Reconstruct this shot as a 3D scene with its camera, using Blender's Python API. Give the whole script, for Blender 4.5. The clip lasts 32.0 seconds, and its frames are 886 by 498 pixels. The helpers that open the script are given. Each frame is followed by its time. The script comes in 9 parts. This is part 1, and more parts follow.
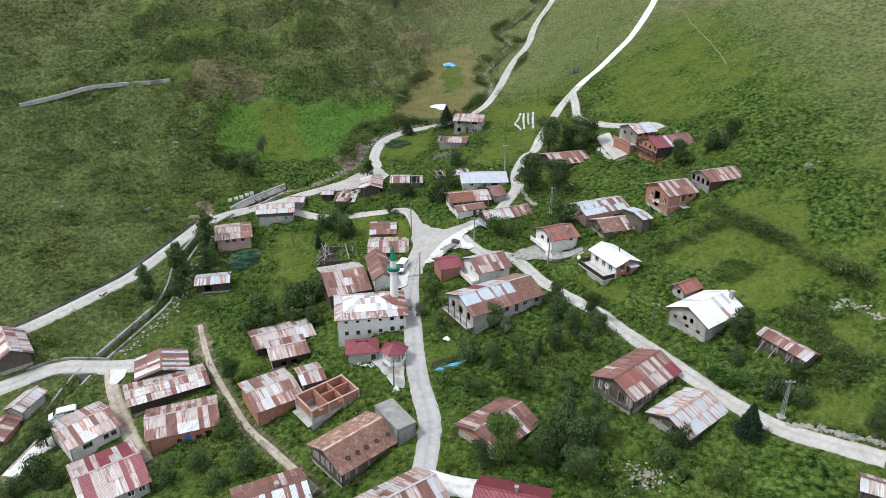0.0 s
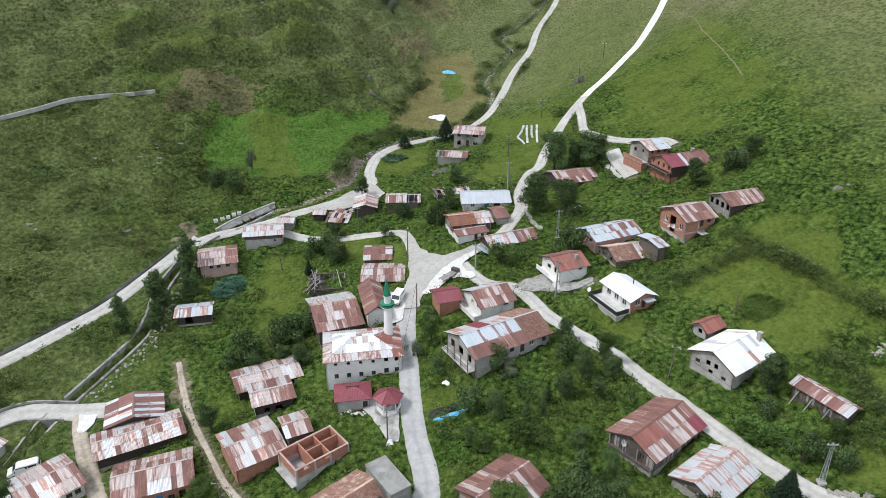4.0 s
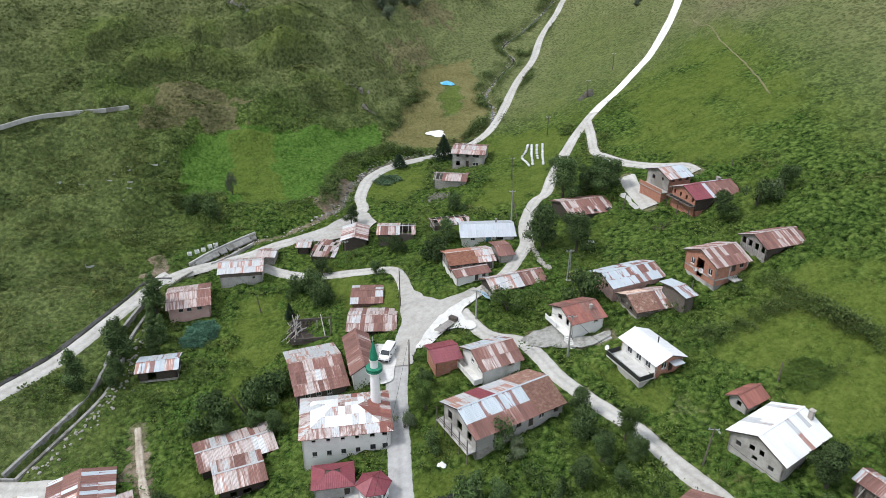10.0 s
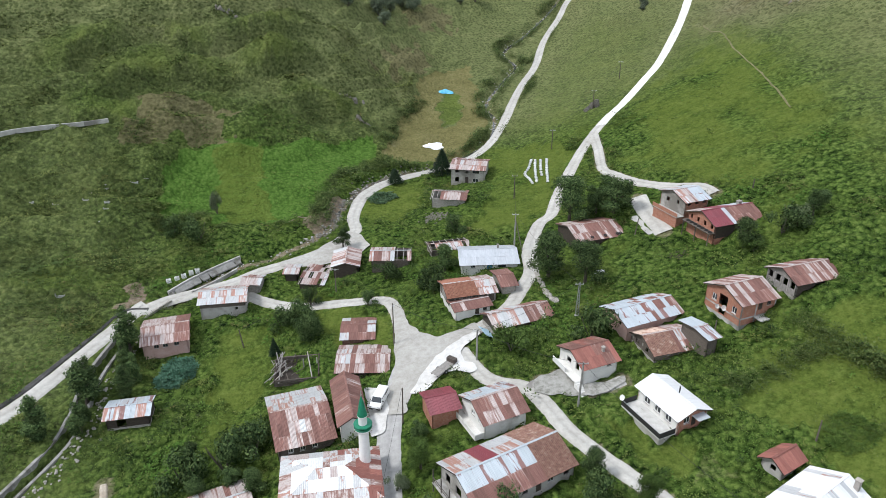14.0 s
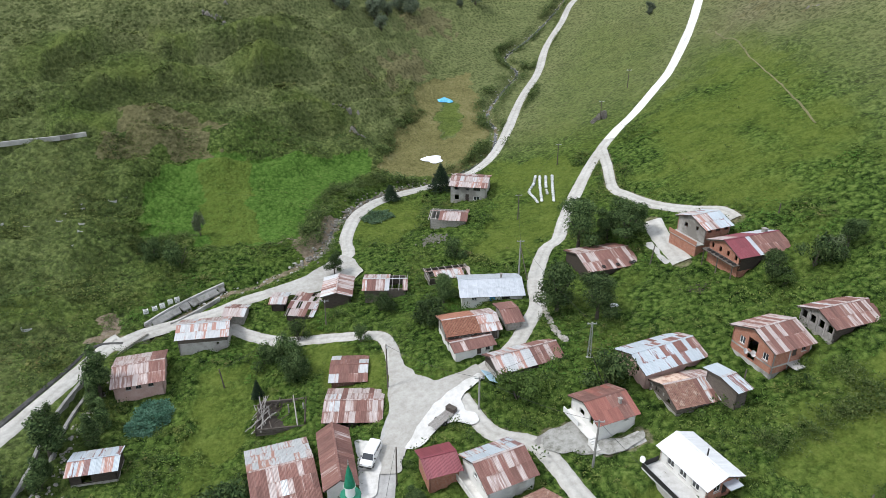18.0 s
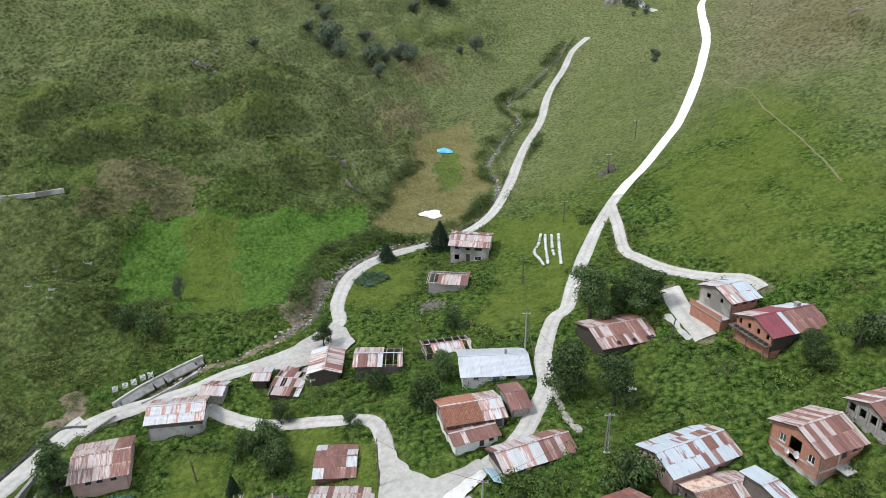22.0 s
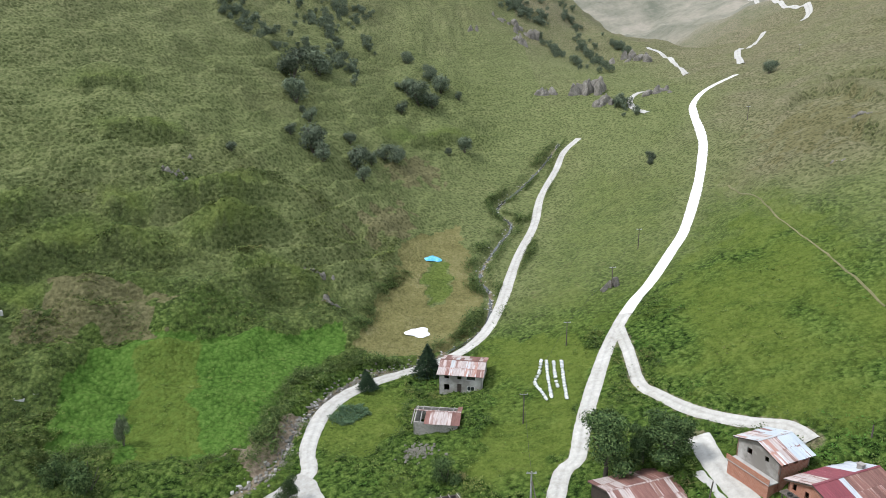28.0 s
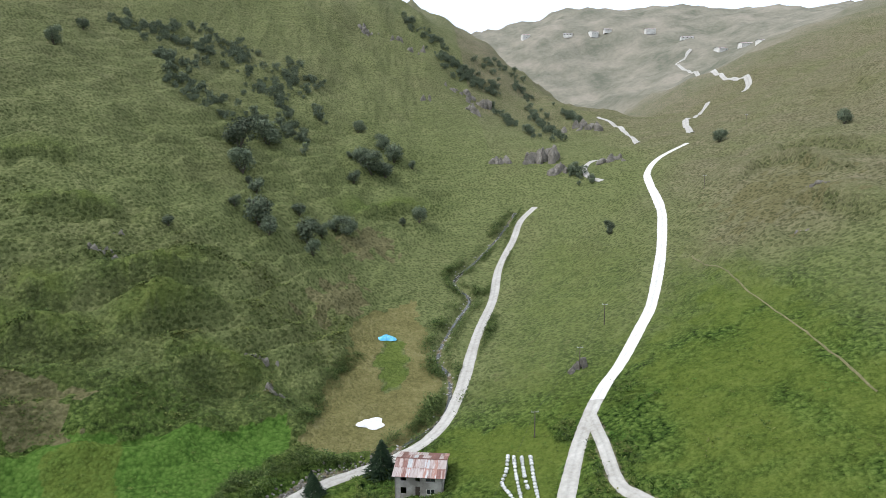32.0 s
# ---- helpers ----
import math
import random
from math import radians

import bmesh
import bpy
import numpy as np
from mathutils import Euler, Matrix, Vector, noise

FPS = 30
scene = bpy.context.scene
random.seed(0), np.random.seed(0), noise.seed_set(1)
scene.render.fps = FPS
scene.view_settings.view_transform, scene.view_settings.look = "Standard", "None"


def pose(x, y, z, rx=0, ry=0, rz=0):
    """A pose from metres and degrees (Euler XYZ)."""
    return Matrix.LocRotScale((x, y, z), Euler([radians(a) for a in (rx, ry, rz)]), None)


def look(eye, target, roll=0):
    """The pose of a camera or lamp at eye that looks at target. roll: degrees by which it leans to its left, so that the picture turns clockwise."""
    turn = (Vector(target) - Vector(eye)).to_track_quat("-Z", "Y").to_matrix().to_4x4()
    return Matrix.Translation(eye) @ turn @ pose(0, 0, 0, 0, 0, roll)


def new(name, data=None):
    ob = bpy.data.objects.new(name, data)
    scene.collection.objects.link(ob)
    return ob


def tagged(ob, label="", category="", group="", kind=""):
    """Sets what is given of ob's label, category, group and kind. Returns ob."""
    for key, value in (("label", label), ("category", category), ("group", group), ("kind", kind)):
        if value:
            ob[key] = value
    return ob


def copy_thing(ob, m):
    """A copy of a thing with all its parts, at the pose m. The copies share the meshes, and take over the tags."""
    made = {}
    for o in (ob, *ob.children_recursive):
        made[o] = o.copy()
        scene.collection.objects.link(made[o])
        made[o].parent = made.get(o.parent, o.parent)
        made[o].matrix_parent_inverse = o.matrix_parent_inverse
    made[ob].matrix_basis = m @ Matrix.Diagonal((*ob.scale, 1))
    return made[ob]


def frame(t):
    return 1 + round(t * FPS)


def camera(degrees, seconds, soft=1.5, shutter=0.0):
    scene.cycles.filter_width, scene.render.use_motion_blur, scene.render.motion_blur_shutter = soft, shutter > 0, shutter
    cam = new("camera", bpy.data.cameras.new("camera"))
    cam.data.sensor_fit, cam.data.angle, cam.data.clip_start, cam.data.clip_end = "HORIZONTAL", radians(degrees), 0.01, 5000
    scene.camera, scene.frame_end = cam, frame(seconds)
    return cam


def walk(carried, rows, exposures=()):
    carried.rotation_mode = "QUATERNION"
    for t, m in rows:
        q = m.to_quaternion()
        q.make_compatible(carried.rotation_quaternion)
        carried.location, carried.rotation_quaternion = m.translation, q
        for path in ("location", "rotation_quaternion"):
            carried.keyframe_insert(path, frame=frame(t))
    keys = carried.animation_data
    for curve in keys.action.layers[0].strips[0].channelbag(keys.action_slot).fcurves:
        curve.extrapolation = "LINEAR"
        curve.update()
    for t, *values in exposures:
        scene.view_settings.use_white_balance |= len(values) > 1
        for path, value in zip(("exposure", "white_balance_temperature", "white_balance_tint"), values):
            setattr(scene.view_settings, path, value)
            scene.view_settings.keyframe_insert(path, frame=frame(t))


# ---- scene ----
cam = camera(66.3, 32.0, soft=0.4)
METRES, EYE, TILT, LEAN, TURN = 100.0, 70.0, -25.5, 0.0, 0.0
ROWS = [
    (0.0, 0.0, 0.0, 0.0, 0.0, 0.0, -0.0),
    (0.5, 0.0004, 0.0139, 0.0074, 0.0, 0.0, 0.03),
    (1.0, 0.0008, 0.0276, 0.0149, -0.0, 0.01, 0.05),
    (1.5, 0.001, 0.0412, 0.0223, 0.0, 0.02, 0.06),
    (2.0, 0.0013, 0.0549, 0.0296, 0.01, 0.02, 0.08),
    (2.5, 0.0016, 0.0687, 0.037, 0.01, 0.02, 0.09),
    (3.0, 0.0018, 0.0825, 0.0444, 0.01, 0.02, 0.1),
    (3.5, 0.0023, 0.0962, 0.0517, 0.01, 0.03, 0.1),
    (5.5, 0.004, 0.1509, 0.0802, 0.02, 0.08, 0.12),
    (6.0, 0.0046, 0.1646, 0.0874, 0.02, 0.08, 0.13),
    (6.5, 0.0051, 0.1783, 0.0945, 0.02, 0.09, 0.14),
    (7.0, 0.0055, 0.1916, 0.1021, 0.02, 0.07, 0.14),
    (7.5, 0.0062, 0.2056, 0.1088, 0.02, 0.07, 0.14),
    (8.0, 0.0067, 0.2193, 0.1159, 0.02, 0.06, 0.14),
    (8.5, 0.0072, 0.2332, 0.1233, 0.02, 0.05, 0.12),
    (9.0, 0.008, 0.247, 0.1302, 0.01, 0.06, 0.12),
    (9.5, 0.0088, 0.261, 0.137, 0.01, 0.05, 0.12),
    (10.0, 0.0093, 0.2747, 0.1442, -0.0, 0.04, 0.11),
    (10.5, 0.0099, 0.2886, 0.1513, -0.01, 0.03, 0.11),
    (11.0, 0.0106, 0.3023, 0.1586, -0.01, 0.03, 0.11),
    (11.5, 0.0111, 0.3161, 0.1658, -0.01, 0.03, 0.11),
    (12.0, 0.0117, 0.3298, 0.1731, -0.01, 0.03, 0.12),
    (12.5, 0.0123, 0.3435, 0.1803, -0.01, 0.05, 0.13),
    (13.0, 0.0128, 0.3572, 0.1875, -0.01, 0.05, 0.15),
    (13.5, 0.0134, 0.3709, 0.1947, -0.01, 0.05, 0.16),
    (14.0, 0.0138, 0.3844, 0.2019, -0.01, 0.05, 0.19),
    (14.5, 0.0144, 0.3981, 0.2089, -0.01, 0.05, 0.2),
    (16.5, 0.0136, 0.4525, 0.2379, -0.09, -0.0, 0.21),
    (17.0, 0.0142, 0.466, 0.2452, -0.07, -0.02, 0.21),
    (17.5, 0.0146, 0.4799, 0.2525, -0.07, -0.02, 0.21),
    (18.0, 0.0153, 0.4939, 0.2601, -0.06, -0.01, 0.21),
    (18.5, 0.0154, 0.5078, 0.2677, -0.07, 0.02, 0.21),
    (19.0, 0.016, 0.5218, 0.275, -0.06, 0.07, 0.2),
    (19.5, 0.0162, 0.5356, 0.2829, -0.07, 0.23, 0.21),
    (20.0, 0.0171, 0.5498, 0.2903, -0.05, 0.74, 0.21),
    (20.5, 0.0172, 0.5639, 0.2978, -0.06, 1.38, 0.21),
    (21.0, 0.018, 0.5778, 0.3053, -0.03, 2.02, 0.22),
    (21.5, 0.0185, 0.5917, 0.313, -0.03, 2.62, 0.23),
    (22.0, 0.0195, 0.6059, 0.3204, -0.0, 3.24, 0.24),
    (22.5, 0.0194, 0.6197, 0.3276, -0.02, 3.86, 0.23),
    (23.0, 0.0198, 0.6337, 0.335, -0.03, 4.46, 0.23),
    (23.5, 0.0202, 0.6476, 0.3425, -0.02, 5.05, 0.25),
    (24.0, 0.0208, 0.6616, 0.3497, 0.0, 5.68, 0.26),
    (24.5, 0.0212, 0.6757, 0.3572, 0.01, 6.3, 0.27),
    (25.0, 0.022, 0.6896, 0.3643, 0.04, 6.94, 0.28),
    (25.5, 0.022, 0.7032, 0.3715, 0.02, 7.61, 0.26),
    (27.5, 0.0231, 0.7583, 0.4016, -0.46, 10.21, 0.44),
    (28.0, 0.0238, 0.7722, 0.4093, -0.84, 10.88, 0.63),
    (28.5, 0.0241, 0.7862, 0.4167, -1.25, 11.54, 0.84),
    (29.0, 0.0248, 0.8003, 0.4241, -1.77, 12.24, 1.08),
    (29.5, 0.0251, 0.8144, 0.4314, -2.35, 12.92, 1.35),
    (30.0, 0.0258, 0.8285, 0.4388, -2.94, 13.6, 1.65),
    (30.5, 0.0262, 0.841, 0.4459, -3.48, 14.25, 1.92),
    (31.0, 0.0272, 0.8549, 0.4532, -3.77, 14.96, 2.07),
    (31.5, 0.0281, 0.8689, 0.461, -4.06, 15.67, 2.22),
    (32.0, 0.0286, 0.8828, 0.4684, -4.31, 16.28, 2.34),
]
walk(cam, [(t, pose(0, 0, EYE, TILT, LEAN, TURN) @ pose(METRES * x, METRES * y, METRES * z, 90 + pitch, roll, yaw)) for t, x, y, z, yaw, pitch, roll in ROWS],
     [(0, -0.1), (19, -0.08), (23, -0.02), (28, 0.12), (30.5, 0.1), (32, -0.1)])


# ---------------------------------------------------------------- light
SUN_AZ, SUN_EL = 262.0, 54.0
world = bpy.data.worlds.new("sky")
scene.world = world
world.use_nodes = True
wn, wl = world.node_tree.nodes, world.node_tree.links
sky = wn.new("ShaderNodeTexSky")
sky.sky_type, sky.sun_disc = "NISHITA", False
sky.sun_elevation, sky.sun_rotation = radians(SUN_EL), radians(SUN_AZ)
sky.air_density, sky.dust_density, sky.altitude = 1.0, 4.0, 1500.0
grey = wn.new("ShaderNodeMix")
grey.data_type, grey.blend_type = "RGBA", "MIX"
grey.inputs["Factor"].default_value = 0.85
grey.inputs["B"].default_value = (8.1, 8.8, 9.9, 1)
wl.new(sky.outputs["Color"], grey.inputs["A"])
wl.new(grey.outputs["Result"], wn["Background"].inputs["Color"])
wn["Background"].inputs["Strength"].default_value = 0.15
sun = new("sun", bpy.data.lights.new("sun", "SUN"))
sun.data.energy, sun.data.angle, sun.data.color = 2.8, radians(12), (1.0, 0.99, 0.985)
sun.matrix_world = look((0, 0, 300), (-math.sin(radians(SUN_AZ)) * 200, -math.cos(radians(SUN_AZ)) * 200, 300 - 200 * math.tan(radians(SUN_EL))))
scene.view_settings.exposure = 0.0


# ---------------------------------------------------------------- materials
def ramp(nt, source, stops):
    r = nt.nodes.new("ShaderNodeValToRGB")
    el = r.color_ramp.elements
    while len(el) < len(stops):
        el.new(0.5)
    for e, (p, c) in zip(el, stops):
        e.position, e.color = p, (*c, 1)
    nt.links.new(source, r.inputs["Fac"])
    return r.outputs["Color"]


def noise_tex(nt, vec, scale, detail=4.0, rough=0.6, stretch=None):
    if stretch:
        m = nt.nodes.new("ShaderNodeMapping")
        m.inputs["Scale"].default_value = stretch
        nt.links.new(vec, m.inputs["Vector"])
        vec = m.outputs["Vector"]
    n = nt.nodes.new("ShaderNodeTexNoise")
    n.inputs["Scale"].default_value, n.inputs["Detail"].default_value, n.inputs["Roughness"].default_value = scale, detail, rough
    nt.links.new(vec, n.inputs["Vector"])
    return n.outputs["Fac"]


def calc(nt, op, a, b=None, c=None, clamp=False):
    m = nt.nodes.new("ShaderNodeMath")
    m.operation, m.use_clamp = op, clamp
    for k, v in enumerate((a, b, c)):
        if v is None:
            continue
        if isinstance(v, (int, float)):
            m.inputs[k].default_value = v
        else:
            nt.links.new(v, m.inputs[k])
    return m.outputs[0]


def mix(nt, fac, a, b, blend="MIX"):
    m = nt.nodes.new("ShaderNodeMix")
    m.data_type, m.blend_type = "RGBA", blend
    for key, v in (("Factor", fac), ("A", a), ("B", b)):
        if isinstance(v, (int, float)):
            m.inputs[key].default_value = v
        elif isinstance(v, tuple):
            m.inputs[key].default_value = (*v, 1)
        else:
            nt.links.new(v, m.inputs[key])
    return m.outputs["Result"]


def base_mat(name, rough=0.8, metal=0.0):
    m = bpy.data.materials.new(name)
    m.use_nodes = True
    b = m.node_tree.nodes["Principled BSDF"]
    b.inputs["Roughness"].default_value, b.inputs["Metallic"].default_value = rough, metal
    return m, m.node_tree, b


def bump(nt, b, height, strength, dist):
    k = nt.nodes.new("ShaderNodeBump")
    k.inputs["Strength"].default_value, k.inputs["Distance"].default_value = strength, dist
    nt.links.new(height, k.inputs["Height"])
    nt.links.new(k.outputs["Normal"], b.inputs["Normal"])


DOWN = (4.5, 0.42, 4.5)


def surf(name, stops, scale=3.0, fine=25.0, rough=0.85, metal=0.0, relief=0.02, stretch=None, vary=0.15, stain=None):
    """A weathered surface: stops are colours over a two-scale noise, stain a colour that comes in patches."""
    m, nt, b = base_mat(name, rough, metal)
    tc = nt.nodes.new("ShaderNodeTexCoord").outputs["Object"]
    info = nt.nodes.new("ShaderNodeObjectInfo")
    add = nt.nodes.new("ShaderNodeVectorMath")
    add.operation = "MULTIPLY_ADD"
    nt.links.new(info.outputs["Random"], add.inputs[0])
    add.inputs[1].default_value = (17.0, 29.0, 11.0)
    nt.links.new(tc, add.inputs[2])
    vec = add.outputs[0]
    n1 = noise_tex(nt, vec, scale, 5, 0.6, stretch)
    n2 = noise_tex(nt, vec, fine, 3, 0.6, stretch)
    f = calc(nt, "ADD", calc(nt, "MULTIPLY", n1, 0.65), calc(nt, "MULTIPLY", n2, 0.35))
    col = ramp(nt, f, [(0.3 + 0.4 * k / max(1, len(stops) - 1), c) for k, c in enumerate(stops)])
    if stain:
        c, lo, hi = stain
        n3 = noise_tex(nt, vec, scale * 0.45, 6, 0.65, stretch)
        if stretch == DOWN:
            gen = nt.nodes.new("ShaderNodeSeparateXYZ")
            nt.links.new(nt.nodes.new("ShaderNodeTexCoord").outputs["Generated"], gen.inputs[0])
            laps = calc(nt, "POWER", calc(nt, "ABSOLUTE", calc(nt, "MULTIPLY_ADD", gen.outputs[1], 2.0, -0.9)), 6.0)
            n3 = calc(nt, "MULTIPLY_ADD", laps, calc(nt, "MULTIPLY", n2, 0.2), n3)
        col = mix(nt, ramp(nt, calc(nt, "ADD", n3, calc(nt, "MULTIPLY_ADD", info.outputs["Random"], 0.26, -0.09)), [(lo, (0, 0, 0)), (hi, (1, 1, 1))]), col, c)
    if vary:
        v = calc(nt, "MULTIPLY_ADD", info.outputs["Random"], 2 * vary, 1 - vary)
        col = mix(nt, 1.0, col, combine(nt, v), "MULTIPLY")
    nt.links.new(col, b.inputs["Base Color"])
    if relief:
        bump(nt, b, f, 0.6, relief)
    return m


def combine(nt, v):
    c = nt.nodes.new("ShaderNodeCombineColor")
    for k in range(3):
        nt.links.new(v, c.inputs[k])
    return c.outputs[0]


zinc = surf("zinc_sheet", [(0.36, 0.37, 0.385), (0.51, 0.52, 0.53), (0.62, 0.625, 0.635)], 1.2, 9, 0.5, 0.25, 0.004, DOWN, 0.12, ((0.36, 0.20, 0.16), 0.56, 0.66))
faded = surf("faded_sheet", [(0.37, 0.275, 0.255), (0.48, 0.41, 0.39), (0.60, 0.565, 0.555)], 1.2, 8, 0.6, 0.2, 0.004, DOWN, 0.15, ((0.21, 0.115, 0.095), 0.52, 0.70))
rusty = surf("rusty_sheet", [(0.12, 0.058, 0.048), (0.19, 0.09, 0.073), (0.28, 0.155, 0.13)], 1.3, 9, 0.75, 0.1, 0.004, DOWN, 0.22, ((0.40, 0.31, 0.285), 0.70, 0.90))
orange_rust = surf("orange_rust_sheet", [(0.19, 0.07, 0.055), (0.25, 0.095, 0.075), (0.31, 0.14, 0.11)], 1.3, 9, 0.75, 0.1, 0.004, DOWN, 0.2)
maroon = surf("maroon_sheet", [(0.15, 0.03, 0.042), (0.205, 0.042, 0.056), (0.26, 0.07, 0.08)], 1.0, 7, 0.5, 0.1, 0.004, DOWN, 0.1)
white_sheet = surf("white_sheet", [(0.35, 0.38, 0.42), (0.44, 0.467, 0.505), (0.52, 0.54, 0.57)], 0.8, 6, 0.45, 0.1, 0.003, DOWN, 0.06)
bright_sheet = surf("bright_white_sheet", [(0.6, 0.61, 0.625), (0.71, 0.715, 0.72), (0.78, 0.78, 0.785)], 0.8, 6, 0.45, 0.05, 0.003, DOWN, 0.05)
blue_sheet = surf("blue_grey_sheet", [(0.34, 0.39, 0.43), (0.44, 0.49, 0.53), (0.53, 0.575, 0.61)], 1.0, 7, 0.5, 0.2, 0.004, DOWN, 0.08, ((0.22, 0.12, 0.11), 0.66, 0.70))
tile_red = surf("clay_tile", [(0.13, 0.075, 0.06), (0.26, 0.135, 0.1), (0.40, 0.27, 0.215)], 2.2, 14, 0.9, 0, 0.02, None, 0.3, ((0.46, 0.35, 0.285), 0.52, 0.66))
tile_orange = surf("new_clay_tile", [(0.17, 0.07, 0.045), (0.29, 0.125, 0.08), (0.4, 0.22, 0.15)], 2.0, 14, 0.9, 0, 0.02, None, 0.15)
timber = surf("weathered_timber", [(0.045, 0.036, 0.03), (0.10, 0.082, 0.068), (0.19, 0.165, 0.145)], 1.5, 12, 0.9, 0, 0.02, (1, 1, 9), 0.3)
dark_timber = surf("dark_timber", [(0.025, 0.018, 0.014), (0.05, 0.038, 0.03), (0.085, 0.068, 0.055)], 1.5, 12, 0.9, 0, 0.02, (1, 1, 9), 0.25)
grey_timber = surf("silvered_timber", [(0.16, 0.145, 0.135), (0.30, 0.28, 0.26), (0.42, 0.40, 0.38)], 1.5, 12, 0.9, 0, 0.02, (9, 1, 1), 0.25)
plaster = surf("white_plaster", [(0.58, 0.57, 0.54), (0.70, 0.69, 0.66), (0.78, 0.77, 0.74)], 0.5, 6, 0.9, 0, 0.006, None, 0.04, ((0.42, 0.40, 0.36), 0.60, 0.80))
grey_plaster = surf("grey_render", [(0.26, 0.25, 0.23), (0.38, 0.365, 0.34), (0.47, 0.455, 0.43)], 0.5, 6, 0.95, 0, 0.01, None, 0.08, ((0.2, 0.185, 0.165), 0.58, 0.75))
pink_plaster = surf("pink_render", [(0.30, 0.19, 0.165), (0.42, 0.28, 0.245), (0.5, 0.38, 0.34)], 0.6, 6, 0.95, 0, 0.01, None, 0.06)
stone_wall = surf("rubble_masonry", [(0.17, 0.155, 0.135), (0.31, 0.29, 0.26), (0.45, 0.43, 0.40)], 2.4, 9, 0.95, 0, 0.06, None, 0.1)
concrete = surf("concrete", [(0.30, 0.295, 0.28), (0.42, 0.41, 0.39), (0.52, 0.51, 0.49)], 0.6, 8, 0.9, 0, 0.008, None, 0.06, ((0.2, 0.19, 0.175), 0.6, 0.75))
old_concrete = surf("stained_concrete", [(0.15, 0.147, 0.138), (0.25, 0.245, 0.23), (0.36, 0.355, 0.34)], 0.7, 8, 0.95, 0, 0.02, None, 0.1, ((0.1, 0.095, 0.08), 0.56, 0.72))
pole_grey = surf("pole_concrete", [(0.22, 0.215, 0.2), (0.33, 0.32, 0.3)], 2, 9, 0.9, 0, 0.004)
steel = surf("galvanised_steel", [(0.36, 0.37, 0.38), (0.5, 0.51, 0.52)], 3, 12, 0.45, 0.7, 0.002)
white_paint = surf("white_paint", [(0.72, 0.72, 0.71), (0.82, 0.82, 0.81)], 2, 12, 0.5, 0, 0.002, None, 0.04)
green_paint = surf("green_lead", [(0.005, 0.12, 0.065), (0.01, 0.2, 0.11), (0.03, 0.26, 0.16)], 2, 10, 0.45, 0.1, 0.003, None, 0.05)
blue_paint = surf("blue_paint", [(0.03, 0.17, 0.38), (0.05, 0.26, 0.52)], 3, 12, 0.55, 0, 0.002)
pale_blue = surf("pale_blue_sheet", [(0.36, 0.55, 0.68), (0.48, 0.66, 0.76)], 3, 12, 0.5, 0, 0.002)
blue_tarp = surf("blue_tarpaulin", [(0.05, 0.33, 0.62), (0.09, 0.45, 0.72), (0.35, 0.66, 0.82)], 1.2, 8, 0.35, 0, 0.03)
white_tarp = surf("white_tarpaulin", [(0.62, 0.63, 0.64), (0.78, 0.78, 0.79), (0.84, 0.84, 0.84)], 1.2, 8, 0.4, 0, 0.03)
black_rubber = surf("rubber", [(0.012, 0.012, 0.012), (0.03, 0.03, 0.03)], 6, 30, 0.8, 0, 0.004)
rock_mat = surf("hill_rock", [(0.08, 0.072, 0.06), (0.165, 0.152, 0.13), (0.29, 0.272, 0.24)], 0.5, 4, 0.95, 0, 0.15, None, 0.15)
marble = surf("gravestone", [(0.28, 0.28, 0.265), (0.5, 0.5, 0.485)], 2, 14, 0.7, 0, 0.004, None, 0.15)
bark = surf("bark", [(0.05, 0.04, 0.032), (0.1, 0.085, 0.07)], 3, 16, 0.95, 0, 0.03, (1, 1, 0.3))
chimney_mat = surf("chimney_stone", [(0.24, 0.22, 0.2), (0.4, 0.37, 0.34)], 3, 12, 0.95, 0, 0.02)
glass, gnt, gb = base_mat("window_glass", 0.05)
gb.inputs["Base Color"].default_value = (0.03, 0.035, 0.04, 1)
gb.inputs["Specular IOR Level"].default_value = 0.8


def brick_mat():
    m, nt, b = base_mat("hollow_brick", 0.9)
    tc = nt.nodes.new("ShaderNodeTexCoord").outputs["Object"]
    n1, n2 = noise_tex(nt, tc, 1.5, 4), noise_tex(nt, tc, 14, 3, 0.6, (0.6, 0.6, 1.6))
    col = ramp(nt, calc(nt, "ADD", calc(nt, "MULTIPLY", n1, 0.4), calc(nt, "MULTIPLY", n2, 0.6)), [(0.32, (0.22, 0.09, 0.06)), (0.5, (0.37, 0.16, 0.105)), (0.68, (0.48, 0.26, 0.18))])
    nt.links.new(col, b.inputs["Base Color"])
    sep = nt.nodes.new("ShaderNodeSeparateXYZ")
    nt.links.new(tc, sep.inputs[0])
    course = calc(nt, "LESS_THAN", calc(nt, "FRACT", calc(nt, "DIVIDE", sep.outputs[2], 0.2)), 0.1)
    nt.links.new(mix(nt, calc(nt, "MULTIPLY", course, 0.55), col, (0.42, 0.37, 0.32)), b.inputs["Base Color"])
    bump(nt, b, calc(nt, "SUBTRACT", n2, course), 0.5, 0.012)
    return m


brick = brick_mat()


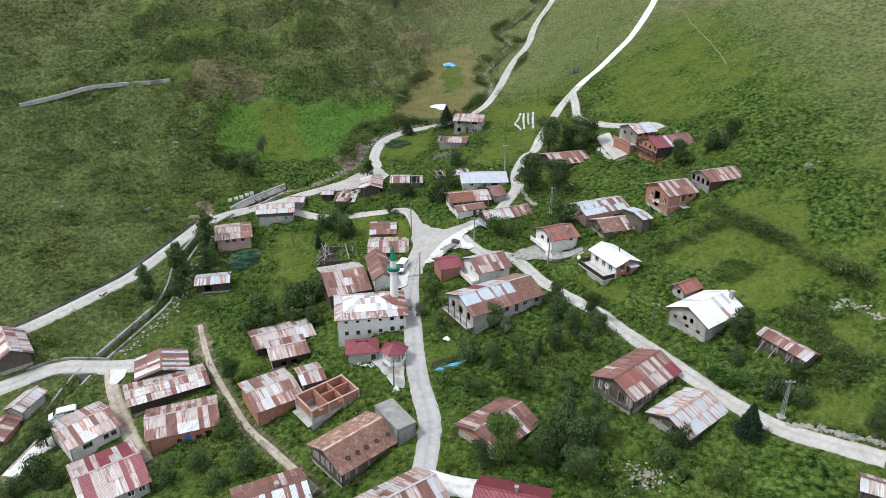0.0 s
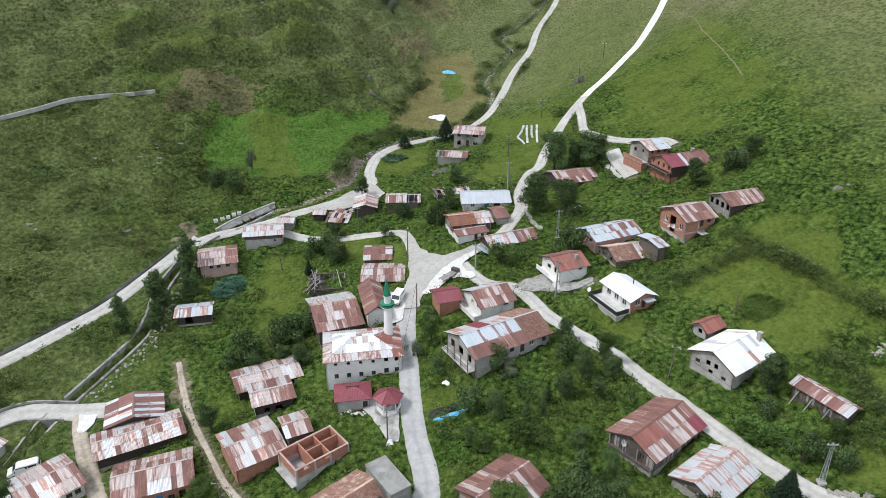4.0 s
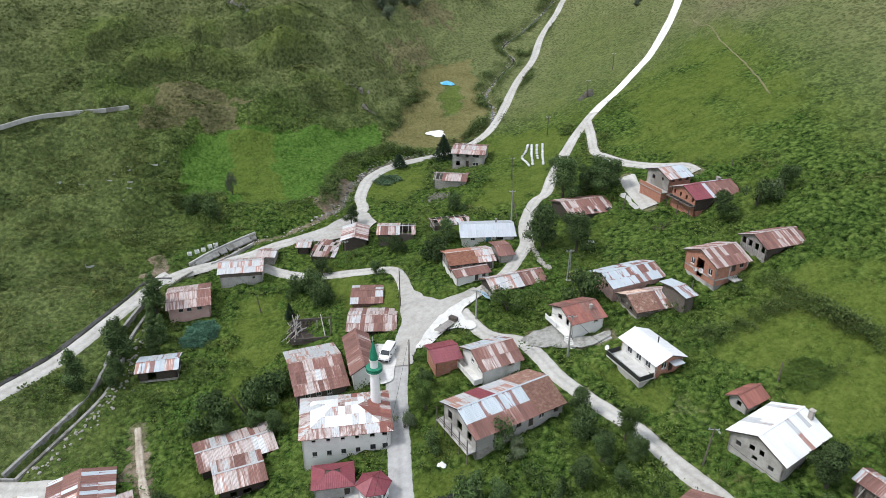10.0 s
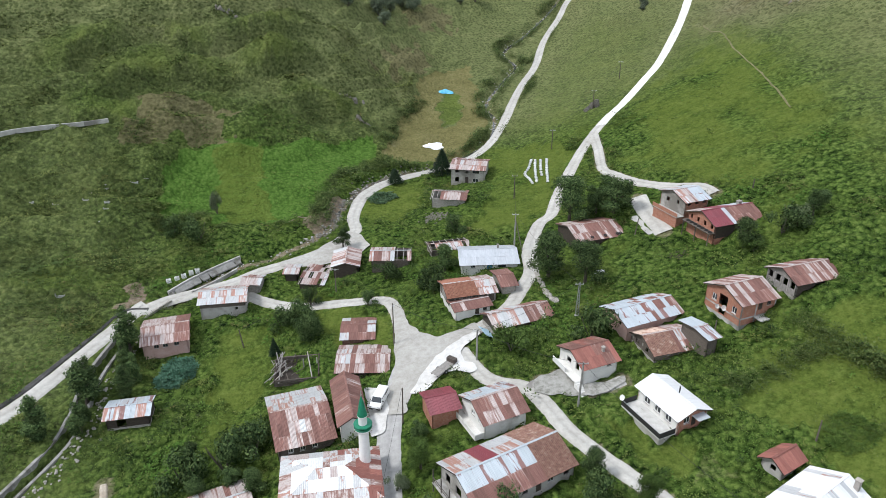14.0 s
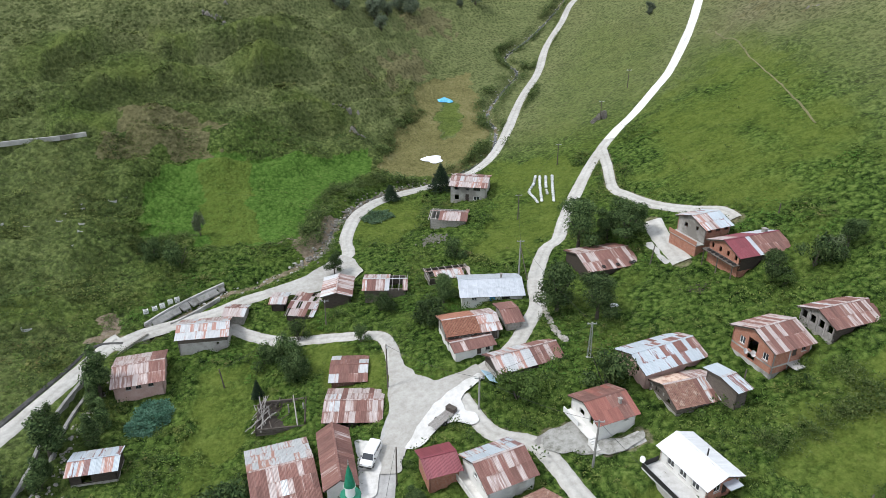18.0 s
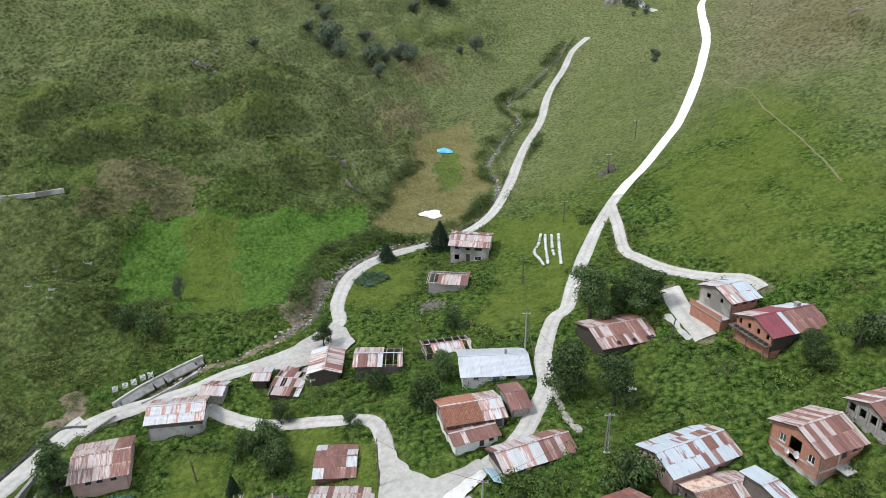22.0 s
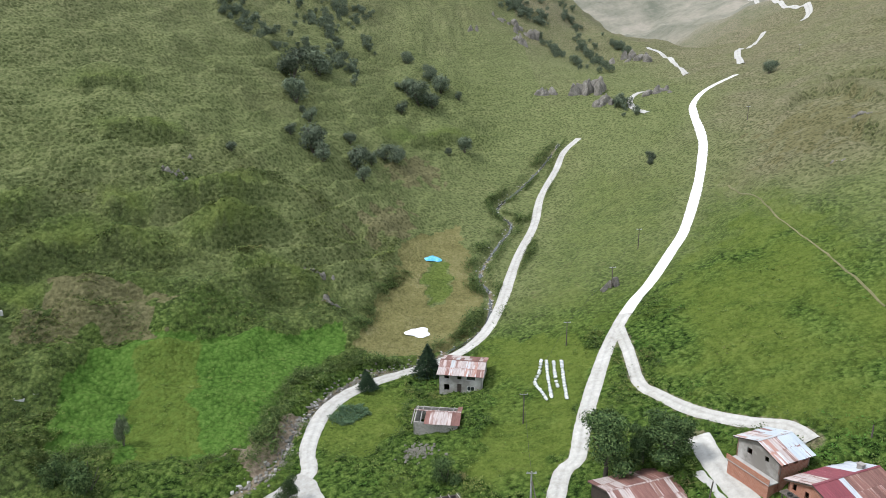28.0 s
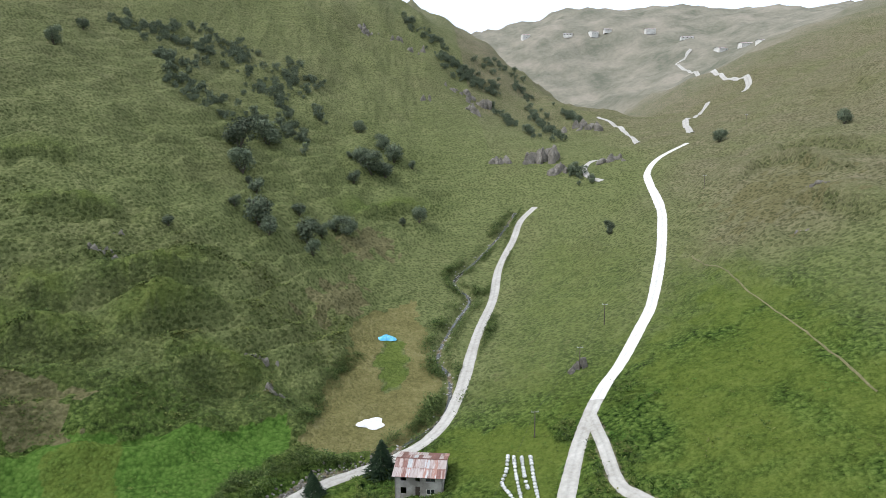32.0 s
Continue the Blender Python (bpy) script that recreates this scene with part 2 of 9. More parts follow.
def leaf_mat(name, stops, var=0.35, patches=()):
    """Leaves: stops are colours over leaf and place; patches (colour, scale, low, high) come in drifts."""
    m, nt, b = base_mat(name, 0.65)
    geo = nt.nodes.new("ShaderNodeNewGeometry")
    info = nt.nodes.new("ShaderNodeObjectInfo")
    n = noise_tex(nt, geo.outputs["Position"], 0.35, 3)
    f = calc(nt, "ADD", calc(nt, "MULTIPLY", geo.outputs["Random Per Island"], 0.55), calc(nt, "MULTIPLY", n, 0.45))
    col = ramp(nt, f, [(0.2 + 0.5 * k / (len(stops) - 1), c) for k, c in enumerate(stops)])
    for c, scale, lo, hi in patches:
        n = calc(nt, "MULTIPLY_ADD", geo.outputs["Random Per Island"], 0.14, noise_tex(nt, geo.outputs["Position"], scale, 5, 0.65))
        col = mix(nt, ramp(nt, n, [(lo, (0, 0, 0)), (hi, (0.85, 0.85, 0.85))]), col, c)
    v = calc(nt, "MULTIPLY_ADD", info.outputs["Random"], 2 * var, 1 - var)
    nt.links.new(mix(nt, 1.0, col, combine(nt, v), "MULTIPLY"), b.inputs["Base Color"])
    b.inputs["Specular IOR Level"].default_value = 0.08
    return m


leaf_dark = leaf_mat("leaves_dark", [(0.014, 0.03, 0.011), (0.043, 0.076, 0.026), (0.098, 0.142, 0.05)])
leaf_mid = leaf_mat("leaves_mid", [(0.03, 0.055, 0.014), (0.055, 0.095, 0.022), (0.09, 0.14, 0.035)])
leaf_pale = leaf_mat("leaves_pale", [(0.07, 0.095, 0.05), (0.12, 0.155, 0.085), (0.19, 0.22, 0.13)], 0.2)
leaf_fir = leaf_mat("fir_needles", [(0.008, 0.018, 0.01), (0.018, 0.034, 0.017), (0.03, 0.05, 0.025)], 0.2)


def ground_mat():
    m, nt, b = base_mat("meadow", 0.95)
    geo = nt.nodes.new("ShaderNodeNewGeometry")
    pos = geo.outputs["Position"]

    def attr(name):
        a = nt.nodes.new("ShaderNodeAttribute")
        a.attribute_name = name
        return a.outputs["Fac"]
    big, mid, fine, tiny = noise_tex(nt, pos, 0.022, 5, 0.6), noise_tex(nt, pos, 0.16, 6, 0.65), noise_tex(nt, pos, 0.9, 5, 0.7), noise_tex(nt, pos, 2.6, 6, 0.8)
    vor = nt.nodes.new("ShaderNodeTexVoronoi")
    vor.inputs["Scale"].default_value = 1.05
    warp = nt.nodes.new("ShaderNodeVectorMath")
    warp.operation = "MULTIPLY_ADD"
    nt.links.new(combine(nt, fine), warp.inputs[0])
    warp.inputs[1].default_value = (1.2, -1.4, 0.8)
    nt.links.new(pos, warp.inputs[2])
    nt.links.new(warp.outputs[0], vor.inputs["Vector"])
    clump = calc(nt, "SUBTRACT", 0.56, vor.outputs["Distance"])
    f = calc(nt, "ADD", calc(nt, "ADD", calc(nt, "MULTIPLY", mid, 0.24), calc(nt, "MULTIPLY", fine, 0.36)), calc(nt, "MULTIPLY", tiny, 0.40))
    path = noise_tex(nt, pos, 1.0, 3, 0.55, (0.07, 0.07, 0.75))
    f = calc(nt, "MULTIPLY_ADD", calc(nt, "MULTIPLY", calc(nt, "SUBTRACT", path, 0.5), attr("hill")), 0.16, f)
    # clump edges lower the tone: self-shading between plants painted as colour
    leafy = calc(nt, "MULTIPLY_ADD", clump, 0.22, f)
    weeds = ramp(nt, leafy, [(0.39, (0.006, 0.014, 0.004)), (0.48, (0.042, 0.076, 0.016)), (0.55, (0.09, 0.14, 0.03)), (0.66, (0.155, 0.205, 0.055))])
    grass = ramp(nt, f, [(0.38, (0.044, 0.068, 0.013)), (0.47, (0.083, 0.118, 0.023)), (0.56, (0.12, 0.155, 0.034)), (0.68, (0.165, 0.192, 0.055))])
    hill = ramp(nt, f, [(0.37, (0.072, 0.092, 0.036)), (0.47, (0.128, 0.15, 0.06)), (0.54, (0.17, 0.186, 0.08)), (0.70, (0.23, 0.234, 0.115))])
    crop = ramp(nt, leafy, [(0.38, (0.03, 0.07, 0.012)), (0.5, (0.068, 0.132, 0.024)), (0.66, (0.115, 0.19, 0.043))])
    dry = ramp(nt, f, [(0.38, (0.09, 0.088, 0.034)), (0.5, (0.16, 0.148, 0.06)), (0.62, (0.22, 0.205, 0.1))])
    soil = ramp(nt, f, [(0.36, (0.12, 0.09, 0.06)), (0.5, (0.22, 0.175, 0.125)), (0.66, (0.36, 0.31, 0.25))])
    rough_brown = ramp(nt, f, [(0.36, (0.105, 0.1, 0.047)), (0.5, (0.15, 0.14, 0.07)), (0.66, (0.195, 0.182, 0.1))])
    upland_haze = ramp(nt, f, [(0.36, (0.105, 0.098, 0.056)), (0.48, (0.168, 0.152, 0.092)), (0.56, (0.215, 0.19, 0.122)), (0.70, (0.265, 0.232, 0.158))])
    fern_shade = ramp(nt, leafy, [(0.38, (0.012, 0.022, 0.007)), (0.46, (0.04, 0.06, 0.018)), (0.55, (0.09, 0.116, 0.036)), (0.66, (0.165, 0.18, 0.068))])
    col = mix(nt, attr("grass"), weeds, grass)
    col = mix(nt, attr("hill"), col, hill)
    col = mix(nt, calc(nt, "MULTIPLY", attr("hill"), ramp(nt, big, [(0.52, (0, 0, 0)), (0.68, (0.28, 0.28, 0.28))])), col, rough_brown)
    # high ground: dry grass on the right slope, haze painted over the left
    col = mix(nt, calc(nt, "MULTIPLY", attr("high"), ramp(nt, calc(nt, "ADD", calc(nt, "MULTIPLY", big, 0.6), calc(nt, "MULTIPLY", mid, 0.4)), [(0.36, (0.5, 0.5, 0.5)), (0.58, (1, 1, 1))])), col, upland_haze)
    # the pale grey tone of the distance is haze put into the ground colour
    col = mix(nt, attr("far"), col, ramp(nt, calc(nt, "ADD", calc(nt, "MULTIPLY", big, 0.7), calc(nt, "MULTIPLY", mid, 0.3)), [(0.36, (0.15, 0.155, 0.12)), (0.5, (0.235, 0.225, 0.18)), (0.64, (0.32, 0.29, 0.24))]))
    # bracken colour, which also paints the shaded faces of the ledges
    col = mix(nt, calc(nt, "MULTIPLY", attr("bracken"), ramp(nt, calc(nt, "ADD", calc(nt, "MULTIPLY", fine, 0.6), calc(nt, "MULTIPLY", mid, 0.4)), [(0.38, (0.3, 0.3, 0.3)), (0.56, (1, 1, 1))])), col, fern_shade)
    for name, c in (("crop", crop), ("dry", dry), ("brown", rough_brown), ("soil", soil)):
        a = calc(nt, "ADD", attr(name), calc(nt, "MULTIPLY", calc(nt, "SUBTRACT", fine, 0.5), 0.5))
        col = mix(nt, ramp(nt, a, [(0.38, (0, 0, 0)), (0.62, (1, 1, 1))]), col, c)
    tuft = nt.nodes.new("ShaderNodeTexVoronoi")
    tuft.inputs["Scale"].default_value = 0.78
    nt.links.new(warp.outputs[0], tuft.inputs["Vector"])
    size = calc(nt, "MULTIPLY_ADD", mid, 0.55, calc(nt, "MULTIPLY_ADD", fine, 0.45, -0.19))
    spot = ramp(nt, calc(nt, "SUBTRACT", calc(nt, "ADD", size, 0.18), tuft.outputs["Distance"]), [(0.0, (0, 0, 0)), (0.11, (1, 1, 1))])
    rough_land = calc(nt, "MULTIPLY", calc(nt, "MAXIMUM", calc(nt, "MULTIPLY", attr("hill"), 0.8), calc(nt, "SUBTRACT", 0.6, calc(nt, "MULTIPLY", attr("grass"), 0.5))), calc(nt, "SUBTRACT", 1.0, calc(nt, "MAXIMUM", attr("dry"), calc(nt, "MAXIMUM", attr("far"), attr("soil")))))
    col = mix(nt, calc(nt, "MULTIPLY", spot, rough_land), col, mix(nt, 1.0, col, (0.45, 0.5, 0.43), "MULTIPLY"))
    nt.links.new(col, b.inputs["Base Color"])
    bump(nt, b, calc(nt, "MULTIPLY_ADD", clump, 0.9, calc(nt, "MULTIPLY_ADD", calc(nt, "MULTIPLY", path, attr("hill")), 1.1, calc(nt, "ADD", calc(nt, "MULTIPLY", fine, 0.5), calc(nt, "MULTIPLY", tiny, 0.2)))), 1.0, 0.5)
    b.inputs["Specular IOR Level"].default_value = 0.03
    return m


meadow = ground_mat()


def road_mat(name, stops, relief=0.03):
    m, nt, b = base_mat(name, 0.92)
    pos = nt.nodes.new("ShaderNodeNewGeometry").outputs["Position"]
    a, c, d = noise_tex(nt, pos, 0.12, 5), noise_tex(nt, pos, 1.1, 5, 0.65), noise_tex(nt, pos, 9, 3)
    f = calc(nt, "ADD", calc(nt, "ADD", calc(nt, "MULTIPLY", a, 0.4), calc(nt, "MULTIPLY", c, 0.4)), calc(nt, "MULTIPLY", d, 0.2))
    a = nt.nodes.new("ShaderNodeAttribute")
    a.attribute_name = "across"
    wear = calc(nt, "MULTIPLY_ADD", a.outputs["Fac"], 0.2, calc(nt, "MULTIPLY_ADD", c, 0.16, 0.86))
    nt.links.new(mix(nt, 1.0, ramp(nt, f, stops), combine(nt, wear), "MULTIPLY"), b.inputs["Base Color"])
    bump(nt, b, d, 0.5, relief)
    return m


gravel = road_mat("pale_gravel", [(0.36, (0.29, 0.275, 0.245)), (0.5, (0.38, 0.367, 0.338)), (0.64, (0.47, 0.46, 0.432))])
asphalt = road_mat("worn_asphalt", [(0.36, (0.26, 0.257, 0.25)), (0.5, (0.335, 0.33, 0.322)), (0.64, (0.41, 0.405, 0.396))], 0.015)
white_slab = road_mat("new_concrete", [(0.36, (0.46, 0.45, 0.42)), (0.5, (0.60, 0.59, 0.57)), (0.64, (0.70, 0.69, 0.67))], 0.01)
old_slab = road_mat("cracked_slab", [(0.38, (0.08, 0.095, 0.05)), (0.45, (0.2, 0.195, 0.17)), (0.52, (0.32, 0.315, 0.29)), (0.66, (0.42, 0.41, 0.39))], 0.03)
dirt = road_mat("dirt_track", [(0.36, (0.19, 0.155, 0.115)), (0.5, (0.34, 0.29, 0.23)), (0.64, (0.48, 0.43, 0.37))])
trodden = road_mat("trodden_earth", [(0.36, (0.09, 0.088, 0.035)), (0.5, (0.135, 0.128, 0.056)), (0.64, (0.19, 0.172, 0.09))])
stream_bed = road_mat("stream_pebbles", [(0.36, (0.09, 0.08, 0.065)), (0.5, (0.2, 0.185, 0.16)), (0.64, (0.38, 0.365, 0.34))], 0.15)
water_mat, wnt, wb = base_mat("stream_water", 0.08)
wb.inputs["Base Color"].default_value = (0.05, 0.055, 0.045, 1)


# ---------------------------------------------------------------- land form
XK = np.array((-1500, -320, -200, -120, -80, -40, 0, 40, 80, 120, 200, 320, 500, 800, 1600), float)
LAND = {
    -400: (289.5, 39.5, -30.5, -50.2, -54.6, -52.9, -47.9, -42.6, -33.9, -24, -4.2, 43.8, 88.8, 148.8, 268.8),
    40: (329.5, 79.5, 9.5, -10.2, -14.6, -12.9, -7.9, -2.6, 6.1, 16, 35.8, 83.8, 128.8, 188.8, 308.8),
    90: (338.4, 88.4, 18.4, -4.4, -10.5, -7.5, -0.6, 3.7, 15.7, 27.7, 48.4, 96.4, 141.4, 201.4, 321.4),
    140: (349.5, 99.5, 29.5, 5, -1.8, -4.6, 4.7, 11.3, 26.3, 39.7, 61.3, 109.3, 154.3, 214.3, 334.3),
    190: (366.4, 116.4, 46.4, 17.1, 6.6, 3.3, 6.9, 16.8, 32.9, 48.8, 73, 121, 166, 226, 346),
    240: (387.9, 137.9, 67.9, 38.3, 25.4, 14.5, 7.8, 19.2, 36.2, 53.9, 80.9, 128.9, 173.9, 233.9, 353.9),
    290: (410.9, 160.9, 90.9, 63, 52.9, 36.7, 16.5, 19.7, 36.5, 55.4, 84.8, 132.8, 177.8, 237.8, 357.8),
    340: (432, 182, 112, 81.9, 66.7, 47.1, 26.6, 20.9, 38.2, 57, 85.7, 133.7, 178.7, 238.7, 358.7),
    400: (453.6, 203.6, 133.6, 98.5, 79.3, 59.2, 41.2, 33.8, 42.4, 57.7, 84.7, 132.7, 177.7, 237.7, 357.7),
    470: (476, 226, 156, 119.8, 101, 83.5, 69.5, 61.6, 61.3, 66.7, 87.2, 135.2, 180.2, 240.2, 360.2),
    560: (500, 250, 195, 160, 142, 128, 115, 100, 88, 80, 88, 122, 165, 230, 400),
    700: (550, 300, 260, 235, 222, 208, 195, 178, 160, 131, 92, 135, 205, 250, 430),
    1000: (600, 330, 280, 240, 220, 200, 180, 155, 130, 112, 110, 142, 208, 290, 470),
    1300: (600, 330, 300, 285, 275, 265, 258, 250, 240, 235, 250, 282, 300, 283, 450),
    2200: (150, 150, 150, 150, 150, 150, 150, 150, 150, 150, 150, 150, 150, 150, 150),
}
YK = np.array(sorted(LAND), float)
ZK = np.array([LAND[int(k)] for k in YK])


def slopes(k, v):
    d, h = np.diff(v, axis=0) / np.diff(k)[:, None], np.diff(k)[:, None]
    return np.vstack([d[:1], (d[:-1] * h[1:] + d[1:] * h[:-1]) / (h[1:] + h[:-1]), d[-1:]])


def cubic(k, v, m, q, cols):
    q = np.clip(q, k[0], k[-1])
    i = np.clip(np.searchsorted(k, q) - 1, 0, len(k) - 2)
    h = k[i + 1] - k[i]
    t = (q - k[i]) / h
    if cols is None:
        h, t, a, b, c, d = h[:, None], t[:, None], v[i], v[i + 1], m[i], m[i + 1]
    else:
        a, b, c, d = v[i, cols], v[i + 1, cols], m[i, cols], m[i + 1, cols]
    return (2 * t**3 - 3 * t**2 + 1) * a + (t**3 - 2 * t**2 + t) * h * c + (3 * t**2 - 2 * t**3) * b + (t**3 - t**2) * h * d


MX = slopes(XK, ZK.T)


def lie(x, y):
    """The smooth lie of the land."""
    x, y = np.atleast_1d(np.asarray(x, float)), np.atleast_1d(np.asarray(y, float))
    rows = cubic(XK, ZK.T, MX, x, None).T
    return cubic(YK, rows, slopes(YK, rows), y, np.arange(len(x)))


def waves(x, y, size, seed):
    """Cheap smooth noise from -1 to 1, made of turned sine waves."""
    r = np.random.RandomState(seed)
    out = np.zeros_like(x)
    for k in range(7):
        a, f, p = r.uniform(0, 6.28), r.uniform(0.6, 1.7) * 6.28 / size, r.uniform(0, 6.28)
        out += np.sin((x * np.cos(a) + y * np.sin(a)) * f + p + 1.3 * np.sin((x * np.sin(a) - y * np.cos(a)) * f * 0.6 + 2 * p))
    return out / 3.5


def smooth(a, lo, hi):
    t = np.clip((a - lo) / (hi - lo), 0, 1)
    return t * t * (3 - 2 * t)


def spline(pts, step=1.0):
    """Evenly spaced points on a smooth line through pts."""
    p = np.array([pts[0], *pts, pts[-1]], float)
    out = []
    for k in range(1, len(p) - 2):
        n = max(2, int(np.linalg.norm(p[k + 1] - p[k]) / step))
        t = np.linspace(0, 1, n, endpoint=False)[:, None]
        a, b, c, d = p[k - 1], p[k], p[k + 1], p[k + 2]
        out.append(0.5 * (2 * b + (c - a) * t + (2 * a - 5 * b + 4 * c - d) * t**2 + (3 * b - 3 * c + d - a) * t**3))
    return np.vstack([*out, p[-1:]])


def far_from(x, y, line):
    """Distance from points to a line of points, and the index of the nearest."""
    line = np.asarray(line)
    if len(x) < 200:
        d = (x[:, None] - line[None, :, 0]) ** 2 + (y[:, None] - line[None, :, 1]) ** 2
        return np.sqrt(d.min(1)), d.argmin(1)
    best, idx = np.full(len(x), 1e9), np.zeros(len(x), int)
    for k, (a, b) in enumerate(line):
        d = (x - a) ** 2 + (y - b) ** 2
        hit = d < best
        best[hit], idx[hit] = d[hit], k
    return np.sqrt(best), idx


ROADS = {
    "main": (asphalt, 4.2, [(-3.2, 74.9), (-2.3, 80.9), (-2.2, 86.6), (-3.7, 93.2), (-4.9, 100.5), (-5.6, 108.6), (-6.3, 115), (-6.5, 118), (-6.9, 125), (-6.4, 131.3), (-6.1, 137), (-5, 141.2), (-3.2, 143.1)]),
    "loop": (gravel, 3.0, [(-3.2, 143.1), (-6.1, 150.2), (-7.8, 157.7), (-10.2, 162.3), (-15.7, 163.9), (-21.8, 164.9), (-27.9, 165.6), (-33.1, 167.3), (-38, 169.7), (-40.9, 171.7)]),
    "up": (gravel, 3.4, [(-3.2, 143.1), (1.9, 143.8), (7.1, 146.8), (13.2, 152.2), (16.6, 158.4), (19.1, 164.2), (19.6, 172.4), (23, 183.2), (25.9, 185.9), (28.8, 194.7), (33, 205.3), (38.7, 218.2), (44.1, 228), (45.7, 230.4)]),
    "up_high": (white_slab, 3.5, [(45.7, 230.4), (49.6, 235.8), (54.9, 241.8), (63.8, 254.5), (71.6, 266.7), (86.3, 297.5), (96.2, 320.9), (103.6, 340.7), (115.9, 382.6), (123.7, 405.2), (136.8, 424.2), (155.9, 436.7)]),
    "river": (gravel, 3.5, [(-92.3, 113), (-85, 120.5), (-78.3, 129), (-72.1, 138.3), (-67.4, 150.9), (-61.8, 167.4), (-61.9, 165), (-57.9, 169), (-52.1, 172.4), (-45.1, 176), (-39.7, 179.7), (-34.8, 181.9), (-27.8, 185.6), (-22.8, 190), (-19.9, 194.7), (-21.1, 200.3), (-21.1, 206.3), (-19.9, 214.1), (-15.9, 221.6), (-10.1, 227.3), (-3.7, 231.3), (11.6, 240.2), (19.8, 256.1), (28.4, 289.1), (38.8, 324.3), (46.6, 357.4), (56.8, 382.1), (63.6, 400.6), (72.6, 412.3)]),
    "lane": (gravel, 3.0, [(4.4, 141.8), (7.5, 135), (10.2, 132.4), (14.6, 130.5), (17.2, 126.2), (19.5, 121.3), (23.5, 116), (26.6, 112.3), (29.6, 108.7), (32.9, 102.8), (36.4, 97.4), (40.8, 90), (44.7, 83.6), (49, 77.8), (54, 73.7), (59.2, 69.7)]),
    "apron": (concrete, 2.2, [(14.6, 130.5), (19.8, 132.4), (24.2, 128.7), (29.4, 130.1)]),
    "trail": (trodden, 0.4, [(91.6, 287.8), (89.9, 268.9), (87.2, 252), (86, 239.8), (84.3, 224.6), (83.1, 212.2), (81.4, 197.8)]),
    "track": (gravel, 2.6, [(42.8, 225.3), (42.1, 215.2), (40.7, 202.5), (42.3, 197.4), (45.8, 190), (51, 183.5), (56.2, 178.9), (57.4, 174.6)]),
    "drive": (gravel, 4.0, [(44.4, 183.3), (44.4, 176.6), (45.1, 171), (45.6, 167)]),
    "bridge_road": (gravel, 4.2, [(-84.4, 102.3), (-79.3, 106.5), (-74.3, 109.5), (-66.7, 109.7), (-59.7, 110.2)]),
    "spur": (dirt, 2.6, [(-64.7, 108.9), (-61.9, 103.4), (-57.4, 96.6), (-52.8, 90.1), (-48.4, 84.7)]),
    "path": (dirt, 1.25, [(-51.5, 122.9), (-47.5, 113.9), (-43.6, 106.6), (-38, 98.1), (-33, 90.6), (-28.5, 85.7), (-23.1, 80), (-18.7, 75.2)]),
    "entrance": (white_slab, 3.4, [(-2.4, 75.3), (0.9, 73.6), (6.1, 72.2)]),
    "yard": (white_slab, 3.0, [(-70.8, 83.8), (-69.4, 89), (-67.2, 91.4)]),
    "far_a": (gravel, 3.0, [(106.6, 417.9), (103.7, 431.5), (104.5, 440.9), (108.8, 449.6), (114.3, 453), (119.9, 452.3)]),
    "far_d": (gravel, 3.0, [(156.1, 584.2), (160.9, 559.1), (148.5, 484.6)]),
    "far_b": (gravel, 3.5, [(167.2, 455.3), (189.4, 513.7), (220.4, 567.7), (246.6, 603.7)]),
    "far_c": (gravel, 4.5, [(424.7, 1030.4), (409.9, 1018), (395.2, 1005.1), (388, 942.5), (311.7, 725), (299.5, 648), (292.6, 633.2), (284, 622.8)]),
}
CANAL = spline([(-67.8, 111.5), (-65.3, 118.4), (-62.9, 125.3), (-61.5, 131), (-61.8, 137.3), (-62.6, 143.4), (-62.7, 148.3), (-62.1, 153.9), (-61.4, 158.2)])[1:]
STREAM = spline([(-56.5, 169.4), (-52.4, 175.9), (-45.8, 182), (-39, 185.4), (-33.2, 189.9), (-28.4, 195.4), (-25.8, 201.6), (-25.2, 209.9), (-19.3, 222.6), (-12.6, 230.6), (-0.4, 236), (7.2, 242.7), (14.5, 248.6), (17.9, 258.8), (18.7, 271.9), (17, 284.5), (24.6, 309.8), (31.9, 332.5), (28.4, 351.3), (40.1, 372.8), (52.8, 393.3), (64, 414.5)])
LOWER = spline([(-67, 113.2), (-69.7, 106.6), (-70.6, 99.4), (-71.7, 91.6), (-73.2, 85.6)])[5:]
LINES = {k: spline(v[2], 2.0) for k, v in ROADS.items()}


FOOT, FLOORS = [], []


def BANK(y):
    """Where the stream runs at y."""
    line = np.vstack([LOWER[::-1], CANAL, STREAM])
    k = np.argsort(line[:, 1])
    return np.interp(y, line[k, 1], line[k, 0])


def bands(x, y):
    """Phase of the terraces on the slopes, 0 to 1; the risers are above 0.75."""
    ph = (lie(x, y) + 1.8 * waves(x, y, 70, 5) + 0.6 * waves(x, y, 18, 6)) / 5.5
    return ph - np.floor(ph)


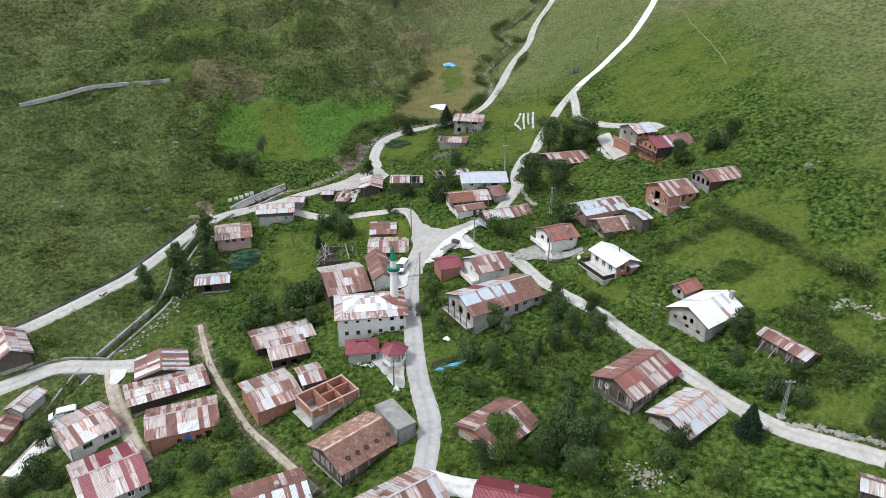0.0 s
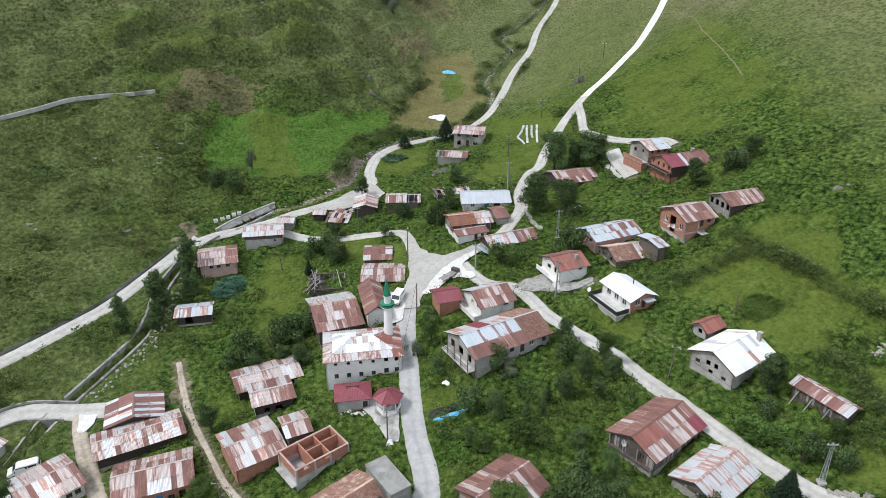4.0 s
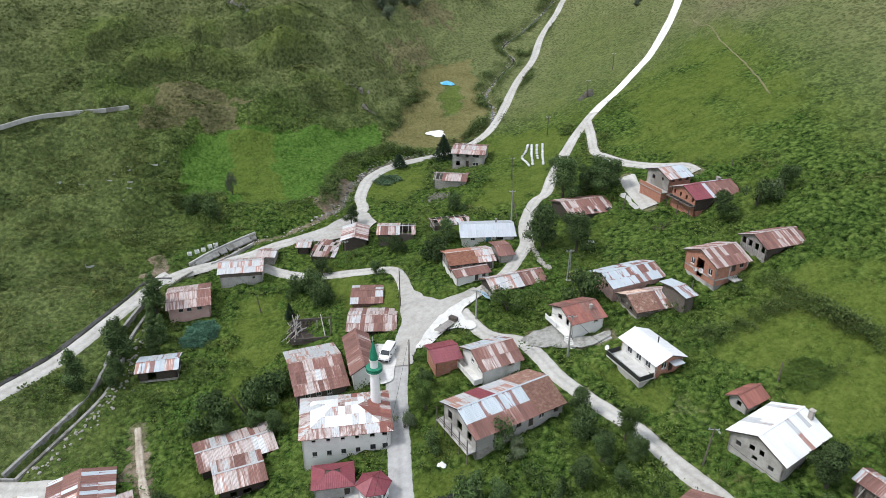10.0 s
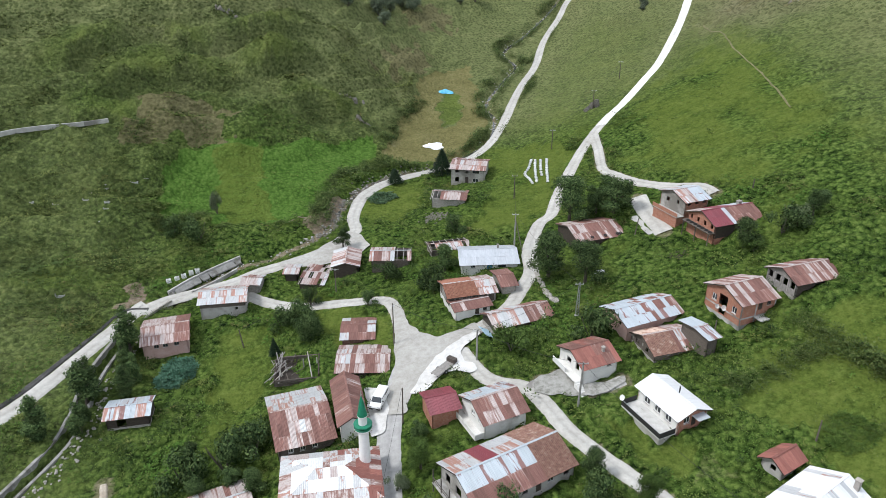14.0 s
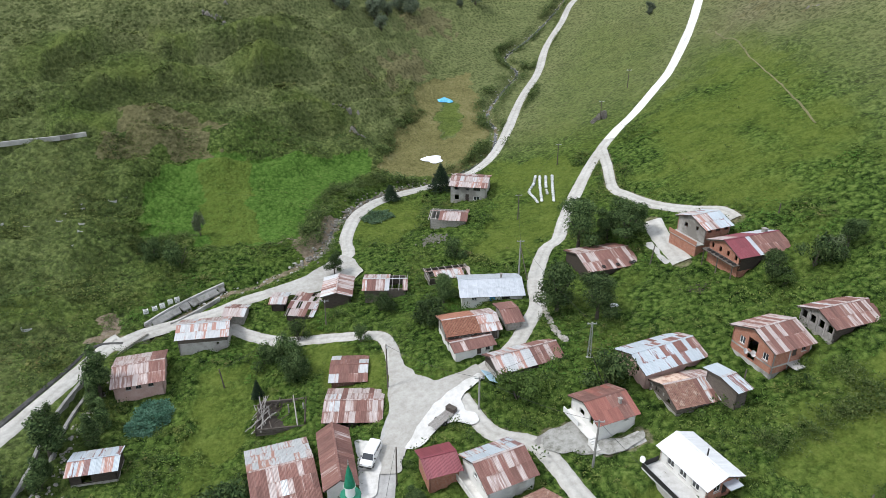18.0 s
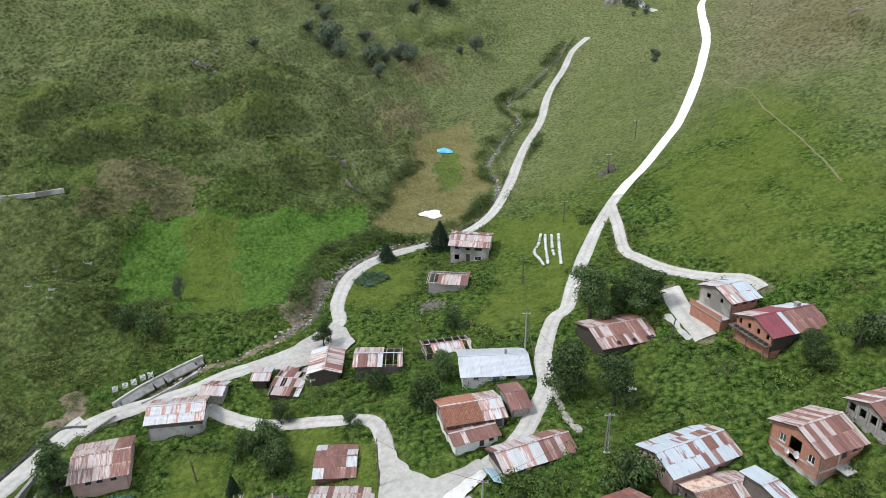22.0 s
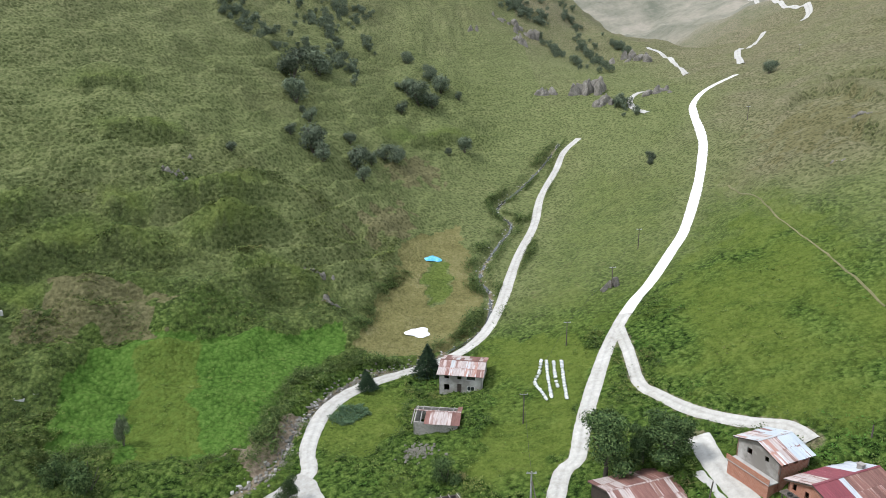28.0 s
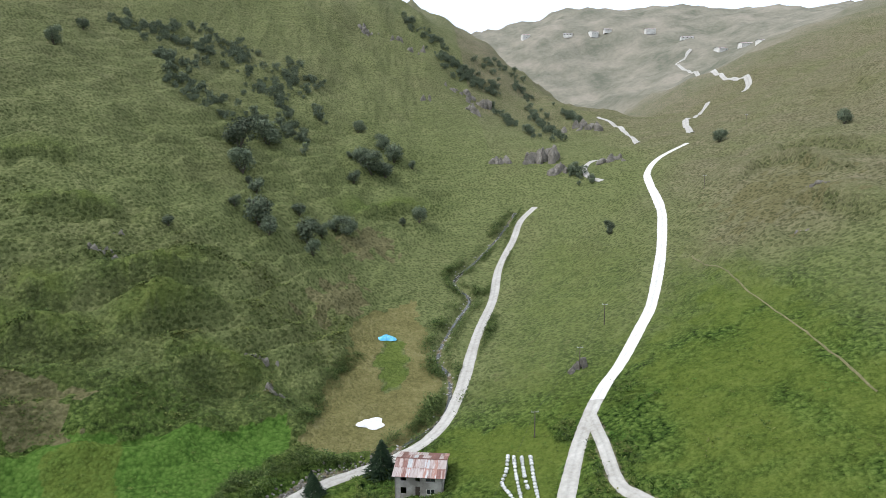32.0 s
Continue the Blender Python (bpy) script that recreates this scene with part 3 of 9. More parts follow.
LEDGES = [
    (3.2, [(-106.1, 236.4), (-105.7, 246.9), (-101.1, 251.4), (-92.6, 254.2)]),
    (3.6, [(-98.4, 230.7), (-94.4, 239.6), (-88.8, 246.5), (-82.1, 251.6), (-71.0, 253.9), (-60.6, 256.1), (-56.1, 258.5)]),
    (2.6, [(-63.3, 258.3), (-54.2, 264.1), (-47.8, 269.2), (-41.9, 273.0)]),
    (2.6, [(-47.6, 251.8), (-40.3, 256.6), (-31.0, 257.1), (-25.5, 255.2)]),
    (2.2, [(-100.3, 224.0), (-96.6, 226.6), (-91.9, 229.4), (-85.6, 229.0)]),
    (2.2, [(-72.5, 266.6), (-66.1, 270.1), (-58.8, 275.2), (-46.2, 284.5)]),
    (3, [(-109.5, 310.7), (-107.0, 318.6), (-99.3, 323.8), (-93.5, 325.9)]),
    (2.6, [(-93.4, 286.5), (-86.8, 293.5), (-78.2, 296.7), (-71.4, 303.7)]),
    (3, [(-72.1, 267.4), (-65.0, 272.0), (-53.7, 277.3), (-48.7, 283.9), (-37.0, 290.6)]),
    (3.2, [(-61.2, 260.3), (-52.5, 265.9), (-46.7, 271.4), (-38.1, 274.8)]),
    (2.4, [(-86.3, 261.2), (-81.7, 261.6), (-70.8, 263.8)]),
    (2, [(-21.0, 386.7), (-5.6, 397.5), (11.6, 411.3), (30.0, 422.0)]),
    (3, [(146.2, 344.1), (157.5, 349.3), (159.7, 327.7), (157.6, 299.0)]),
    (3.2, [(124.8, 328.3), (141.9, 341.1), (144.5, 322.4), (142.0, 298.9), (147.1, 287.6)]),
    (3, [(115.1, 287.9), (124.9, 285.6), (124.2, 268.4), (124.6, 254.6)]),
    (3, [(227.3, 457.1), (235.4, 430.7), (234.5, 402.1)]),
    (1.2, [(-92.4, 167.2), (-86.3, 165.9), (-79.7, 167.0), (-70.4, 167.6), (-64.4, 166.7)]),
]
LEDGES = [(1.4 * a, spline(p, 2.0)) for a, p in LEDGES]


def ledges(x, y):
    """Old field ledges: height gained behind each edge, how much of a riser and how much of a crest a point is."""
    up, riser, crest = np.zeros_like(x), np.zeros_like(x), np.zeros_like(x)
    for a, line in LEDGES:
        lo, hi = line.min(0) - 22, line.max(0) + 22
        k = np.nonzero((x > lo[0]) & (x < hi[0]) & (y > lo[1]) & (y < hi[1]))[0]
        if not len(k):
            continue
        wx, wy = x[k] + 0.8 * waves(x[k], y[k], 9, 33), y[k] + 0.8 * waves(x[k], y[k], 9, 34)
        d, i = far_from(wx, wy, line)
        t = np.gradient(line, axis=0)[i]
        side = np.sign(t[:, 0] * (wy - line[i, 1]) - t[:, 1] * (wx - line[i, 0]))
        s = d * side
        win = np.sin(np.pi * np.clip(i / (len(line) - 1.0), 0, 1)) ** 0.6
        up[k] += a * win * (smooth(s, -2.2, 0.6) * np.exp(-np.clip(s, 0, 40) / 7) - 0.3 * smooth(s, -9, -2.5) * (s < 0.6) * (1 - smooth(s, -2.5, 0.6)))
        riser[k] = np.maximum(riser[k], win * smooth(s, -4.2, -1.8) * (1 - smooth(s, -0.4, 0.4)))
        crest[k] = np.maximum(crest[k], win * smooth(s, -0.2, 0.8) * (1 - smooth(s, 4, 12)))
    return up, riser, crest


def tussocks(x, y, cell, seed):
    """Domes of leafy growth, one to a cell of a jittered grid, 0 to 1."""
    i, j = np.floor(x / cell), np.floor(y / cell)
    best, tall = np.full(len(x), 9.0), np.zeros(len(x))
    for a in (-1, 0, 1):
        for b in (-1, 0, 1):
            h = [np.modf(np.abs(np.sin((i + a) * p + (j + b) * q + seed) * 43758.5453))[0] for p, q in ((127.1, 311.7), (269.5, 183.3), (419.2, 371.9))]
            d = np.hypot(x / cell - i - a - h[0], y / cell - j - b - h[1])
            hit = d < best
            best, tall = np.where(hit, d, best), np.where(hit, h[2], tall)
    return np.clip(1 - (best / 0.8) ** 2, 0, 1) * (0.35 + 0.65 * tall)


def growth(x, y):
    """Height of the uneven carpet of weeds and bracken."""
    k = np.nonzero((x > -220) & (x < 200) & (y > 50) & (y < 480))[0]
    out = np.zeros(len(x))
    if len(k):
        u, v = x[k], y[k]
        rank = 0.55 + 0.45 * smooth(waves(u, v, 34, 81) + 0.4 * waves(u, v, 12, 82), -0.6, 0.7)
        near = 1 - 0.75 * (open_field(u, v) > 0.5)
        near *= 1 - 0.5 * smooth(v, 245, 330)
        out[k] = near * rank * (0.75 * tussocks(u, v, 2.3, 1) + 0.75 * tussocks(u, v, 5.2, 2) + 0.35 * tussocks(u, v, 1.5, 3)) - 0.32
    return out


def relief(x, y):
    """Bumps, terraces and hummocks on top of the lie of the land."""
    out = 0.10 * waves(x, y, 7, 3) + 0.18 * waves(x, y, 19, 4)
    west = BANK(y) - x
    left = smooth(west, 10, 40) * smooth(y, 110, 200)
    right = smooth(-west, 30, 60) * smooth(y, 215, 260)
    saw = bands(x, y)
    step = np.where(saw < 0.75, saw / 0.75, (1 - saw) / 0.25) - 0.5
    out += left * (2.6 * step + 1.5 * waves(x, y, 30, 7) + 0.5 * waves(x, y, 11, 12)) + right * (1.3 * step + 1.3 * waves(x, y, 45, 8))
    ph = (lie(x, y) + 3.5 * waves(x, y, 110, 15) + 1.0 * waves(x, y, 30, 16)) / 13.0
    ph = ph - np.floor(ph)
    big = np.where(ph < 0.82, ph / 0.82, (1 - ph) / 0.18) - 0.5
    out += left * smooth(waves(x, y, 60, 17), -0.3, 0.5) * 3.6 * big + right * smooth(waves(x, y, 70, 18), -0.2, 0.5) * 2.2 * big
    out += ledges(x, y)[0]
    far = smooth(y, 420, 700)
    return out + far * (6 * waves(x, y, 140, 9) + 2.5 * waves(x, y, 50, 10))


PAVEMENTS = [
    ([(-9.7, 161.7), (-8, 156.1), (-7.4, 146.2), (-6.9, 140.9), (-7.5, 134.8), (-8.4, 129.1), (-4.5, 127.9), (-4, 132.4), (0.1, 140.2), (3.9, 143.7), (7.8, 146.1), (7.5, 148.8), (4, 147.3), (0.6, 146.2), (-1.9, 147.7), (-4.8, 151.3), (-6.4, 156.4), (-7.6, 160.7)], gravel, "pale gravel of the village crossroads", 0.2),
    ([(-4.2, 132.5), (-1.9, 137), (0.1, 140.8), (3.9, 144.2), (7.4, 146.4), (7.9, 145.1), (5.2, 142.4), (4.4, 140.8), (5.1, 138.5), (7.4, 135.9), (6.3, 134.9), (3.1, 136.3), (1.5, 135.9), (-0.5, 133.8), (-2.2, 131.8)], white_slab, "fresh white concrete at the crossroads", 0.27),
    ([(15.8, 131.6), (18.1, 133.2), (21.1, 134), (21.1, 131.8), (24, 129.9), (27.1, 129.7), (29.6, 130.7), (30, 129.5), (26, 127.6), (21.9, 127.3), (18.7, 128.1), (15.5, 129.2)], old_slab, "cracked concrete yard before the red-roofed house", 0.22),
    ([(-26.6, 188.5), (-23.7, 192.0), (-21.3, 194.4), (-18.4, 192.4), (-15.6, 186.3), (-17.8, 182.9), (-22.4, 180.8), (-28.9, 180.2), (-35.6, 180.9), (-36.0, 182.5), (-30.0, 185.3)], gravel, "wide gravel turning place beside the stream", 0.2),
    ([(-13.3, 102.6), (-9.9, 106.1), (-6.9, 100.9), (-6.5, 93.7), (-8.4, 94.4), (-10.3, 98.0)], concrete, "pale concrete court round the pavilion", 0.24),
    ([(-12.0, 136.3), (-8.3, 135.0), (-7.3, 130.3), (-7.5, 124.6), (-9.8, 124.6), (-10.7, 130.0)], white_slab, "white concrete yard with a parked van", 0.24),
    ([(-64.7, 108.9), (-61.4, 108.8), (-60.9, 106.7), (-61.8, 104.6), (-63.1, 105.0)], white_slab, "white concrete slab at the bridge", 0.14),
    ([(41.0, 175.7), (42.3, 175.9), (43.6, 167.7), (42.6, 167.4)], concrete, "concrete slab beside the drive", 0.12),
]


def unpaved(x, y):
    """0 on and close to paved ground, else 1."""
    out = np.ones(len(x))
    for poly, *_ in PAVEMENTS:
        a, b = np.min(poly, 0) - 1.5, np.max(poly, 0) + 1.5
        k = np.nonzero((x > a[0]) & (x < b[0]) & (y > a[1]) & (y < b[1]))[0]
        for dx, dy in ((0, 0), (1.3, 0), (-1.3, 0), (0, 1.3), (0, -1.3)):
            if len(k):
                out[k] *= ~inside(x[k] + dx, y[k] + dy, poly)
    return out


ALL = np.vstack([LINES[k] for k in ROADS if not k.startswith("far") and k != "trail"])


def ground_z(x, y, carve=True):
    x, y = np.atleast_1d(np.asarray(x, float)), np.atleast_1d(np.asarray(y, float))
    z = lie(x, y)
    near, _ = far_from(x, y, ALL)
    z = z + relief(x, y) * smooth(near, 2.5, 9)
    if carve:
        z += growth(x, y) * smooth(near, 2.3, 4.5) * unpaved(x, y)
        z -= 0.14 * (1 - smooth(near, 1.6, 2.6))
        d, _ = far_from(x, y, CANAL)
        z -= 2.4 * (1 - smooth(d, 0.3, 1.35))
        d, _ = far_from(x, y, STREAM)
        z -= 1.5 * (1 - smooth(d, 0.6, 3.4))
        d, _ = far_from(x, y, LOWER)
        z -= 2.4 * (1 - smooth(d, 0.3, 1.35))
        z = floored(x, y, z)
    return z


def floored(x, y, z):
    """Keeps the ground below the floors of the houses."""
    for cx, cy, a, hx, hy, low in FLOORS:
        u, v = (x - cx) * math.cos(a) + (y - cy) * math.sin(a), -(x - cx) * math.sin(a) + (y - cy) * math.cos(a)
        z = np.where((abs(u) < hx) & (abs(v) < hy), np.minimum(z, low), z)
    return z


def gz(x, y):
    return float(ground_z(x, y, False)[0])


def axis(parts):
    out = []
    for a, b, s in parts:
        out += list(np.arange(a, b, s))
    return np.array(out + [parts[-1][1]], float)


GX = axis([(-2200, -800, 200), (-800, -300, 40), (-300, -220, 6), (-220, -112, 1.5), (-112, 96, 0.75), (96, 200, 1.8), (200, 320, 6), (320, 800, 24), (800, 2200, 140)])
GY = axis([(-600, 0, 60), (0, 50, 5), (50, 248, 0.75), (248, 330, 1.2), (330, 480, 2.0), (480, 760, 6), (760, 1400, 16), (1400, 2600, 100)])


def quads(nx, ny):
    i = np.arange(nx * ny).reshape(ny, nx)
    return np.stack([i[:-1, :-1], i[:-1, 1:], i[1:, 1:], i[1:, :-1]], -1).reshape(-1, 4)


def inside(x, y, poly):
    out = np.zeros(len(x), bool)
    for (a, b), (c, d) in zip(poly, poly[1:] + poly[:1]):
        if b != d:
            out ^= ((b > y) != (d > y)) & (x < (c - a) * (y - b) / (d - b) + a)
    return out


def soft_area(x, y, poly, wob=2.0):
    return inside(x + wob * waves(x, y, 9, 21), y + wob * waves(x, y, 9, 22), poly).astype(float)


CROPS = [
    [(-70, 203.7), (-72, 212.1), (-71.3, 223.2), (-63.1, 231.3), (-46, 238), (-30.8, 242.5), (-20.6, 248), (-17.3, 239.8), (-29.3, 223), (-29.3, 210.8), (-33.3, 201.7), (-51.4, 196.9), (-68.6, 199.9)],
]
PALE_CROP = [(-63.1, 226.5), (-50.7, 234.9), (-46.2, 214), (-39.8, 200.5), (-51.6, 197.3), (-57.5, 206), (-60.1, 219.2)]
LUSH = [(-59.7, 242.4), (-50.1, 246.6), (-39.9, 249.6), (-35.5, 241.9), (-42.2, 236), (-54.7, 233.9)]
DRY = [
    [(-16.3, 241.4), (-16.1, 246.8), (-9.6, 271.5), (-7.9, 290.2), (-3.9, 307), (12.1, 325.3), (14.6, 291.5), (15.6, 272.7), (14.8, 256.9), (10.4, 242.6), (0.4, 239.6), (-9.2, 238)],
]
BROWN = [
    [(-86.1, 237), (-84.9, 242.5), (-72.7, 242.1), (-64.1, 243.3), (-59.5, 233.4), (-66.1, 230.3), (-83.8, 221.6), (-84.8, 226.4)],
    [(-14.2, 359.9), (1.6, 381.1), (7.5, 367.0), (-7.1, 347.5)],
    [(-20.4, 304.1), (-6.5, 326.9), (-2.3, 316.3), (-19.3, 291.5)],
    [(-12.5, 351.7), (-6.9, 373.7), (4.5, 377.7), (6.6, 370.5), (-2.2, 353.0)],
    [(-21.2, 297.7), (-12.8, 321.0), (-3.7, 323.6), (-6.7, 302.6), (-17.2, 288.8)],

]
DRY_PATCHES = [
    [(38.6, 127.5), (41.5, 126.8), (43.7, 124.2), (44.2, 122.2), (41.8, 123), (39.4, 124.9)],
    [(33.6, 111.6), (37.4, 113.9), (41, 112), (40.7, 109.4), (37, 108.3), (33.1, 109)],
    [(32.7, 272.3), (40.8, 272.9), (42.3, 257.4), (35.9, 254.7)],
    [(122.6, 327.9), (147.0, 331.7), (142.3, 300.1), (116.7, 275.8), (107.5, 284.9)],
    [(228.6, 467.6), (267.2, 447.2), (194.8, 349.5), (187.5, 386.3)],
    [(-23.5, 360.3), (-16.0, 375.4), (-6.5, 358.9), (-13.6, 334.4), (-23.3, 336.4)],
    [(109.0, 312.9), (136.7, 324.7), (135.6, 287.1), (114.3, 268.3), (103.6, 282.4)],
]
GREEN = [[(2.8, 297), (7.2, 295.7), (9.4, 279.1), (6.5, 265.2), (1, 264.3), (-0.7, 277.9)]]
LAWN = [
    [(46.0, 126.2), (52.0, 126.3), (59.4, 119.6), (56.3, 116.1), (49.9, 115.8), (44.2, 117.9)],
    [(56.7, 134.3), (65.8, 135.1), (74.6, 129.9), (66.3, 112.8), (63.5, 120.0), (59.1, 129.2)],
    [(50.7, 111.5), (59.0, 113.2), (65.5, 111.0), (59.7, 99.3), (53.7, 101.9), (53.4, 107.0)],
    [(22.1, 123.9), (28.5, 121.7), (36.7, 115.1), (32.5, 111.5), (25.6, 118.3)],
    [(-3.2, 101.7), (2.1, 106.0), (6.1, 103.4), (2.0, 99.9), (-1.9, 98.1)],
    [(13.8, 242.6), (32.1, 231.1), (37.4, 217.6), (27.9, 199.3), (23.3, 184.4), (13.6, 178.8), (9.2, 189.9), (13.8, 207.5)],
    [(-22.9, 216.5), (-15.1, 219.6), (-4.3, 226.6), (-3.6, 204.3), (-15.3, 196.3), (-19.4, 201.4)],
    [(54.2, 114.8), (66.5, 113.4), (79.1, 110.2), (73.1, 97.9), (60.8, 103.6)],
    [(63.3, 96.7), (71.8, 95.1), (66.9, 85.1), (61.8, 89.4)],
    [(54.5, 83.6), (64.5, 80.3), (61.4, 74.0), (53.1, 78.5)],
    [(47.2, 129.5), (61.2, 128.5), (70.2, 120.9), (64.5, 109.1), (53.6, 113.6)],
    [(-25.7, 166.9), (-9.3, 157.2), (-8.5, 145.8), (-18.8, 151.4)],
    [(-43.0, 158.5), (-34.3, 161.1), (-27.9, 152.6), (-32.3, 138.1), (-39.2, 140.7)],
]
MEADOWS = [
    (0.45, [(40.7, 301.6), (66.7, 365.3), (84.9, 312.5), (56.5, 242.0), (32.8, 221.7), (18.4, 226.9)]),
    (1.0, [(44.4, 205.4), (94.1, 296.6), (83.0, 187.8), (72.9, 168.6), (59.1, 179.1)]),
]
SOIL = [
    [(-51.1, 118.1), (-48.1, 117.9), (-44.6, 108.4), (-47.5, 108.7)],
    [(-35.5, 200.5), (-27.4, 211.0), (-25.5, 216.2), (-24.4, 208.7), (-27.6, 197.4), (-29.2, 193.4)],
    [(-66.4, 173.9), (-61.6, 172.5), (-63.8, 168.3), (-67.0, 165.9)],
]


def meadow_share(x, y):
    """How far a place belongs to the large hay meadows, with wide soft borders."""
    out = np.zeros(len(x))
    for share, poly in MEADOWS:
        for k in range(12):
            d = 3.0 + 7.0 * (k % 3) / 2
            out += share / 12 * soft_area(x + d * math.cos(k * 2.1), y + 1.5 * d * math.sin(k * 2.1), poly, 3.5)
    return np.clip(out, 0, 1)


def open_field(x, y):
    f = np.zeros(len(x))
    for p in LAWN + CROPS + DRY:
        f = np.maximum(f, soft_area(x, y, p))
    for _, p in MEADOWS:
        f = np.maximum(f, soft_area(x, y, p))
    return f


def build_ground():
    x, y = [a.ravel() for a in np.meshgrid(GX, GY)]
    z = floored(x, y, GRID[0].ravel().copy())
    me = bpy.data.meshes.new("ground")
    f = quads(len(GX), len(GY))
    me.from_pydata(np.stack([x, y, z], 1).tolist(), [], f.tolist())
    me.polygons.foreach_set("use_smooth", np.ones(len(f), bool))

    def put(name, v):
        a = me.attributes.new(name, "FLOAT", "POINT")
        a.data.foreach_set("value", np.clip(v, 0, 1).astype(np.float32))
    hill = np.maximum(0.55 * smooth(-x - 0.15 * (y - 150), 45, 85) + 0.45 * smooth(z, 22, 50) * (x < 0), np.maximum(smooth(y, 225, 270), smooth(x, 75, 120)))
    west = BANK(y) - x
    slope = np.maximum(smooth(west, 8, 30) * smooth(y, 60, 110), 0.5 * smooth(-west, 35, 70) * smooth(y, 225, 265))
    _, riser, crest = ledges(x, y)
    saw = bands(x, y)
    patchy = smooth(waves(x, y, 40, 71) + 0.6 * waves(x, y, 15, 72), -0.5, 0.9)
    lowland = 1 - 0.6 * smooth(z, 50, 95)
    # bracken patches, plus painted shading: risers dark, crests left clear
    put("bracken", (1 - crest) * (1 - np.clip(sum(soft_area(x, y, p) for p in LAWN + CROPS) + meadow_share(x, y), 0, 1)) * np.maximum(0.6 * riser, slope * lowland * (0.35 * smooth(saw, 0.55, 0.76) * (1 - smooth(saw, 0.94, 1.0)) * (0.4 + 0.6 * patchy) + 0.18 * patchy + 0.35 * (1 - smooth(z, 8, 30)))))
    # far: share of painted haze, rising with distance
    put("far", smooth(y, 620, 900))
    # high: dry upland east of the stream, elsewhere a haze tint by height
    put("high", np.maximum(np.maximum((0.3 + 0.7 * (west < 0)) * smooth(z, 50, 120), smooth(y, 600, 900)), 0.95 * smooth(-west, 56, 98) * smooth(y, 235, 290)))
    lawn = sum(soft_area(x, y, p) for p in LAWN + GREEN) + meadow_share(x, y) + 1.2 * soft_area(x, y, CROPS[0], 1.2)
    put("hill", hill * (1 - 0.85 * np.clip(lawn + 0.8 * crest, 0, 1)))
    # crests take paler grass, painting the light on their flat tops
    put("grass", np.clip(lawn * 0.95 + 0.7 * crest + 0.42 * waves(x, y, 26, 30) + 0.3 * waves(x, y, 8, 31) - 0.05, 0, 1))
    crop = sum(soft_area(x, y, p, 1.2) for p in CROPS)
    put("crop", np.maximum(crop * (1 - 0.58 * inside(x + waves(x, y, 9, 23), y, PALE_CROP)), 0.43 * soft_area(x, y, LUSH, 3)))
    strip_ = sum(soft_area(x, y, p, 1.0) for p in GREEN)
    put("dry", sum(soft_area(x, y, p) for p in DRY) * (1 - strip_))
    put("brown", np.maximum(sum(soft_area(x, y, p, 4) for p in BROWN), 0.43 * sum(soft_area(x, y, p, 12 if p[0][1] > 250 else 2.5) for p in DRY_PATCHES)))
    near, _ = far_from(x, y, ALL)
    bed, _ = far_from(x, y, STREAM)
    put("soil", np.maximum(np.maximum(sum(soft_area(x, y, p) for p in SOIL), 0.5 * (1 - smooth(near, 1.6, 2.3))), 0.6 * (1 - smooth(bed, 0.5, 1.4))))
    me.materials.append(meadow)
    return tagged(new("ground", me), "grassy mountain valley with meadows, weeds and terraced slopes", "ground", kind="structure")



GRID = []


def mesh_z(x, y):
    """Height of the ground sheet itself between its corners."""
    if not GRID:
        gx, gy = [a.ravel() for a in np.meshgrid(GX, GY)]
        GRID.append(ground_z(gx, gy).reshape(len(GY), len(GX)))
    i, j = np.clip(np.searchsorted(GX, x) - 1, 0, len(GX) - 2), np.clip(np.searchsorted(GY, y) - 1, 0, len(GY) - 2)
    u, v = (x - GX[i]) / (GX[i + 1] - GX[i]), (y - GY[j]) / (GY[j + 1] - GY[j])
    g = GRID[0]
    return (g[j, i] * (1 - u) + g[j, i + 1] * u) * (1 - v) + (g[j + 1, i] * (1 - u) + g[j + 1, i + 1] * u) * v


def strip(name, line, width, mat, label, lift=0.05, wob=0.25, cat="road", seed=0, on_mesh=False):
    """A road laid on the land along a line, with ragged edges."""
    p = spline(line, 1.2)
    d = np.gradient(p, axis=0)
    d /= np.linalg.norm(d, axis=1)[:, None] + 1e-9
    n = np.stack([-d[:, 1], d[:, 0]], 1)
    r = np.random.RandomState(seed)
    k = 9
    us = np.linspace(-0.5, 0.5, k)
    verts = []
    for row in range(len(p)):
        w = width + r.uniform(-wob, wob) + min(0.16, 0.2 * width) * math.sin(row * 0.21 + seed)
        for u in us:
            q = p[row] + n[row] * u * w
            verts.append((q[0], q[1], 0.0))
    v = np.array(verts)
    zc = lie(p[:, 0], p[:, 1])
    z = mesh_z(v[:, 0], v[:, 1]) if on_mesh else lie(v[:, 0], v[:, 1])
    u = np.tile(us, len(p))
    v[:, 2] = z + lift - 0.28 * np.abs(u * 2) ** 6
    me = bpy.data.meshes.new(name)
    me.from_pydata(v.tolist(), [], quads(k, len(p)).tolist())
    me.polygons.foreach_set("use_smooth", np.ones(len(me.polygons), bool))
    me.materials.append(mat)
    tracks = me.attributes.new("across", "FLOAT", "POINT")
    tracks.data.foreach_set("value", np.tile(np.interp(np.abs(us) * 2, (0, 0.33, 0.67, 1), (0.0, 1.0, 0.9, 0.2)), len(p)).astype(np.float32))
    return tagged(new(name, me), label, cat, kind="structure")


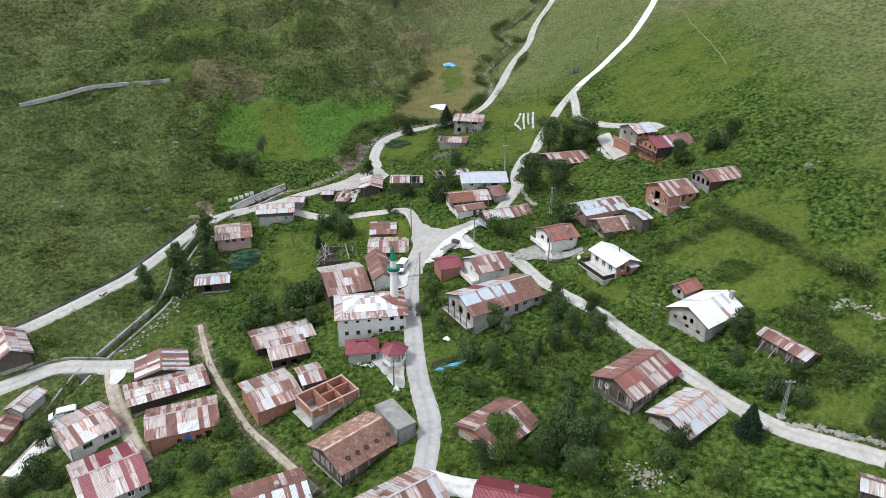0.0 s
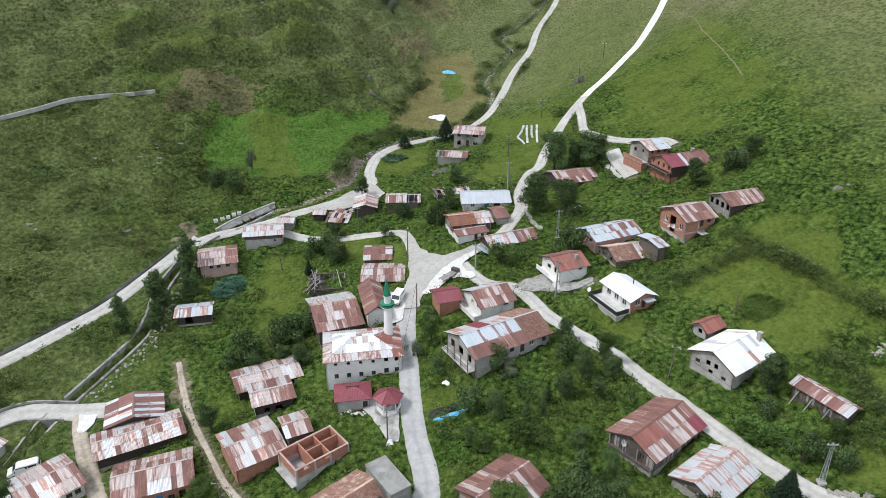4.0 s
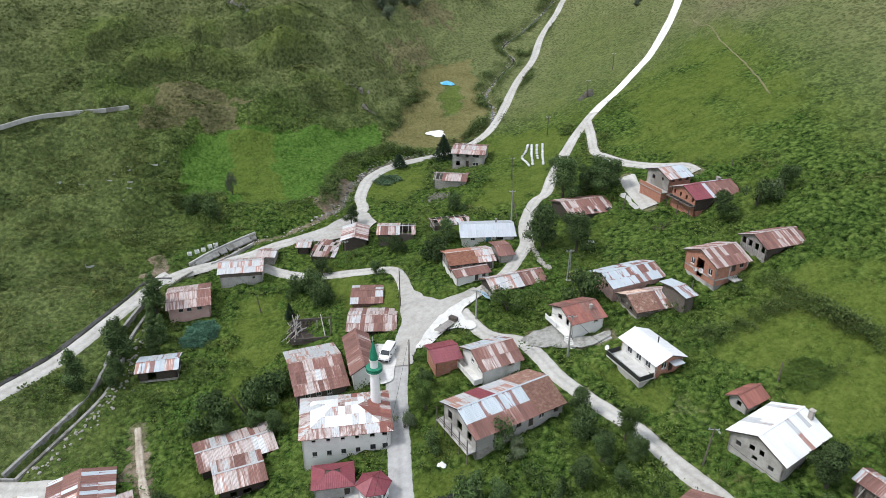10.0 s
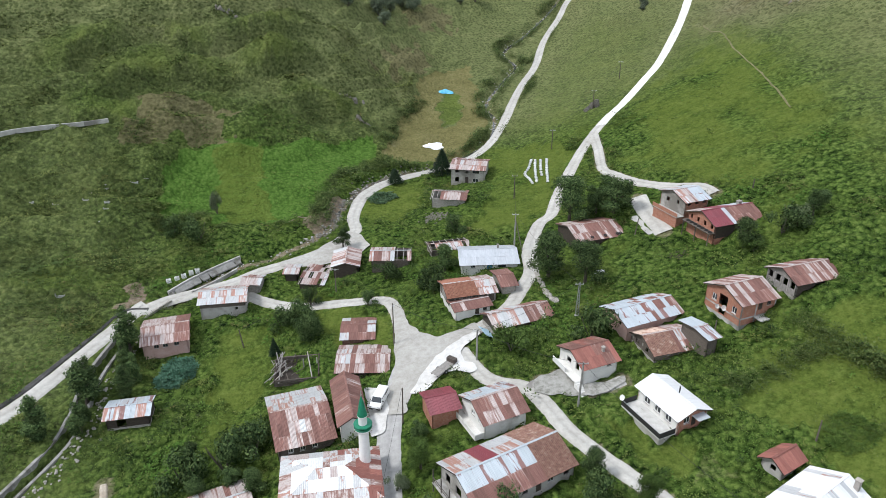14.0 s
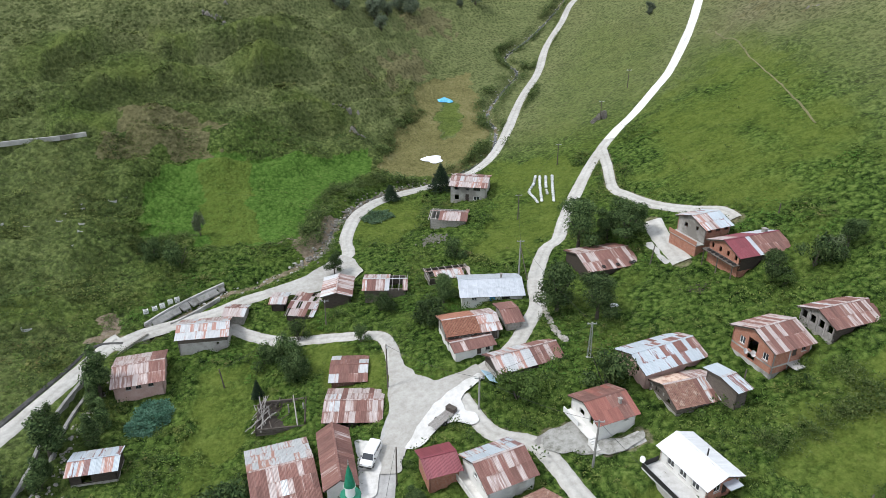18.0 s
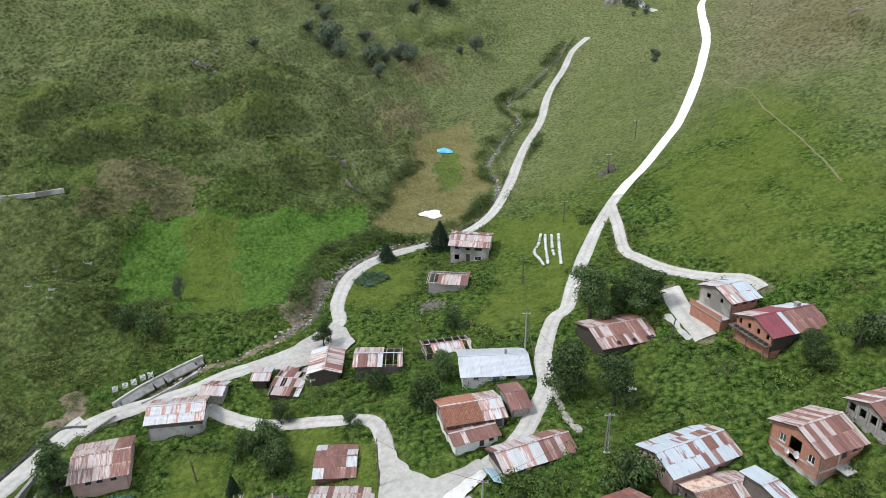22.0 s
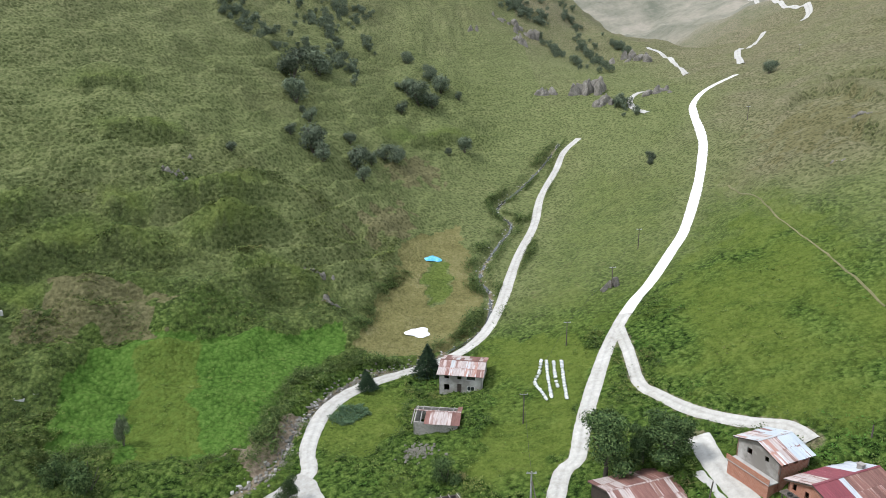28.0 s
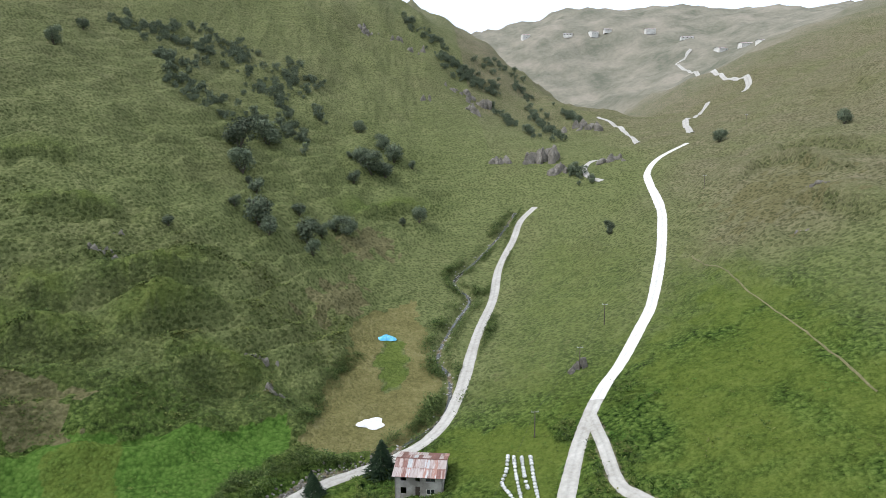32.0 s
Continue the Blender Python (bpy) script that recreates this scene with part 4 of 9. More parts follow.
for k, (key, (mat_, wid, line)) in enumerate(ROADS.items()):
    strip("road", line, wid, mat_, "pale worn village road through grass", (0.35 if key.startswith("far") else 0.12 if key == "trail" else 0.05) + 0.004 * k, 0.06 if key == "trail" else 0.14, "road", k, key.startswith("far") or key == "trail")


# ---------------------------------------------------------------- helpers for things
def part(name, bm, mat_, parent, label="", m=None):
    me = bpy.data.meshes.new(name)
    bm.to_mesh(me)
    bm.free()
    me.materials.append(mat_)
    return piece(name, me, parent, m, label)


def piece(name, me, parent, m=None, label=""):
    ob = new(name, me)
    ob.parent = parent
    if m is not None:
        ob.matrix_local = m
    if label:
        ob["label"] = label
    return ob


def box(bm, a, b, m=None):
    """Adds a box between two corners."""
    v = [bm.verts.new((x, y, z)) for z in (a[2], b[2]) for y in (a[1], b[1]) for x in (a[0], b[0])]
    if m is not None:
        for q in v:
            q.co = m @ q.co
    for f in ((0, 2, 3, 1), (4, 5, 7, 6), (0, 1, 5, 4), (2, 6, 7, 3), (0, 4, 6, 2), (1, 3, 7, 5)):
        bm.faces.new([v[k] for k in f])
    return bm


def tube(bm, p, q, r0, r1=None, n=8):
    """Adds a tapered round bar from p to q."""
    p, q = Vector(p), Vector(q)
    r1 = r0 if r1 is None else r1
    t = (q - p).to_track_quat("Z", "Y")
    rings = []
    for c, r in ((p, r0), (q, r1)):
        rings.append([bm.verts.new(c + t @ Vector((r * math.cos(6.2832 * k / n), r * math.sin(6.2832 * k / n), 0))) for k in range(n)])
    for k in range(n):
        bm.faces.new((rings[0][k], rings[0][(k + 1) % n], rings[1][(k + 1) % n], rings[1][k]))
    bm.faces.new(rings[0][::-1])
    bm.faces.new(rings[1])
    return bm


def thing(name, m, label, category, group=""):
    e = new(name)
    e.matrix_world = m
    e.empty_display_size = 0.5
    return tagged(e, label, category, group)


def panel(bm, o, d, n, length, z0, z1, holes=(), peak=0.0, th=0.25):
    """A wall with real openings. o: outer start, d: along, n: outward; holes (u, z, w, h); peak: height of a gable on top."""
    us = sorted({0.0, length, *[u for h in holes for u in (h[0] - h[2] / 2, h[0] + h[2] / 2)]})
    zs = sorted({z0, z1, *[z for h in holes for z in (h[1], h[1] + h[3])]})
    o, d, n = Vector((*o, 0)), Vector((*d, 0)), Vector((*n, 0))

    def at(u, z, k):
        return bm.verts.new(o + d * u - n * (th * k) + Vector((0, 0, z)))

    def quad(*p):
        bm.faces.new([at(*q) for q in p])
    for a, b in zip(us, us[1:]):
        for c, e in zip(zs, zs[1:]):
            if any(abs((a + b) / 2 - h[0]) < h[2] / 2 and h[1] < (c + e) / 2 < h[1] + h[3] for h in holes):
                continue
            quad((a, c, 0), (b, c, 0), (b, e, 0), (a, e, 0))
            quad((b, c, 1), (a, c, 1), (a, e, 1), (b, e, 1))
    for u, z, w, h in holes:
        a, b, c, e = u - w / 2, u + w / 2, z, z + h
        quad((a, c, 0), (a, c, 1), (b, c, 1), (b, c, 0))
        quad((a, e, 0), (b, e, 0), (b, e, 1), (a, e, 1))
        quad((a, c, 0), (a, e, 0), (a, e, 1), (a, c, 1))
        quad((b, c, 0), (b, c, 1), (b, e, 1), (b, e, 0))
    quad((0, z1, 0), (length, z1, 0), (length, z1, 1), (0, z1, 1))
    quad((0, z0, 0), (0, z1, 0), (0, z1, 1), (0, z0, 1))
    quad((length, z0, 0), (length, z0, 1), (length, z1, 1), (length, z1, 0))
    if peak:
        for k in (0, 1):
            bm.faces.new([at(0, z1, k), at(length, z1, k), at(length / 2, z1 + peak, k)])
        quad((0, z1, 0), (length / 2, z1 + peak, 0), (length / 2, z1 + peak, 1), (0, z1, 1))
        quad((length, z1, 0), (length, z1, 1), (length / 2, z1 + peak, 1), (length / 2, z1 + peak, 0))
    return bm


SHEETS = {}


def sheet_mesh(w, l, mat_):
    """One corrugated sheet, w wide and l long down the slope (-y), shared between alike sheets."""
    key = (round(w, 2), round(l, 2), mat_.name)
    if key not in SHEETS:
        n = 10
        v, f = [], []
        for k in range(n + 1):
            z = 0.02 if k % 2 else -0.012
            v += [(-w / 2 + w * k / n, 0, z), (-w / 2 + w * k / n, -l, z)]
        for k in range(n):
            f.append((2 * k, 2 * k + 1, 2 * k + 3, 2 * k + 2))
        me = bpy.data.meshes.new("roof_sheet")
        me.from_pydata(v, [], f)
        me.materials.append(mat_)
        SHEETS[key] = me
    return SHEETS[key]


def pick(rng, pal):
    if isinstance(pal, tuple) and pal[0] == "map":
        pal = pal[1]
    elif isinstance(pal, tuple):
        return pal[1][0][1]
    t = rng.random() * sum(w for _, w in pal)
    for m_, w in pal:
        t -= w
        if t <= 0:
            return m_
    return pal[-1][0]


def sheet_slope(parent, rng, x0, x1, ridge, eave, pal, col_keep=0.75, gap=0.0):
    """Covers a slope from ridge (y, z) to eave (y, z) with corrugated sheets."""
    L = x1 - x0
    n = max(2, round(L / 0.86))
    w = L / n
    dy, dz = eave[0] - ridge[0], eave[1] - ridge[1]
    S = math.hypot(dy, dz)
    rows = max(1, round(S / 2.5))
    l = S / rows
    out = Vector((0, dy, dz)) / S
    xa = Vector((1, 0, 0)) if dy < 0 else Vector((-1, 0, 0))
    ya = -out
    za = xa.cross(ya)
    for c in range(n):
        base = pick(rng, pal)
        for r in range(rows):
            if gap and rng.random() < gap:
                continue
            mt = base if rng.random() < col_keep else pick(rng, pal)
            if isinstance(pal, tuple):
                at = (c + 0.5) / n if pal[0] == "bands" else (r + 0.5) / rows
                mt = next((m_ for lim, m_ in pal[1] if at <= lim), pal[1][-1][1]) if pal[0] != "map" else next((m_ for m_, a0, a1, b0, b1 in pal[2] if a0 <= (c + 0.5) / n < a1 and b0 <= (r + 0.5) / rows < b1), base)
            if mt is None:
                continue
            o = Vector((x0 + w * (c + 0.5), ridge[0], ridge[1])) + out * (l * r) + za * (0.03 + 0.022 * (rows - r) + 0.012 * (c % 2))
            tw = rng.uniform(-0.006, 0.006)
            m = Matrix.Translation(o) @ Matrix((xa, ya, za)).transposed().to_4x4() @ Matrix.Rotation(tw, 4, "Z")
            piece("roof_sheet", sheet_mesh(w * 1.06, l * 1.04, mt), parent, m)


def tile_slope(parent, rng, x0, x1, ridge, eave, mat_, pitch=0.34):
    """Covers a slope with rows of half-round clay tiles, joined."""
    dy, dz = eave[0] - ridge[0], eave[1] - ridge[1]
    S = math.hypot(dy, dz)
    out = Vector((0, dy, dz)) / S
    up = Vector((0, -dz, dy)) / S
    if up.z < 0:
        up = -up
    v, f = [], []
    rows, cols = int(S / pitch), int((x1 - x0) / 0.26)
    for r in range(rows):
        for c in range(cols):
            x = x0 + (c + 0.5) * (x1 - x0) / cols + rng.uniform(-0.02, 0.02)
            s0, lift = r * S / rows + rng.uniform(-0.03, 0.03), rng.uniform(0, 0.03)
            k = len(v)
            for s, h in ((s0, 0.03), (s0 + pitch * 1.15, 0.085)):
                for a, b in ((-0.13, 0.0), (0.0, 0.075), (0.13, 0.0)):
                    p = Vector((x + a, ridge[0], ridge[1])) + out * s + up * (h + b + lift)
                    v.append(p)
            f += [(k, k + 3, k + 4, k + 1), (k + 1, k + 4, k + 5, k + 2), (k + 3, k + 4, k + 5)]
    me = bpy.data.meshes.new("tiles")
    me.from_pydata([tuple(p) for p in v], [], f)
    me.materials.append(mat_)
    ob = piece("tiles", me, parent, None, "rows of weathered clay tiles")
    ob["kind"] = "stuff"
    return ob


FADED = [(zinc, 2.5), (faded, 4), (rusty, 1.6)]
PALE = [(zinc, 5), (faded, 2.5), (rusty, 0.5)]
RUSTY = [(rusty, 5), (faded, 2), (zinc, 0.6)]
RED = [(rusty, 5), (faded, 0.6)]
WHITE = [(bright_sheet, 1)]
BLUE = [(blue_sheet, 6), (zinc, 1), (rusty, 0.4)]
MAROON = [(maroon, 1)]
OPEN = "open"


def window_unit(parent, o, d, n, hole, kind):
    """A frame with a cross bar and dark panes set into an opening."""
    u, z, w, h = hole
    if kind == OPEN:
        return
    c = Vector((*o, 0)) + Vector((*d, 0)) * u - Vector((*n, 0)) * 0.12
    m = Matrix((Vector((*d, 0)), Vector((*n, 0)), Vector((0, 0, 1)))).transposed().to_4x4()
    m.translation = c + Vector((0, 0, z))
    if kind in ("door", "blue_door"):
        bm = box(bmesh.new(), (-w / 2, -0.03, 0), (w / 2, 0.03, h))
        for k in (0.12, 0.56):
            box(bm, (-w * 0.36, 0.03, h * k), (w * 0.36, 0.045, h * (k + 0.32)))
        dr = part("door", bm, blue_paint if kind == "blue_door" else dark_timber, parent, "", m)
        part("door_handle", box(bmesh.new(), (w * 0.34, 0.045, h * 0.47), (w * 0.4, 0.08, h * 0.5)), steel, dr)
        return
    fr = bmesh.new()
    for a, b in (((-w / 2, 0), (-w / 2 + 0.07, h)), ((w / 2 - 0.07, 0), (w / 2, h)), ((-w / 2, 0), (w / 2, 0.07)), ((-w / 2, h - 0.07), (w / 2, h)), ((-0.03, 0), (0.03, h))):
        box(fr, (a[0], -0.03, a[1]), (b[0], 0.04, b[1]))
    fo = part("window", fr, white_paint if kind == "white" else timber, parent, "", m)
    part("pane", box(bmesh.new(), (-w / 2 + 0.07, -0.012, 0.07), (w / 2 - 0.07, -0.004, h - 0.07)), glass, fo)
    part("sill", box(bmesh.new(), (-w / 2 - 0.06, 0.12, -0.07), (w / 2 + 0.06, 0.2, 0.0)), concrete, fo)


def house(cx, cy, L, W, ang, h, r, name="house", label="", cat="house", pal=FADED, wall=plaster, base=None, base_h=0.0, gable=None, over=0.45,
          wins=None, roof="gable", tiles=None, seed=1, pal2=None, chimney=None, gap=0.0, group="houses of the village", gable_over=None, drop=0.6, planks=False, tile_part=None, tiles_behind=None):
    """A house or barn: walls with openings, gables, eaves, a roof of sheets or tiles. L, W: size of the roof; h: eaves above the ground."""
    rng = random.Random(seed * 77 + 5)
    a = radians(ang)
    go = over if gable_over is None else gable_over
    hx, hy = L / 2 - go, W / 2 - over
    cor = [(cx + math.cos(a) * x - math.sin(a) * y, cy + math.sin(a) * x + math.cos(a) * y) for x in (-hx, hx) for y in (-hy, hy)]
    g = float(lie(cx, cy)[0])
    low = min(gz(*c) for c in cor) - drop
    FOOT.append((cx, cy, a, hx, hy))
    FLOORS.append((cx, cy, a, hx - 0.1, hy - 0.1, low + drop + 0.1))
    t = thing(name, Matrix.Translation((cx, cy, g)) @ Matrix.Rotation(a, 4, "Z"), label, cat, group)
    z0, ze = low - g, h
    zw = ze + r * over / (W / 2) - 0.06
    pk = r * hy / (W / 2)
    sides = {"F": ((-hx, -hy), (1, 0), (0, -1), 2 * hx, 0.0), "B": ((hx, hy), (-1, 0), (0, 1), 2 * hx, 0.0),
             "L": ((-hx, hy), (0, -1), (-1, 0), 2 * hy, pk), "R": ((hx, -hy), (0, 1), (1, 0), 2 * hy, pk)}
    if roof in ("flat", "shell", "hip"):
        pk = 0.0
    wins = wins or {}
    foot = {s: sum(gz(*cor[k]) for k in ks) / 2 - g for s, ks in (("F", (0, 2)), ("B", (1, 3)), ("L", (0, 1)), ("R", (2, 3)))}
    split = z0 + 0.02
    if base is not None:
        split = min(z0 + drop + base_h, zw - 0.6)
    for s, (o, d, n, ln, pkk) in sides.items():
        ft = max(foot[s], z0 + drop)
        fit_ = min(1.0, (zw - ft - 0.2) / max([0.1] + [z + h_ for _, z, _, h_, _ in wins.get(s, ())]))
        holes = [(u * ln, ft + z * fit_, w_, h_ * fit_) for u, z, w_, h_, _ in wins.get(s, ())]
        if base is not None:
            holes = [(u, z if z >= split or z + h_ <= split - 0.02 else split + 0.02, w_, h_ if z >= split or z + h_ <= split - 0.02 else min(h_, zw - split - 0.1)) for u, z, w_, h_ in holes]
        kinds = [k for *_, k in wins.get(s, ())]
        if roof in ("flat", "shell", "hip"):
            pkk = 0.0
        lo_h = [q for q in holes if q[1] < split]
        hi_h = [q for q in holes if q[1] >= split]
        inset = 0.0 if s in "FB" else 0.002
        if base is not None:
            part("lower_wall", panel(bmesh.new(), o, d, n, ln, z0, split, [(u, z, w_, min(h_, split - z - 0.05)) for u, z, w_, h_ in lo_h], 0.0, 0.3), base, t)
        mt = wall if (s in "FB" or gable is None) else gable
        part("wall", panel(bmesh.new(), o, d, n, ln, split if base is not None else z0, zw, hi_h if base is not None else holes, pkk, 0.22), mt, t)
        if planks and s in "LF":
            N = max(3, int(ln / 0.45))
            ov, dv, nv = Vector((*o, 0)), Vector((*d, 0)), Vector((*n, 0))
            for k in range(N):
                if rng.random() < 0.25:
                    continue
                u = (k + 0.5) * ln / N
                q = ov + dv * u + nv * 0.012
                mm = Matrix((dv, nv, Vector((0, 0, 1)))).transposed().to_4x4()
                mm.translation = q
                part("plank", box(bmesh.new(), (-0.16, -0.02, max(split, 0.1) + rng.uniform(0, 0.3)), (0.16, 0.025, zw - rng.uniform(0.02, 0.25)), mm), grey_timber if rng.random() < 0.5 else timber, t)
        for q, k in zip(holes, kinds):
            window_unit(t, o, d, n, q, k)
    R, e = (0.0, ze + r), ze
    if roof == "gable":
        bm = bmesh.new()
        prof = [(-W / 2, e), (0, e + r), (W / 2, e), (W / 2, e - 0.09), (0, e + r - 0.09), (-W / 2, e - 0.09)]
        ends = [[bm.verts.new((x, y, z)) for y, z in prof] for x in (-L / 2, L / 2)]
        for k in range(6):
            bm.faces.new((ends[0][k], ends[0][(k + 1) % 6], ends[1][(k + 1) % 6], ends[1][k]))
        for E_ in ends:
            bm.faces.new((E_[0], E_[1], E_[4], E_[5]))
            bm.faces.new((E_[1], E_[2], E_[3], E_[4]))
        if gap:
            bm.free()
            for k in range(7):
                x = -L / 2 + 0.2 + (L - 0.4) * k / 6
                for sgn in (-1, 1):
                    part("rafter", tube(bmesh.new(), (x, 0, e + r - 0.1), (x + rng.uniform(-0.2, 0.2), sgn * W / 2, e - 0.1), 0.08, 0.07, 5), grey_timber, t)
        else:
            part("roof", bm, dark_timber, t, "dark boarded roof deck")
        for s, sgn in (("F", -1), ("B", 1)):
            if tiles_behind is not None and s == "B":
                tile_slope(t, rng, -L / 2, L * 0.22, (0, e + r), (sgn * W / 2, e), tiles_behind)
                sheet_slope(t, rng, L * 0.22, L / 2, (0, e + r), (sgn * W / 2, e), pal2 or pal, 0.86, gap)
            elif tiles is not None:
                tile_slope(t, rng, -L / 2, L / 2, (0, e + r), (sgn * W / 2, e), tiles)
            else:
                xa, xb = -L / 2, L / 2
                if tile_part:
                    xa, xb = (L * (tile_part[1] - 0.5), L / 2) if tile_part[0] <= 0 else (-L / 2, L * (tile_part[0] - 0.5))
                    tile_slope(t, rng, L * (tile_part[0] - 0.5), L * (tile_part[1] - 0.5), (0, e + r), (sgn * W / 2, e), tile_part[2])
                sheet_slope(t, rng, xa, xb, (0, e + r), (sgn * W / 2, e), pal if s == "F" or pal2 is None else pal2, 0.86, gap)
        part("ridge_cap", box(box(bmesh.new(), (-L / 2, -0.16, e + r + 0.055), (L / 2, 0.0, e + r + 0.1)), (-L / 2, 0.0, e + r + 0.06), (L / 2, 0.16, e + r + 0.105)), tiles or pick(rng, pal), t)
        for sx in (-L / 2 + 0.02, L / 2 - 0.1):
            for sgn in (-1, 1):
                bm = bmesh.new()
                v = [bm.verts.new((sx + dx, y, z)) for dx in (0, 0.06) for y, z in ((0, e + r - 0.02), (sgn * W / 2, e - 0.02), (sgn * W / 2, e - 0.2), (0, e + r - 0.2))]
                for k in range(4):
                    bm.faces.new((v[k], v[(k + 1) % 4], v[4 + (k + 1) % 4], v[4 + k]))
                bm.faces.new(v[:4][::-1])
                bm.faces.new(v[4:])
                part("bargeboard", bm, timber, t)
    elif roof == "flat":
        part("roof", box(bmesh.new(), (-L / 2, -W / 2, e - 0.2), (L / 2, W / 2, e + 0.03)), old_concrete, t, "flat grey concrete roof slab")
    elif roof == "hip":
        hip_roof(t, rng, L, W, e, r, pal, pal2 or pal)
    if chimney:
        x, y, w_, hh = chimney
        zr = e + r * (1 - abs(y) / (W / 2))
        bm = box(bmesh.new(), (x - w_ / 2, y - w_ / 2, zr - 0.5), (x + w_ / 2, y + w_ / 2, zr + hh))
        box(bm, (x - w_ / 2 - 0.08, y - w_ / 2 - 0.08, zr + hh), (x + w_ / 2 + 0.08, y + w_ / 2 + 0.08, zr + hh + 0.12))
        part("chimney", bm, chimney_mat, t)
    return t


def hip_roof(t, rng, L, W, e, r, pal, edge):
    """Four slopes in tapering corrugated sheets; the lowest row is of the palette edge."""
    bm = bmesh.new()
    k = L / 2 - W / 2
    v = [bm.verts.new(c) for c in ((-L / 2, -W / 2, e), (L / 2, -W / 2, e), (L / 2, W / 2, e), (-L / 2, W / 2, e), (-k, 0, e + r), (k, 0, e + r))]
    for f in ((0, 1, 5, 4), (1, 2, 5), (2, 3, 4, 5), (3, 0, 4)):
        bm.faces.new([v[q] for q in f])
    bm.faces.new((v[3], v[2], v[1], v[0]))
    part("roof", bm, dark_timber, t, "dark boarded roof deck")
    for side in range(4):
        ln = L if side % 2 == 0 else W
        dep = W / 2
        rot = Matrix.Rotation(side * math.pi / 2, 4, "Z")
        n = round(ln / 1.0)
        w = ln / n
        for c in range(n):
            xa, xb = -ln / 2 + c * w, -ln / 2 + (c + 1) * w

            def reach(x):
                return min(1.0, (ln / 2 - abs(x)) / dep)
            for tier, (s0, s1, pl) in enumerate(((0.0, 0.34, edge), (0.34, 0.7, pal), (0.7, 1.0, pal))):
                ra, rb = reach(xa), reach(xb)
                if side == 1 and edge is not pal:
                    pl = [(orange_rust, 3), (faded, 1)]
                if max(ra, rb) <= s0 + 0.02:
                    continue
                V, F = [], []
                m_ = 8
                for q in range(m_ + 1):
                    x = xa - 0.02 + (w + 0.04) * q / m_
                    top = min(s1 + 0.02, max(s0, ra + (rb - ra) * q / m_))
                    z = 0.05 + 0.02 * (2 - tier) * -1 + (0.022 if q % 2 else 0.0) + 0.05
                    off = dep if side % 2 == 0 else L / 2
                    V += [(x, -off + s0 * dep, e + r * s0 + z), (x, -off + top * dep, e + r * top + z)]
                for q in range(m_):
                    F.append((2 * q, 2 * q + 2, 2 * q + 3, 2 * q + 1))
                me = bpy.data.meshes.new("roof_sheet")
                me.from_pydata(V, [], F)
                me.materials.append(pick(rng, pl))
                piece("roof_sheet", me, t, rot)


def row(n, z, w, h, kind, a=0.0, b=1.0):
    return [(a + (b - a) * (k + 0.5) / n, z, w, h, kind) for k in range(n)]


house(-85.4, 112.0, 11.3, 7.0, 129, 1.8, 2.0, "barn", "weathered barn with a faded tin gable roof", "barn", FADED, timber, stone_wall, 1.0, seed=1, wins={"R": [(0.5, 1.2, 1.6, 1.6, OPEN)]})
house(-75.3, 98.7, 6.4, 3.9, 79, 2.1, 0.8, "cottage", "small cottage with a pale patched tin roof", "house", PALE, grey_plaster, seed=2, wins={"F": [(0.3, 1.4, 0.8, 0.9, "white")]})
house(-76.9, 92.7, 6.4, 4.7, 90, 1.4, 0.8, "cottage", "small brick cottage with a rusty tin roof", "house", RUSTY, brick, seed=3)
house(-61.3, 91.6, 8.9, 9.4, 47, 2.8, 1.2, "house", "white two-storey house with a rust-streaked tin roof", "house", FADED, plaster, seed=4, wins={"F": [(0.3, 1.2, 0.9, 0.9, "wood"), (0.38, 1.2, 0.9, 0.9, "wood"), (0.72, 1.2, 0.9, 0.9, "wood"), (0.88, 1.2, 0.9, 0.9, "wood")]})
house(-51.9, 80.0, 9.9, 11.5, 37, 3.2, 1.5, "house", "grey house with a red and white tin roof", "house", [(maroon, 2), (faded, 2), (zinc, 1.5)], grey_plaster, seed=5, wins={"F": [(0.7, 1.6, 1, 1, "white"), (0.88, 1.6, 1, 1, "white")]})
house(-53.8, 107.7, 7.6, 9.6, -68, 1.9, 1.2, "barn", "open barn with a red-and-white tin gable roof", "barn", [(rusty, 2), (blue_sheet, 1.5), (zinc, 1)], dark_timber, stone_wall, 0.8, seed=6, wins={"R": [(0.5, 0.9, 2.4, 2.2, OPEN)]})
house(-50.7, 101.6, 14.2, 7.3, 29, 1.9, 0.9, "barn", "long dark timber barn under faded tin sheets", "barn", FADED, dark_timber, stone_wall, 0.8, seed=7)
house(-44.2, 91.6, 11.8, 8.5, 21, 2.6, 1.3, "house", "low brick house with a blue door and patched tin roof", "house", ("map", [(faded, 2), (rusty, 1.4)], [(zinc, 0.45, 0.68, 0.34, 1.0), (rusty, 0.0, 0.14, 0.34, 1.0)]), brick, seed=8, wins={"F": [(0.42, 0.3, 0.8, 1.0, "wood"), (0.55, -0.3, 1.0, 2.0, "blue_door"), (0.7, 0.3, 1.0, 1.0, "wood"), (0.85, -0.1, 1.0, 1.8, OPEN)]})
house(-32.2, 114.9, 12.1, 7.2, 27, 1.6, 0.9, "barn", "timber barn with a rusty and pale tin roof", "barn", FADED, dark_timber, stone_wall, 0.6, seed=9)
house(-29.7, 108.4, 7.5, 6.9, 23, 2.4, 0.6, "barn", "stone-based barn with faded tin sheets", "barn", FADED, dark_timber, stone_wall, 1.2, seed=10, wins={"F": [(0.3, 0.2, 0.9, 1.0, OPEN), (0.6, 0.2, 1.2, 1.0, OPEN)]})
